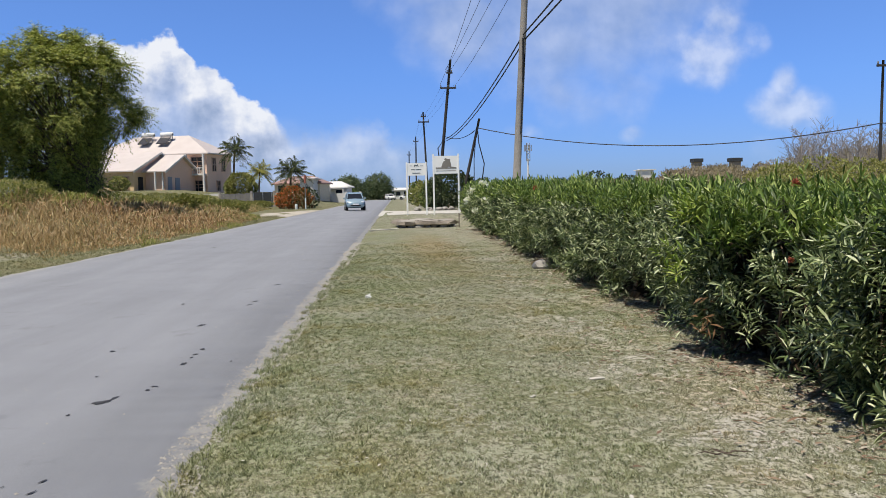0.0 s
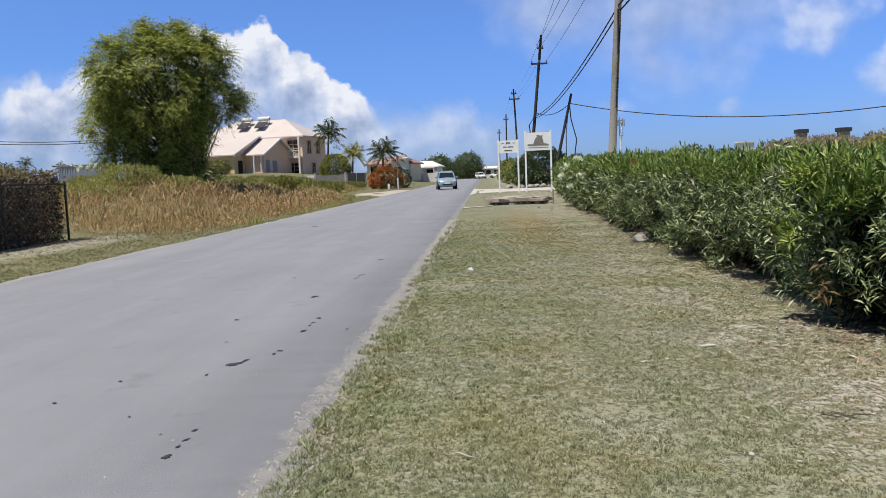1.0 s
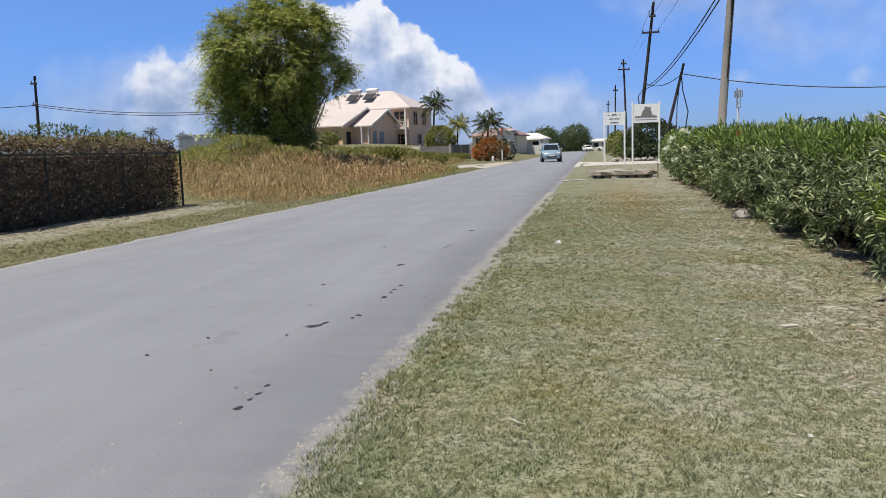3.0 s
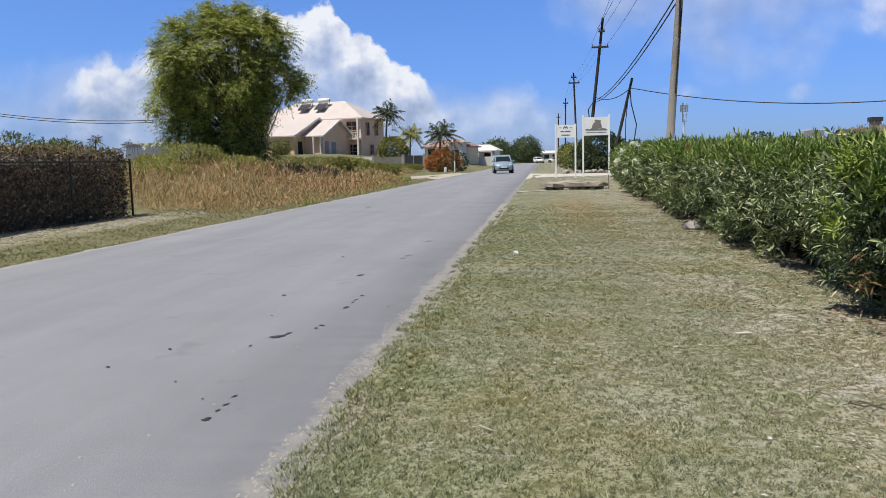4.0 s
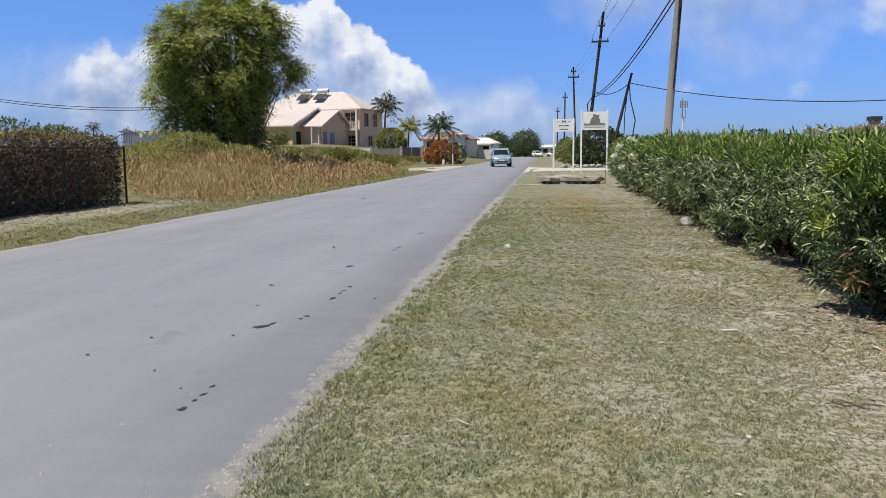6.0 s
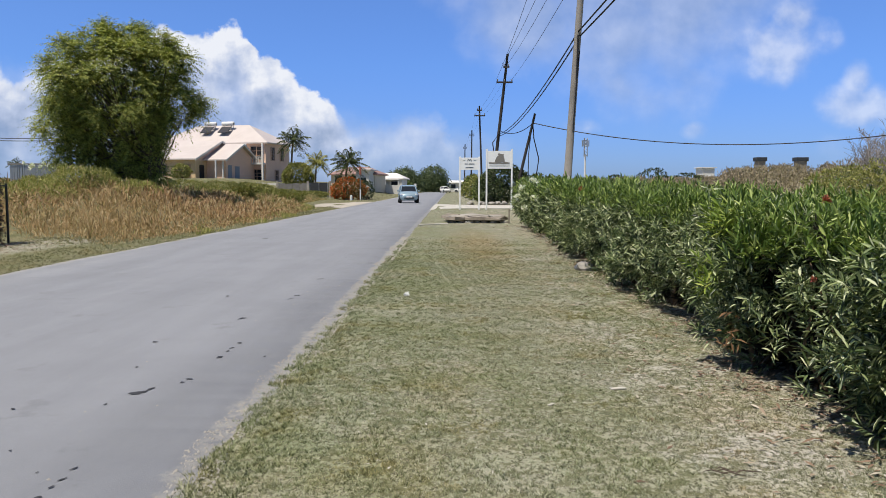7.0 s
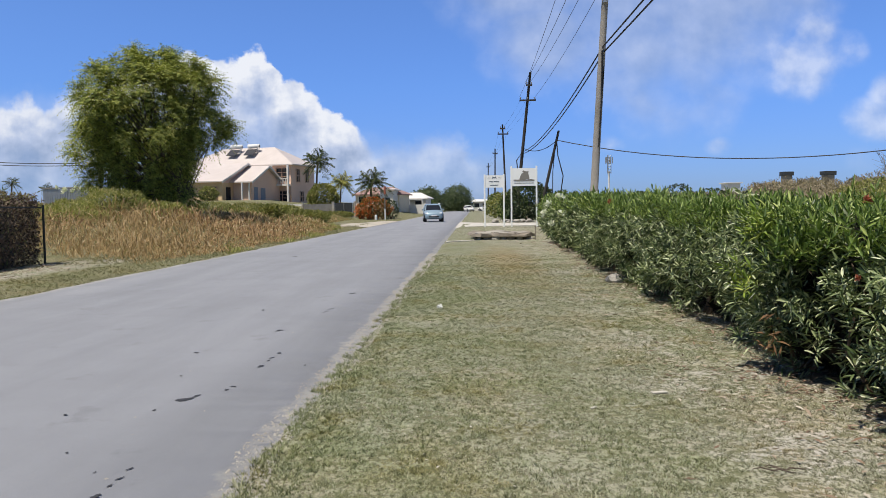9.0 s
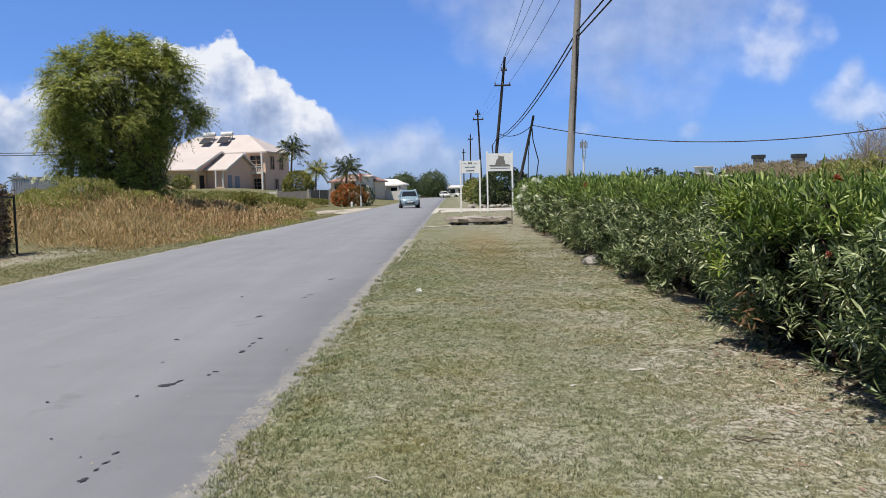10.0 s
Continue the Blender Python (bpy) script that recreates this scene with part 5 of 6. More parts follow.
    part("patio", bm, PALE_CONCRETE, ob)
    bm = bmesh.new()
    box(bm, (-2.5, -0.95, 2.35), (-0.1, -0.02, 2.6))
    bal = part("balcony", bm, FAR_WHITE, ob, "small white balcony")
    for u in np.arange(-2.45, -0.1, 0.26):
        bm = bmesh.new()
        box(bm, (u - 0.03, -0.93, 2.6), (u + 0.03, -0.87, 3.3))
        part("baluster", bm, FAR_WHITE, bal)
    bm = bmesh.new()
    box(bm, (-2.5, -0.96, 3.3), (-0.1, -0.84, 3.4))
    part("rail", bm, FAR_WHITE, bal)
    for u in (-2.55, -0.05):
        bm = bmesh.new()
        box(bm, (u - 0.12, -0.97, -0.8), (u + 0.12, -0.75, 5.2))
        part("porch_column", bm, FAR_WHITE, ob)
    m = ob.matrix_world

    def heater(u):
        z = 5.36 + (1.75 + 0.55) * (2.69 / 4.05)
        th = thing("solar_water_heater", m @ pose(u, 1.75, z), "solar water heater with a white tank on the roof", "water heater", "heaters on the roof")
        sl = 2.69 / 4.05
        bm = bmesh.new()
        q = [(-0.95, 0.06 - 0.2 * sl), (0.25, 0.10 + 1.0 * sl), (0.25, 0.22 + 1.0 * sl), (-0.95, 0.18 - 0.2 * sl)]
        r0, r1 = [bm.verts.new((-0.75, y, k)) for y, k in q], [bm.verts.new((0.75, y, k)) for y, k in q]
        bm.faces.new(r0), bm.faces.new(r1[::-1])
        for j in range(4):
            bm.faces.new((r0[j], r1[j], r1[(j + 1) % 4], r0[(j + 1) % 4]))
        bmesh.ops.recalc_face_normals(bm, faces=bm.faces)
        part("collector", bm, COLLECTOR, th, "dark glass collector panel")
        bm = bmesh.new()
        tube(bm, [(-0.92, 0.6, 1.30), (-0.86, 0.6, 1.30), (0.86, 0.6, 1.30), (0.92, 0.6, 1.30)], [0.2, 0.31, 0.31, 0.2], 14)
        part("tank", bm, WHITE, th, "white round tank", True)
        for a in (-0.7, 0.7):
            bm = bmesh.new()
            box(bm, (a - 0.04, 0.38, 0.2), (a + 0.04, 0.46, 1.1)), box(bm, (a - 0.04, 0.78, 0.4), (a + 0.04, 0.86, 1.1))
            part("stand", bm, STEEL, th)

    heater(-9.9), heater(-7.1)


house()


# ---- gate, palms and bushes by the house ----
def yard_fence():
    ob = thing("yard_fence", pose(-18.8, 85.0, 0.25), "grey boarded yard fence with pale posts and a dark gate", "fence")
    for x, w in ((0.0, 0.22), (3.35, 0.26), (5.75, 0.26)):
        bm = bmesh.new()
        box(bm, (x - w / 2, -w / 2, -1.0), (x + w / 2, w / 2, 1.75), bev=0.02)
        part("post", bm, CONCRETE, ob)
    for i in range(12):
        bm = bmesh.new()
        box(bm, (0.15 + i * 0.255, -0.04, -0.5), (0.39 + i * 0.255, 0.0, 1.5 + 0.04 * rng.normal()))
        part("board", bm, GREY_BOARD, ob)
    bm = bmesh.new()
    box(bm, (3.52, -0.03, 0.0), (5.58, 0.03, 1.6), bev=0.01)
    gate = part("gate", bm, DARK_GATE, ob, "dark sheet gate")
    for x in (3.56, 4.55, 5.5):
        bm = bmesh.new()
        box(bm, (x - 0.03, -0.06, 0.02), (x + 0.03, -0.032, 1.58))
        part("gate_bar", bm, STEEL, gate)
    bm = bmesh.new()
    box(bm, (-16.0, 8.2, -1.0), (-0.2, 8.45, 1.6))
    tagged(part("garden_wall", bm, FAR_WHITE), "low pale garden wall in front of the house", "wall", kind="structure").matrix_world = pose(-18.8, 85.0, 0.25)


yard_fence()
palm(-20.2, 99, 5.8, 2.45, PALM_LEAF, "dark green coconut palm rising behind a bush", 21)
palm(-15.2, 88, 3.7, 1.75, YELLOW_PALM, "small yellowing palm tree", 22, 0.2, 0.09)
palm(-11.4, 85, 4.1, 2.25, PALM_LEAF, "leaning green coconut palm above a red bush", 23, 0.25)
bush(-17.8, 91.5, 3.6, 3.0, GREEN_WEED, "rounded bright green bush by the yard fence", 2600, 0.2)
bush(-33.0, 96.0, 2.2, 1.7, OLIVE_TOP, "yellow-green garden bush before the low wing", 600, 0.2)
bush(-10.6, 82, 3.7, 2.3, BOUGAIN, "bushy shrub covered in orange-red blossom", 1500, 0.2)
bush(-8.9, 83, 1.6, 1.9, DARK_BUSH, "dark green shrub beside the red bush", 200, 0.2)
ob = thing("marker_post", pose(-9.2, 80.2, 0.05), "tall thin post with a red top and white base", "post")
for z0, z1, r, mt in ((-0.1, 1.1, 0.07, WHITE), (1.1, 2.6, 0.05, GREY_BOARD), (2.6, 3.4, 0.12, RED_TILE)):
    bm = bmesh.new()
    tube(bm, [(0, 0, z0), (0, 0, z1)], r, 8)
    part("post_section", bm, mt, ob)
bm = bmesh.new()
tube(bm, [(-10.0, 79.0, -0.05), (-10.0, 79.0, 0.5), (-10.0, 79.0, 0.56)], [0.14, 0.13, 0.07], 8)
tagged(part("bollard", bm, WHITE), "short white concrete bollard by the road", "bollard")
bm = bmesh.new()
out = [(-7.0, 50.5), (-7.9, 51.2), (-8.8, 52.6), (-9.6, 55), (-10.1, 58), (-9.9, 62), (-8.9, 65.5), (-7.9, 69), (-7.0, 74)]
out = [(p[0] + (q[0] - p[0]) * j / 8, p[1] + (q[1] - p[1]) * j / 8) for p, q in zip(out, out[1:]) for j in range(8)] + [out[-1]]
ring = [(x + (0.9 * wob(x, y, 0.5, 61) + 0.4 * wob(x, y, 1.7, 62) if x < -7.3 else 0), y + (0.8 * wob(y, x, 0.6, 63) if x < -7.3 else 0)) for x, y in out]
hi = [bm.verts.new((x, y, land(x, y) + 0.022)) for x, y in ring]
bm.faces.new(hi)
bmesh.ops.recalc_face_normals(bm, faces=bm.faces)
bmesh.ops.triangulate(bm, faces=bm.faces)
tagged(part("dirt_drive", bm, MARL), "pale marl patch at the road edge before the gate", "track", kind="structure")


# ---- houses and trees farther along ----
def small_house(x, y, w, d, h, rise, wall_m, roof_m, label, rz=0, wins=3, hipped=0.0):
    z = land(x, y)
    ob = thing("house", pose(x, y, z, 0, 0, rz), label, "house")
    bm = bmesh.new()
    box(bm, (-w / 2, 0, -0.8), (w / 2, d, h))
    part("wall", bm, wall_m, ob)
    bm = bmesh.new()
    o = 0.5
    c = [(-w / 2 - o, -o), (w / 2 + o, -o), (w / 2 + o, d + o), (-w / 2 - o, d + o)]
    lo, up = [bm.verts.new((a, b, h + 0.002)) for a, b in c], [bm.verts.new((a, b, h + 0.2)) for a, b in c]
    a, b = bm.verts.new((-w / 2 + hipped, d / 2, h + rise)), bm.verts.new((w / 2 - hipped, d / 2, h + rise))
    bm.faces.new(lo[::-1])
    for j in range(4):
        bm.faces.new((lo[j], lo[(j + 1) % 4], up[(j + 1) % 4], up[j]))
    bm.faces.new((up[0], up[1], b, a)), bm.faces.new((up[1], up[2], b)), bm.faces.new((up[2], up[3], a, b)), bm.faces.new((up[3], up[0], a))
    part("roof", bm, roof_m, ob)
    for i in range(wins):
        q = -w / 2 + w * (i + 0.5) / wins
        bm = bmesh.new()
        box(bm, (q - 0.75, -0.08, 0.9), (q + 0.75, 0.0, 2.2))
        wn = part("window", bm, FAR_WHITE, ob)
        bm = bmesh.new()
        box(bm, (q - 0.65, -0.10, 1.0), (q + 0.65, -0.06, 2.1))
        part("pane", bm, GLASS, wn)
    return ob


small_house(-17.2, 138, 8.0, 8, 2.3, 1.5, CREAM_WALL, PINK_TILE, "white house with a faded red tiled roof", -8, 3, 2)
small_house(-15.0, 133, 2.2, 5, 3.3, 0.4, FAR_WHITE, ROOF, "small white flat-roofed house", -5, 1)
bung = small_house(-12.2, 151, 5.6, 7, 2.5, 1.3, FAR_WHITE, FAR_WHITE, "low white bungalow with a pale gabled roof and deep porch", -5, 2, 1.5)
bm = bmesh.new()
box(bm, (-2.6, -2.6, 2.35), (2.6, -0.4, 2.5))
part("porch_roof", bm, FAR_WHITE, bung)
for x in (-2.5, 0.0, 2.5):
    bm = bmesh.new()
    box(bm, (x - 0.1, -2.55, -0.5), (x + 0.1, -2.35, 2.36))
    part("porch_column", bm, FAR_WHITE, bung)
bm = bmesh.new()
box(bm, (-14.7, 146, -0.5), (-6.6, 146.25, 1.75))
tagged(part("boundary_wall", bm, FAR_WHITE), "long low white boundary wall by the road", "wall", kind="structure")
for x in (-14.6, -11.9, -9.3, -6.6):
    bm = bmesh.new()
    box(bm, (x - 0.2, 145.9, -0.5), (x + 0.2, 146.35, 2.0), bev=0.03)
    tagged(part("gate_pier", bm, FAR_WHITE), "square white pier of the boundary wall", "pier", "piers of the wall")
crown_tree(-11.0, 190, 5.8, 5, [((0, 0, 3.4), (2.3, 2.5, 1.9)), ((-2.2, 0, 3.1), (1.8, 2.0, 1.6)), ((1.8, 0, 2.6), (1.7, 2.0, 1.5))], FAR_LEAF, "distant dark green broad tree", 1300, 0.45, 6, 0.25, group="far trees", slim=0.5)
crown_tree(-4.6, 206, 7.6, 4, [((0, 0, 3.6), (2.8, 3, 2.8)), ((-1.4, 0, 2.6), (2.3, 2.5, 2.2)), ((1.3, 0, 2.2), (2.0, 2.2, 2.0))], FAR_LEAF, "distant rounded green tree at the end of the road", 1700, 0.45, 6, 0.3, group="far trees", slim=0.5)
bush(-9.8, 170, 4, 2.4, BUSH_LEAF, "green roadside bush in the distance", 200, 0.4)
small_house(4.0, 216, 9, 8, 2.4, 0.8, FAR_WHITE, FAR_WHITE, "low white building closing the end of the road", 0, 4)


# ---- cars ----
def hatchback(m, paint, label):
    ob = thing("car", m, label, "car")
    st = [(-1.83, 0.62, 0.50, 0.88), (-1.74, 0.72, 0.34, 0.95), (-1.3, 0.82, 0.22, 0.97), (-0.6, 0.84, 0.20, 0.95), (0.3, 0.84, 0.20, 0.94), (0.85, 0.83, 0.20, 0.95), (1.3, 0.80, 0.22, 0.88), (1.68, 0.70, 0.28, 0.74), (1.83, 0.55, 0.38, 0.62)]
    bm = bmesh.new()
    rings = []
    for x, w, zb, zt in st:
        q = [(0, zb), (w * 0.85, zb), (w, zb + 0.1), (w * 1.0, (zb + zt) / 2), (w * 0.94, zt - 0.05), (w * 0.80, zt), (0, zt + 0.03)]
        ring = [(y, z) for y, z in q] + [(-y, z) for y, z in q[-2:0:-1]]
        rings.append([bm.verts.new((x, y, z)) for y, z in ring])
    n = len(rings[0])
    for a, b in zip(rings, rings[1:]):
        for j in range(n):
            bm.faces.new((a[j], a[(j + 1) % n], b[(j + 1) % n], b[j]))
    bm.faces.new(rings[0]), bm.faces.new(rings[-1][::-1])
    bmesh.ops.recalc_face_normals(bm, faces=bm.faces)
    part("body", bm, paint, ob, smooth=True)

    def cabin(name, rows, mat, label=""):
        bm = bmesh.new()
        rr = []
        for z, x0, x1, w in rows:
            rr.append([bm.verts.new(q) for q in ((x0, -w * 0.92, z), (x0 + 0.12, -w, z), (x1 - 0.2, -w, z), (x1, -w * 0.8, z), (x1, w * 0.8, z), (x1 - 0.2, w, z), (x0 + 0.12, w, z), (x0, w * 0.92, z))])
        for a, b in zip(rr, rr[1:]):
            for j in range(8):
                bm.faces.new((a[j], a[(j + 1) % 8], b[(j + 1) % 8], b[j]))
        bm.faces.new(rr[0][::-1]), bm.faces.new(rr[-1])
        bmesh.ops.recalc_face_normals(bm, faces=bm.faces)
        return part(name, bm, mat, ob, label)

    cabin("windows", [(0.90, -1.68, 1.0, 0.77), (1.38, -1.36, 0.22, 0.63)], GLASS, "dark tinted windows")
    cabin("roof", [(1.355, -1.44, 0.28, 0.655), (1.42, -1.36, 0.12, 0.62), (1.475, -1.05, -0.2, 0.48)], paint)
    for x0, z0, x1, z1, y0, y1 in ((0.94, 0.92, 0.22, 1.38, 0.69, 0.57), (-0.30, 0.92, -0.38, 1.39, 0.775, 0.63), (-1.25, 0.92, -1.12, 1.38, 0.775, 0.63), (-1.50, 0.92, -1.26, 1.38, 0.765, 0.62)):
        for sg in (1, -1):
            bm = bmesh.new()
            tube(bm, [(x0, sg * y0, z0), (x1, sg * y1, z1)], 0.045, 6)
            part("pillar", bm, paint, ob)
    for x in (-1.15, 1.2):
        for sg in (1, -1):
            bm = bmesh.new()
            tube(bm, [(x, sg * 0.60, 0.30), (x, sg * 0.63, 0.30), (x, sg * 0.80, 0.30), (x, sg * 0.83, 0.30)], [0.26, 0.30, 0.30, 0.27], 20)
            wh = part("wheel", bm, RUBBER, ob, "black tyre", True)
            bm = bmesh.new()
            tube(bm, [(x, sg * 0.82, 0.30), (x, sg * 0.845, 0.30)], [0.185, 0.16], 16)
            part("rim", bm, ALLOY, wh, "silver alloy rim")
            # black disc on the body stands in for the arch's shaded hollow
            bm = bmesh.new()
            tube(bm, [(x, sg * 0.79, 0.33), (x, sg * 0.826, 0.33)], [0.37, 0.355], 20)
            part("arch_shade_disc", bm, RUBBER, ob)
    for sg in (1, -1):
        bm = bmesh.new()
        box(bm, (1.50, sg * 0.60 - 0.14, 0.62), (1.74, sg * 0.60 + 0.10, 0.76), bev=0.04)
        part("headlight", bm, LAMP_GLASS, ob, "clear headlight")
        bm = bmesh.new()
        box(bm, (-1.82, sg * 0.62 - 0.1, 0.66), (-1.70, sg * 0.62 + 0.08, 0.98), bev=0.03)
        part("tail_light", bm, RED_TILE, ob, "red tail light")
        bm = bmesh.new()
        box(bm, (0.62, sg * 0.88 - 0.09, 0.92), (0.76, sg * 0.88 + 0.07, 1.05), bev=0.03)
        part("mirror", bm, paint, ob)
    bm = bmesh.new()
    box(bm, (1.72, -0.42, 0.36), (1.852, 0.42, 0.46), bev=0.02), box(bm, (1.70, -0.45, 0.56), (1.80, 0.45, 0.63), bev=0.02)
    part("grille", bm, RUBBER, ob)
    bm = bmesh.new()
    box(bm, (1.845, -0.24, 0.46), (1.862, 0.24, 0.56))
    part("number_plate", bm, WHITE, ob)
    return ob


hatchback(pose(-3.6, 67.5, 0.04, 0, 0, -84) @ Matrix.Diagonal((1.0, 1.0, 1.04, 1.0)), CAR_PAINT, "pale blue hatchback car coming along the road")
hatchback(pose(2.6, 192.0, 0.05, 0, 0, 170), WHITE, "white car parked beside the far end of the road")
hatchback(pose(-1.4, 187.0, 0.03, 0, 0, -70), FAR_WHITE, "white car parked at the far end of the road")


# ---- right-hand background ----
for x, y, w, h in ((4.9, 44.5, 2.6, 1.9), (4.5, 41.0, 2.2, 1.8), (5.1, 47.0, 2.4, 1.75)):
    bush(x, y, w, h, OLEANDER_PALE, "light green oleander bush at the hedge's end", 500, 0.2, group="light green bushes at the hedge's end", leaf=(0.14, 0.22))
for x, y, w, h in ((46.5, 180, 7, 4.2), (40, 190, 6, 2.9), (30, 165, 6, 2.6), (22, 150, 6, 2.3), (60, 200, 8, 2.9)):
    bush(x, y, w, h, DARK_BUSH, "distant grey-green tree on the skyline", 260, 0.5, group="trees on the skyline")
RB = "bushes beyond the driveway"
bush(4.5, 63.5, 4.2, 3.1, DARK_BUSH, "tall dark green bush behind the signs", 1500, 0.24, group=RB)
bush(7.6, 62.5, 4.5, 2.3, BUSH_LEAF, "green bush under the leaning pole", 600, 0.24, group=RB)
bush(3.6, 72, 3.0, 2.4, BUSH_LEAF, "olive green bush along the verge", 400, 0.26, group=RB)
bush(3.2, 82, 3.2, 2.6, OLIVE_TOP, "yellowish bush along the verge", 300, 0.3, group=RB)
bush(3.2, 95, 3.2, 2.8, BUSH_LEAF, "green bush along the verge", 260, 0.32, group=RB)
bush(3.2, 112, 3.5, 2.8, OLIVE_TOP, "yellowish bush along the verge", 220, 0.4, group=RB)
bush(12.0, 60, 6, 1.8, SCRUB_LEAF, "loose dry bush behind the hedge", 500, 0.26, group=RB)


def scrub():
    """Dry brush on the rise behind the hedge."""
    vs, fs, at = [], [], 0
    for i in range(190):
        y = rng.uniform(48, 230)
        x = y * rng.uniform(0.12, 0.85)
        if i >= 170:
            y = rng.uniform(60, 74)
            x = y * rng.uniform(0.52, 0.75)
        w, h = rng.uniform(4, 10), rng.uniform(1.1, 2.9) * (0.7 + y / 300) * (0.6 if x / y < 0.35 else 1.2) * (1.9 if i >= 170 else 1.0)
        top = 1.38 + y * np.interp(x / y, [0.15, 0.33, 0.39, 0.5, 0.62], [0.010, 0.0190, 0.0262, 0.033, 0.055])
        h = min(h, (top - land(x, y)) * rng.uniform(0.88, 1.06))
        n = 240
        p, d = blob_shoots(n, (x, y, land(x, y) + h * 0.35), (w / 2, w / 2, h * 0.65), 0.0)
        k = np.repeat(p, 4, 0) + rng.normal(0, 0.15, (len(p) * 4, 3))
        ln = rng.uniform(0.13, 0.37, len(k)) * (0.5 + y / 130)
        v, f = leaves(k, unit(np.repeat(d, 4, 0) + rng.normal(size=k.shape) + np.array([0, 0, 0.8])), ln, ln * 0.28)
        vs.append(v), fs.append(f + at)
        at += len(v)
    tagged(from_arrays("dry_scrub", np.concatenate(vs), np.concatenate(fs), SCRUB_LEAF), "dry brown and olive scrub on the rise behind the hedge", "scrub", kind="stuff")


scrub()


def dead_tree(x, y, h, lean):
    ob = thing("bare_tree", pose(x, y, land(x, y)), "grey leafless trunk with short broken branches", "tree", "bare grey trees behind the hedge")
    bm = bmesh.new()
    top = Vector((lean, rng.normal(0, 0.2), h))
    tube(bm, [(0, 0, -0.1), (lean * 0.3, 0, h * 0.5), top], [0.036, 0.028, 0.012], 5)
    part("trunk", bm, DEAD_WOOD, ob)
    for _ in range(11):
        t = rng.uniform(0.3, 1.0)
        p = Vector((0, 0, 0)).lerp(top, t)
        a = rng.uniform(0, 6.28)
        q = p + Vector((math.cos(a) * rng.uniform(0.3, 0.9), math.sin(a) * 0.5, rng.uniform(0.2, 1.0)))
        bm = bmesh.new()
        tube(bm, [p, p.lerp(q, 0.5) + Vector((0, 0, 0.08)), q], [0.016, 0.012, 0.007], 4)
        for _ in range(4):
            w = p.lerp(q, rng.uniform(0.3, 1.0))
            tube(bm, [w, w + Vector((rng.normal(0, 0.25), rng.normal(0, 0.2), rng.uniform(0.1, 0.5)))], [0.014, 0.007], 3)
        part("branch", bm, DEAD_WOOD, ob)


for i in range(84):
    y = rng.uniform(50, 66)
    dead_tree(y * rng.uniform(0.515, 0.68), y, rng.uniform(3.4, 4.9), rng.normal(0, 0.5))
for x, y, w, h in ((21.5, 43, 4.5, 2.4), (24.5, 44, 4.5, 2.9), (27.5, 45, 5, 2.7), (30.5, 45, 5, 2.9), (27.5, 52, 5, 2.5), (31, 50, 6, 2.5), (35, 56, 7, 3.0), (33, 60, 8, 3.2)):
    bush(x, y, w, h, BUSH_LEAF if rng.random() < 0.5 else OLIVE_TOP, "rough green bush among the dry scrub", 800, 0.17, group="bushes among the scrub")
for x, w in ((96.0, 3.1), (108.5, 3.6)):
    ob = thing("water_tower", pose(x, 245, 2.5), "squat tower with a dark flat cap above the scrub", "tower", "towers on the skyline")
    bm = bmesh.new()
    box(bm, (-w * 0.38, -1.4, 0), (w * 0.38, 1.4, 7.0))
    part("shaft", bm, SLAB, ob)
    bm = bmesh.new()
    box(bm, (-w / 2, -1.8, 7.0), (w / 2, 1.8, 8.2), bev=0.1)
    part("cap", bm, DARK_GATE, ob)
small_house(75.2, 230, 3.6, 6, 4.6, 0.3, FAR_WHITE, FAR_WHITE, "pale flat-roofed building on the skyline", 0, 2)
ob = thing("cell_mast", pose(37.5, 220, land(37.5, 220)), "white mast with a grey lattice antenna head", "mast")
bm = bmesh.new()
tube(bm, [(0, 0, 0), (0, 0, 9.5)], [0.28, 0.24], 8)
part("mast_tube", bm, WHITE, ob)
bm = bmesh.new()
for a in range(3):
    c, sn = 0.6 * math.cos(a * 2.09), 0.6 * math.sin(a * 2.09)
    tube(bm, [(c, sn, 8.8), (c, sn, 14.0)], 0.09, 5)
    for z in np.arange(8.9, 14, 0.85):
        c2, s2 = 0.6 * math.cos((a + 1) * 2.09), 0.6 * math.sin((a + 1) * 2.09)
        tube(bm, [(c, sn, z), (c2, s2, z + 0.85)], 0.06, 4)
part("lattice", bm, STEEL, ob)
for a in range(5):
    bm = bmesh.new()
    c, sn = 0.95 * math.cos(a * 1.26), 0.95 * math.sin(a * 1.26)
    box(bm, (c - 0.14, sn - 0.12, 11.6), (c + 0.14, sn + 0.12, 13.4), bev=0.04)
    part("antenna", bm, STEEL, ob)


# ---- left-hand background ----
ob = thing("sheet_fence", pose(-26.4, 47.0, land(-25, 47) - 0.35), "grey corrugated sheet fence beyond the field", "fence")
for i in range(11):
    bm = bmesh.new()
    for j in range(5):
        box(bm, (i * 0.32 + j * 0.064, -0.02 if j % 2 else 0.0, -0.3), (i * 0.32 + j * 0.064 + 0.06, 0.02 if j % 2 else 0.03, 1.9 + 0.03 * (i % 3)))
    part("sheet", bm, STEEL, ob)
bm = bmesh.new()
box(bm, (-0.1, -0.06, 1.92), (3.6, 0.05, 2.02))
part("top_rail", bm, GREY_BOARD, ob)
for i in range(9):
    y = rng.uniform(70, 95)
    x = -y * (0.50 + 0.045 * i)
    bush(x, y, rng.uniform(6, 9), rng.uniform(1.0, 1.6), BUSH_LEAF if i % 3 else OLIVE_TOP, "distant green garden bush behind the fence", 500, 0.28, group="far garden bushes")
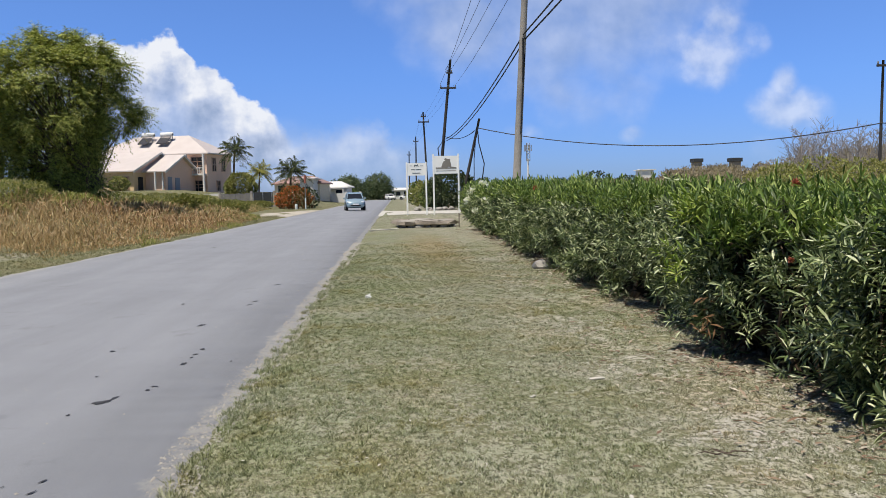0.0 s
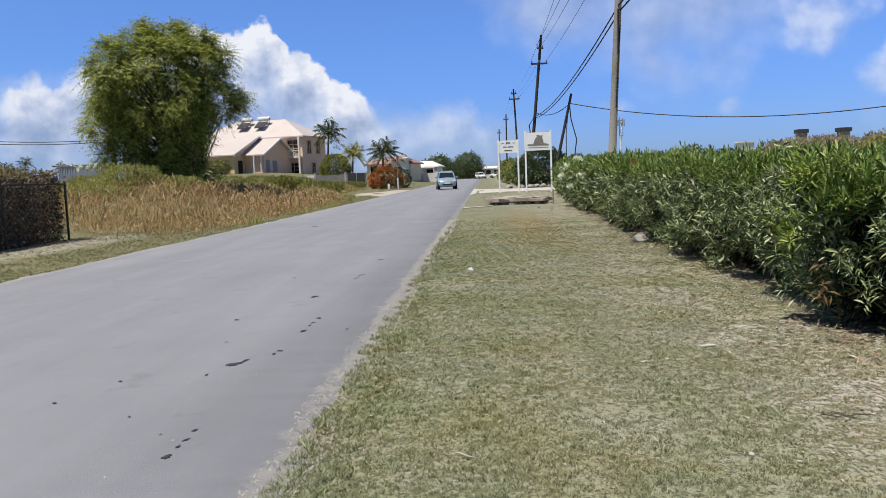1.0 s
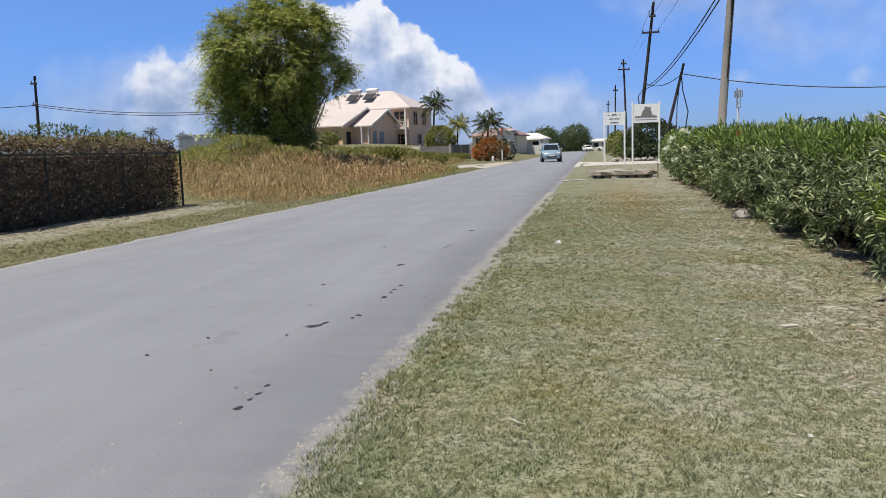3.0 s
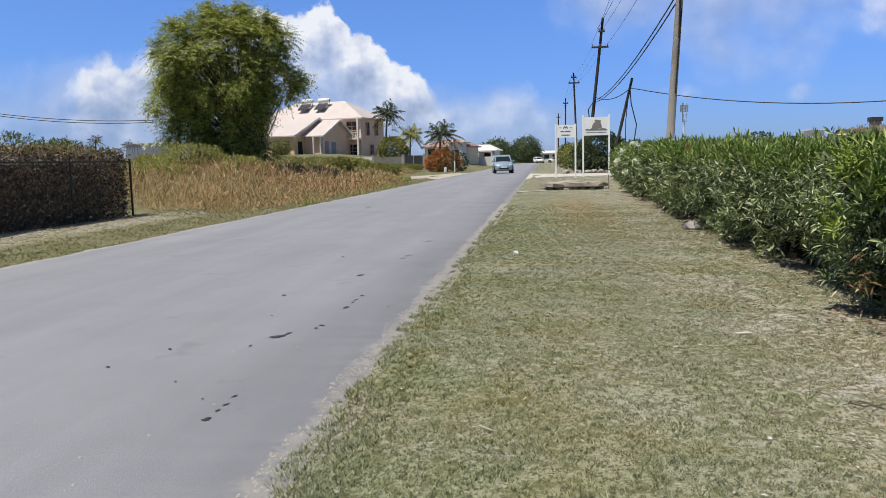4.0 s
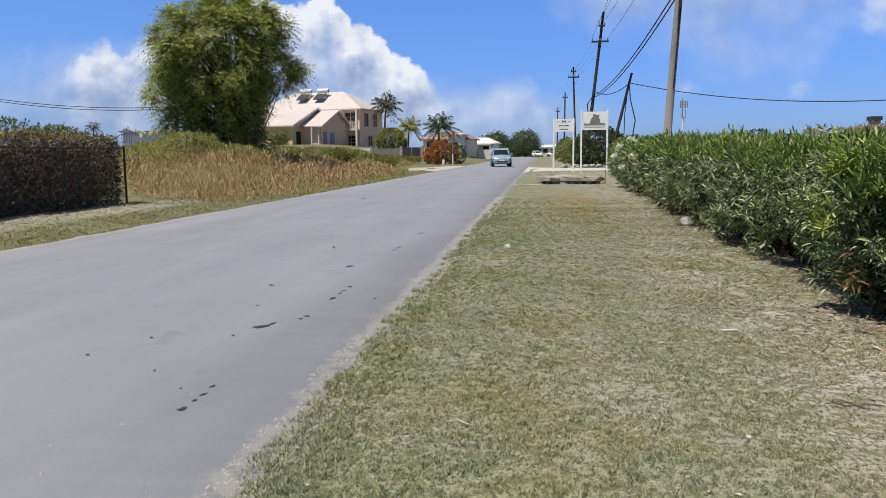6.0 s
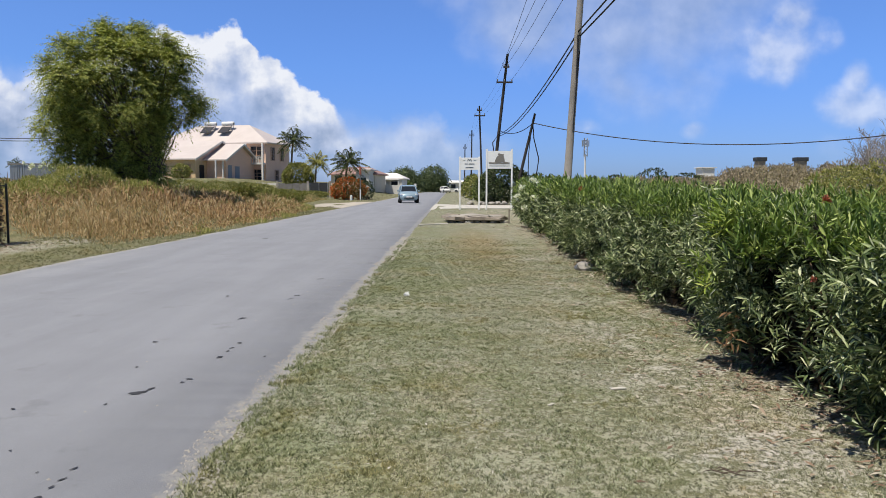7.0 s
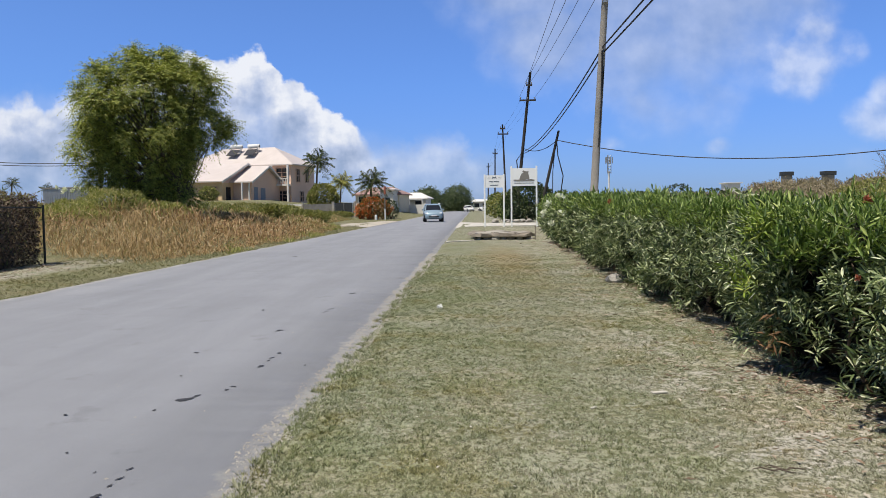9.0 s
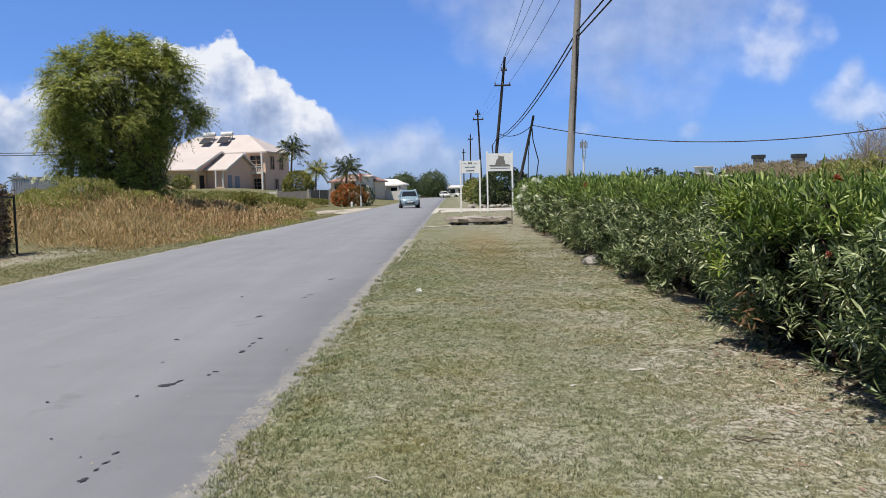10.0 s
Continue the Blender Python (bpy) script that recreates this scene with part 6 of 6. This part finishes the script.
for x, y, w, h in ((-22.5, 30.0, 4.6, 2.3), (-20.2, 30.5, 3.2, 1.9), (-26.5, 30.5, 6.0, 2.2)):
    bush(x, y, w, h, BUSH_LEAF, "rounded green bush behind the fenced hedge", 1100, 0.16, group="bushes behind the fenced hedge", leaf=(0.14, 0.24))
for i in range(9):
    flower(rng.uniform(-24.2, -22.2), 45 + rng.normal(0, 0.4), land(-23, 45) + rng.uniform(1.35, 1.75), 0.17, WHITE_FLOWER, "white flower cluster on the weeds beyond the field", 24, group="white flowers beyond the field")
for x, y, h in ((-91, 140, 3.9), (-84.8, 140, 4.2), (-78.3, 140, 3.0)):
    palm(x, y, h, 1.8, PALM_LEAF, "small far-off palm on the skyline", 12, 0.3, 0.15)


# ---- road marks and litter ----
def blot(x, y, w, h, a):
    bm = bmesh.new()
    n = 18
    c, sn = math.cos(radians(a)), math.sin(radians(a))
    z = 0.012 + 0.05 * (1 - (2 * (x - ROAD_L) / (ROAD_R - ROAD_L) - 1) ** 2) * 0.5 + 0.004
    ring = []
    p1, p2 = rng.uniform(0, 6.28, 2)
    for i in range(n):
        t = 2 * math.pi * i / n
        k = 1 + 0.28 * math.sin(2 * t + p1) + 0.2 * math.sin(3 * t + p2) + rng.normal(0, 0.16)
        u, v = 0.36 * w * math.cos(t) * k, 0.36 * h * math.sin(t) * k
        ring.append(bm.verts.new((x + c * u - sn * v, y + sn * u + c * v, z)))
    bm.faces.new(ring)
    tagged(part("tar_patch", bm, TAR), "small black tar patch on the asphalt", "tar patch", "tar patches on the road", "structure")


for x, y, w, h, a in ((-2.0, 5.36, 0.11, 0.13, -35), (-1.95, 5.47, 0.04, 0.11, -25), (-2.09, 5.08, 0.03, 0.04, 0), (-1.785, 5.76, 0.06, 0.05, -20), (-1.80, 5.66, 0.05, 0.04, -20), (-1.777, 6.49, 0.06, 0.10, -30), (-1.777, 6.72, 0.03, 0.06, -30), (-1.777, 6.85, 0.03, 0.08, -30),
                      (-1.769, 7.07, 0.05, 0.07, -30), (-2.088, 8.34, 0.08, 0.15, -40), (-1.859, 11.9, 0.07, 0.14, -30), (-1.881, 9.8, 0.04, 0.12, -30), (-1.86, 10.1, 0.04, 0.14, -30), (-2.528, 7.06, 0.05, 0.07, 0), (-2.3, 6.1, 0.02, 0.04, 0),
                      (-2.715, 9.97, 0.05, 0.09, 0), (-1.739, 3.585, 0.05, 0.07, -30), (-1.738, 3.72, 0.02, 0.06, -20), (-1.735, 3.82, 0.018, 0.08, -20), (-1.748, 3.96, 0.025, 0.05, -20), (-4.81, 20.8, 0.14, 0.3, 0), (-2.609, 4.95, 0.04, 0.04, 20), (-2.78, 4.48, 0.04, 0.03, 30), (-1.42, 6.54, 0.03, 0.05, 0), (-2.2, 4.2, 0.02, 0.03, 0), (-1.9, 3.9, 0.015, 0.025, 0)):
    blot(x, y, w, h, a)


def scrap(name, x, y, w, h, a, mat, label, category):
    bm = bmesh.new()
    box(bm, (-w / 2, -h / 2, 0.0), (w / 2, h / 2, 0.012), bev=0.004)
    for q in bm.verts:
        q.co.z = 0.5 * q.co.z + 0.03 * w * (q.co.x / w) ** 2 * 4 + 0.002 * rng.normal()
    o = part(name, bm, mat)
    o.matrix_world = pose(x, y, land(x, y) + 0.004, 0, 0, a)
    return tagged(o, label, category)


bm = bmesh.new()
bmesh.ops.create_icosphere(bm, subdivisions=2, radius=0.036)
for q in bm.verts:
    q.co *= 1 + 0.9 * noise.noise(q.co * 45)
    q.co.z = q.co.z * 0.75 + 0.018
o = part("paper_scrap", bm, WHITE)
o.matrix_world = pose(-0.45, 10.05, land(-0.45, 10.05) + 0.004, 0, 0, 20)
tagged(o, "crumpled white paper scrap on the grass", "litter")
scrap("dry_leaf", 1.26, 5.50, 0.11, 0.035, 10, PALE_CONCRETE, "pale dry leaf lying on the grass", "leaf")
scrap("dry_leaf", 0.75, 5.1, 0.06, 0.02, 50, PALE_CONCRETE, "pale dry leaf lying on the grass", "leaf")
scrap("dry_leaf", 0.87, 3.44, 0.03, 0.018, 80, PALE_CONCRETE, "pale dry leaf lying on the grass", "leaf")
def twig(c, d, mat, parent=None):
    bm = bmesh.new()
    tube(bm, [c - d, c - d * 0.3 + Vector((0, 0.012, 0.008)), c + d * 0.4 + Vector((0, -0.010, 0.006)), c + d], [0.0015, 0.0034, 0.003, 0.001], 6)
    return part("twig", bm, mat, parent)


heap = thing("twig_heap", pose(1.485, 3.93, land(1.485, 3.93)), "small heap of dark broken twigs on the grass", "twigs")
for _ in range(6):
    twig(Vector((rng.normal(0, 0.06), rng.normal(0, 0.025), 0.016)), Vector((rng.uniform(0.35, 1.0), rng.normal(0, 0.28), 0.02)) * 0.085, BARK, heap)
tagged(twig(Vector((-0.36, 3.47, land(-0.36, 3.47) + 0.016)), Vector((0.06, -0.03, 0.002)), PALE_CONCRETE), "thin bleached twig lying on the grass", "twig")
bm = bmesh.new()
bmesh.ops.create_icosphere(bm, subdivisions=2, radius=0.17)
for q in bm.verts:
    q.co *= 1 + 0.3 * noise.noise(q.co * 7)
    q.co.z *= 0.7
o = part("stone", bm, GREY_STONE)
o.matrix_world = pose(2.36, 13.3, 0.06)
tagged(o, "pale limestone lump at the foot of the hedge", "stone")


# ---- flowers and single shoots on the hedge ----
for x, y, z, r in ((2.5, 5.22, 1.34, 0.032), (2.15, 4.60, 0.90, 0.022), (2.5, 14.6, 1.38, 0.06)):
    flower(x, y, z, r, RED_FLOWER, "small red oleander flower cluster on the hedge")
for i in range(24):
    y = 22 + 22 * rng.random() ** 0.8
    x, z = (hedge_front(y) - rng.uniform(0.30, 0.42), rng.uniform(0.7, 1.4)) if i % 3 else (hedge_front(y) + rng.uniform(0.0, 1.0), hedge_top(y) + 0.12)
    flower(x, y, z, 0.13, WHITE_FLOWER, "white oleander flower cluster at the hedge's end", 26)
base = np.stack([rng.normal(0, 0.035, 30), rng.normal(0, 0.035, 30), rng.uniform(-0.16, 0.10, 30)], 1)
v, f = leaves(base, rng.normal(0, 0.6, (30, 3)) + np.array([-0.3, 0, -0.5]), rng.uniform(0.05, 0.10, 30), 0.014, 0.05, 0.2)
o = from_arrays("withered_sprig", v, f, DEAD_LEAF)
o.matrix_world = pose(1.97, 5.35, 0.50)
tagged(o, "withered brown leaves low in the hedge", "dead leaves", kind="stuff")


def single_shoots():
    """Shoots on the nearest stretch of the hedge, one by one."""
    kinds = []
    for i in range(4):
        v, f = shoot_leaves(np.zeros((1, 3)), np.array([[0.0, 0.0, 1.0]]), 15, 0.088)
        kinds.append(mesh_data("leaf_shoot", v, f, OLEANDER))
    owners = [o for o in scene.objects if o.name.startswith("oleander_shrub") and 2.5 < o.matrix_world.translation.y < 8.5]
    for o in owners:
        yc = o.matrix_world.translation.y
        base, way = sprig_points(yc - 0.7, yc + 0.7, 60)
        for b, w in zip(base, way):
            q = Vector(w).to_track_quat("Z", "Y").to_matrix().to_4x4()
            s = new("leaf_shoot", kinds[rng.integers(4)])
            s.parent = o
            s.matrix_basis = Matrix.Translation(Vector(b) - o.matrix_world.translation + Vector(w) * 0.04) @ q @ Matrix.Rotation(rng.uniform(0, 6.28), 4, "Z")
    v, f = shoot_leaves(np.zeros((1, 3)), np.array([[0.0, 0.0, 1.0]]), 15, 0.085)
    yellow = mesh_data("leaf_shoot", v, f, OLEANDER_YELLOW)
    o = min(owners, key=lambda c: abs(c.matrix_world.translation.y - 6.2))
    for x, y, z, n in ((2.06, 6.05, 1.17, 14), (2.02, 6.15, 0.80, 7)):
        for _ in range(n):
            w = Vector((-rng.uniform(0.3, 0.9), rng.normal(0, 0.35), rng.uniform(0.4, 1.0))).normalized()
            s = new("leaf_shoot", yellow)
            tagged(s, "yellowing shoot")
            s.parent = o
            at = Vector((x + rng.normal(0, 0.03), y + rng.normal(0, 0.13), z + rng.normal(0, 0.07)))
            s.matrix_basis = Matrix.Translation(at - o.matrix_world.translation) @ w.to_track_quat("Z", "Y").to_matrix().to_4x4() @ Matrix.Rotation(rng.uniform(0, 6.28), 4, "Z")


bpy.context.view_layer.update()
single_shoots()


# ---- lawn blades ----
def lawn():
    def patch(n, x0, x1, y0, y1, power, per, lo, hi, width, fade, name, label):
        y = y0 + (y1 - y0) * rng.random(n) ** power
        x = rng.uniform(x0, x1, n)
        wide = np.array([wob(a, b, 1.1, 51) for a, b in zip(x, y)])
        fine = np.array([wob(a, b, 7.0, 52) for a, b in zip(x, y)])
        speck = np.array([wob(a, b * 0.6, 40.0 if b < 4.0 else 30.0 if b < 8 else 20.0, 53) for a, b in zip(x, y)])
        chance = np.clip(0.66 + 0.8 * wide + 0.6 * fine + 2.0 * speck - 0.9 * np.clip(x - 0.9, 0, 1) * np.clip(0.5 - 2.0 * wide, 0, 1), 0.03, 1) * np.clip((y1 - y) / fade, 0, 1)
        if x0 > ROAD_R - 1:
            chance *= np.clip((x - x0) / 0.10 + 0.1 + 1.2 * fine, 0, 1) * np.clip((y - y0) / 0.6 + 0.15 + fine, 0.1, 1)
        else:
            chance *= np.where((x < -8.35 + 0.6 * wide + 0.5 * fine) & (y < 18.3), 0.07, 1.0)
        keep = rng.random(n) < chance
        x, y, fine, speck = x[keep], y[keep], fine[keep], speck[keep]
        z = np.array([land(a, b) for a, b in zip(x, y)])
        z = np.where((x < ROAD_R + 0.02) & (x > ROAD_L), 0.012, z)
        m = len(x)
        base = np.repeat(np.stack([x, y, z - 0.003], 1), per, 0)
        base[:, :2] += rng.normal(0, 0.008, (m * per, 2))
        edge = np.repeat(np.clip(1.7 - np.abs(x - ROAD_R) / 0.3, 1.0, 1.7) * (1 + 0.5 * fine) * np.clip(1 + 2.0 * speck, 0.6, 2.0), per)
        h = rng.uniform(lo, hi, m * per) * edge
        v, f = blades(base, h, width * (1 + 0.13 * base[:, 1]), 1.7)
        tagged(from_arrays(name, v, f, LAWN), label, "grass", kind="stuff")

    patch(235000, ROAD_R - 0.10, 2.6, 1.9, 22, 1.9, 6, 0.005, 0.015, 0.0034, 10, "lawn_grass", "short dry mown grass tufts on the verge")
    patch(52000, ROAD_R - 0.10, 3.5, -3.0, 2.5, 0.6, 5, 0.005, 0.015, 0.0045, 0.5, "near_grass", "short dry mown grass tufts on the verge")
    patch(60000, -10.6, ROAD_L + 0.03, 8, 60, 1.6, 4, 0.008, 0.028, 0.004, 30, "verge_grass", "thin green grass on the far verge")


lawn()


def gravel():
    """Loose pale grit along the crumbled edge of the asphalt."""
    n = 7000
    y = 1.8 + 20 * rng.random(n) ** 1.6
    x = np.where(rng.random(n) < 0.985, ROAD_R + 0.05 - 0.24 * rng.random(n) ** 1.3 + 0.08 * np.array([wob(3, q, 1.3, 4) for q in y]), rng.uniform(-3.2, ROAD_R, n))
    r = (0.003 + 0.010 * rng.random(n) ** 2.5) * (0.8 + 0.04 * y)
    t = 2 * (x - ROAD_L) / (ROAD_R - ROAD_L) - 1
    z = 0.012 + 0.025 * (1 - t * t)
    c = np.stack([x, y, z], 1)
    shape = np.array([[1, 0, 0], [0, 1, 0], [-1, 0, 0], [0, -1, 0], [0, 0, 0.9]], float)
    v = (c[:, None] + shape * (r[:, None, None] * rng.uniform(0.6, 1.2, (n, 5, 1)))).reshape(-1, 3)
    f = np.array([[0, 1, 4], [1, 2, 4], [2, 3, 4], [3, 0, 4]])
    f = (np.arange(n)[:, None, None] * 5 + f).reshape(-1, 3)
    tagged(from_arrays("loose_gravel", v, f, GREY_STONE), "pale loose grit along the edge of the asphalt", "gravel", kind="stuff")


gravel()


def litter():
    """Fallen leaves: brown along the foot of the hedge, a few pale ones on the grass."""
    n = 5200
    y = 2.2 + 26 * rng.random(n) ** 1.7
    x = np.array([hedge_front(q) for q in y]) + np.where(rng.random(n) < 0.7, rng.normal(-0.02, 0.16, n), -np.abs(rng.normal(0, 0.55, n)))
    z = np.array([land(a, b) for a, b in zip(x, y)]) + rng.uniform(0.004, 0.016, n)
    way = np.stack([rng.normal(size=n), rng.normal(size=n), rng.normal(0, 0.12, n)], 1)
    ln = rng.uniform(0.03, 0.085, n) * (1 + 0.03 * y)
    v, f = leaves(np.stack([x, y, z], 1), way, ln, ln * 0.22, 0.05, 0.0, np.array([0, 0, 3.0]))
    tagged(from_arrays("leaf_litter", v, f, FALLEN_LEAF), "brown and grey fallen leaves along the foot of the hedge", "leaf litter", kind="stuff")
    n = 1500
    y, x = rng.uniform(6, 18.6, n), -8.6 - 1.7 * rng.random(n) ** 0.7
    z = np.array([land(a, b) for a, b in zip(x, y)]) + 0.012
    way = np.stack([rng.normal(size=n), rng.normal(size=n), rng.normal(0, 0.15, n)], 1)
    ln = rng.uniform(0.03, 0.09, n)
    v, f = leaves(np.stack([x, y, z], 1), way, ln, ln * 0.45, 0.08, 0.0, np.array([0, 0, 3.0]))
    tagged(from_arrays("fence_litter", v, f, FALLEN_LEAF), "dry brown and pale leaves on the bare soil by the fence", "leaf litter", kind="stuff")
    n = 700
    y = 2.4 + 14 * rng.random(n) ** 1.4
    x = np.where(rng.random(n) < 0.25, rng.uniform(-0.9, 2.2, n), rng.uniform(1.0, 2.5, n))
    z = np.array([land(a, b) for a, b in zip(x, y)]) + 0.012
    way = np.stack([rng.normal(size=n), rng.normal(size=n), rng.normal(0, 0.15, n)], 1)
    ln = rng.uniform(0.012, 0.035, n)
    v, f = leaves(np.stack([x, y, z], 1), way, ln, ln * 0.4, 0.08, 0.0, np.array([0, 0, 3.0]))
    tagged(from_arrays("grass_litter", v, f, PALE_CONCRETE), "small pale dry leaf bits scattered on the grass", "leaf litter", kind="stuff")


litter()
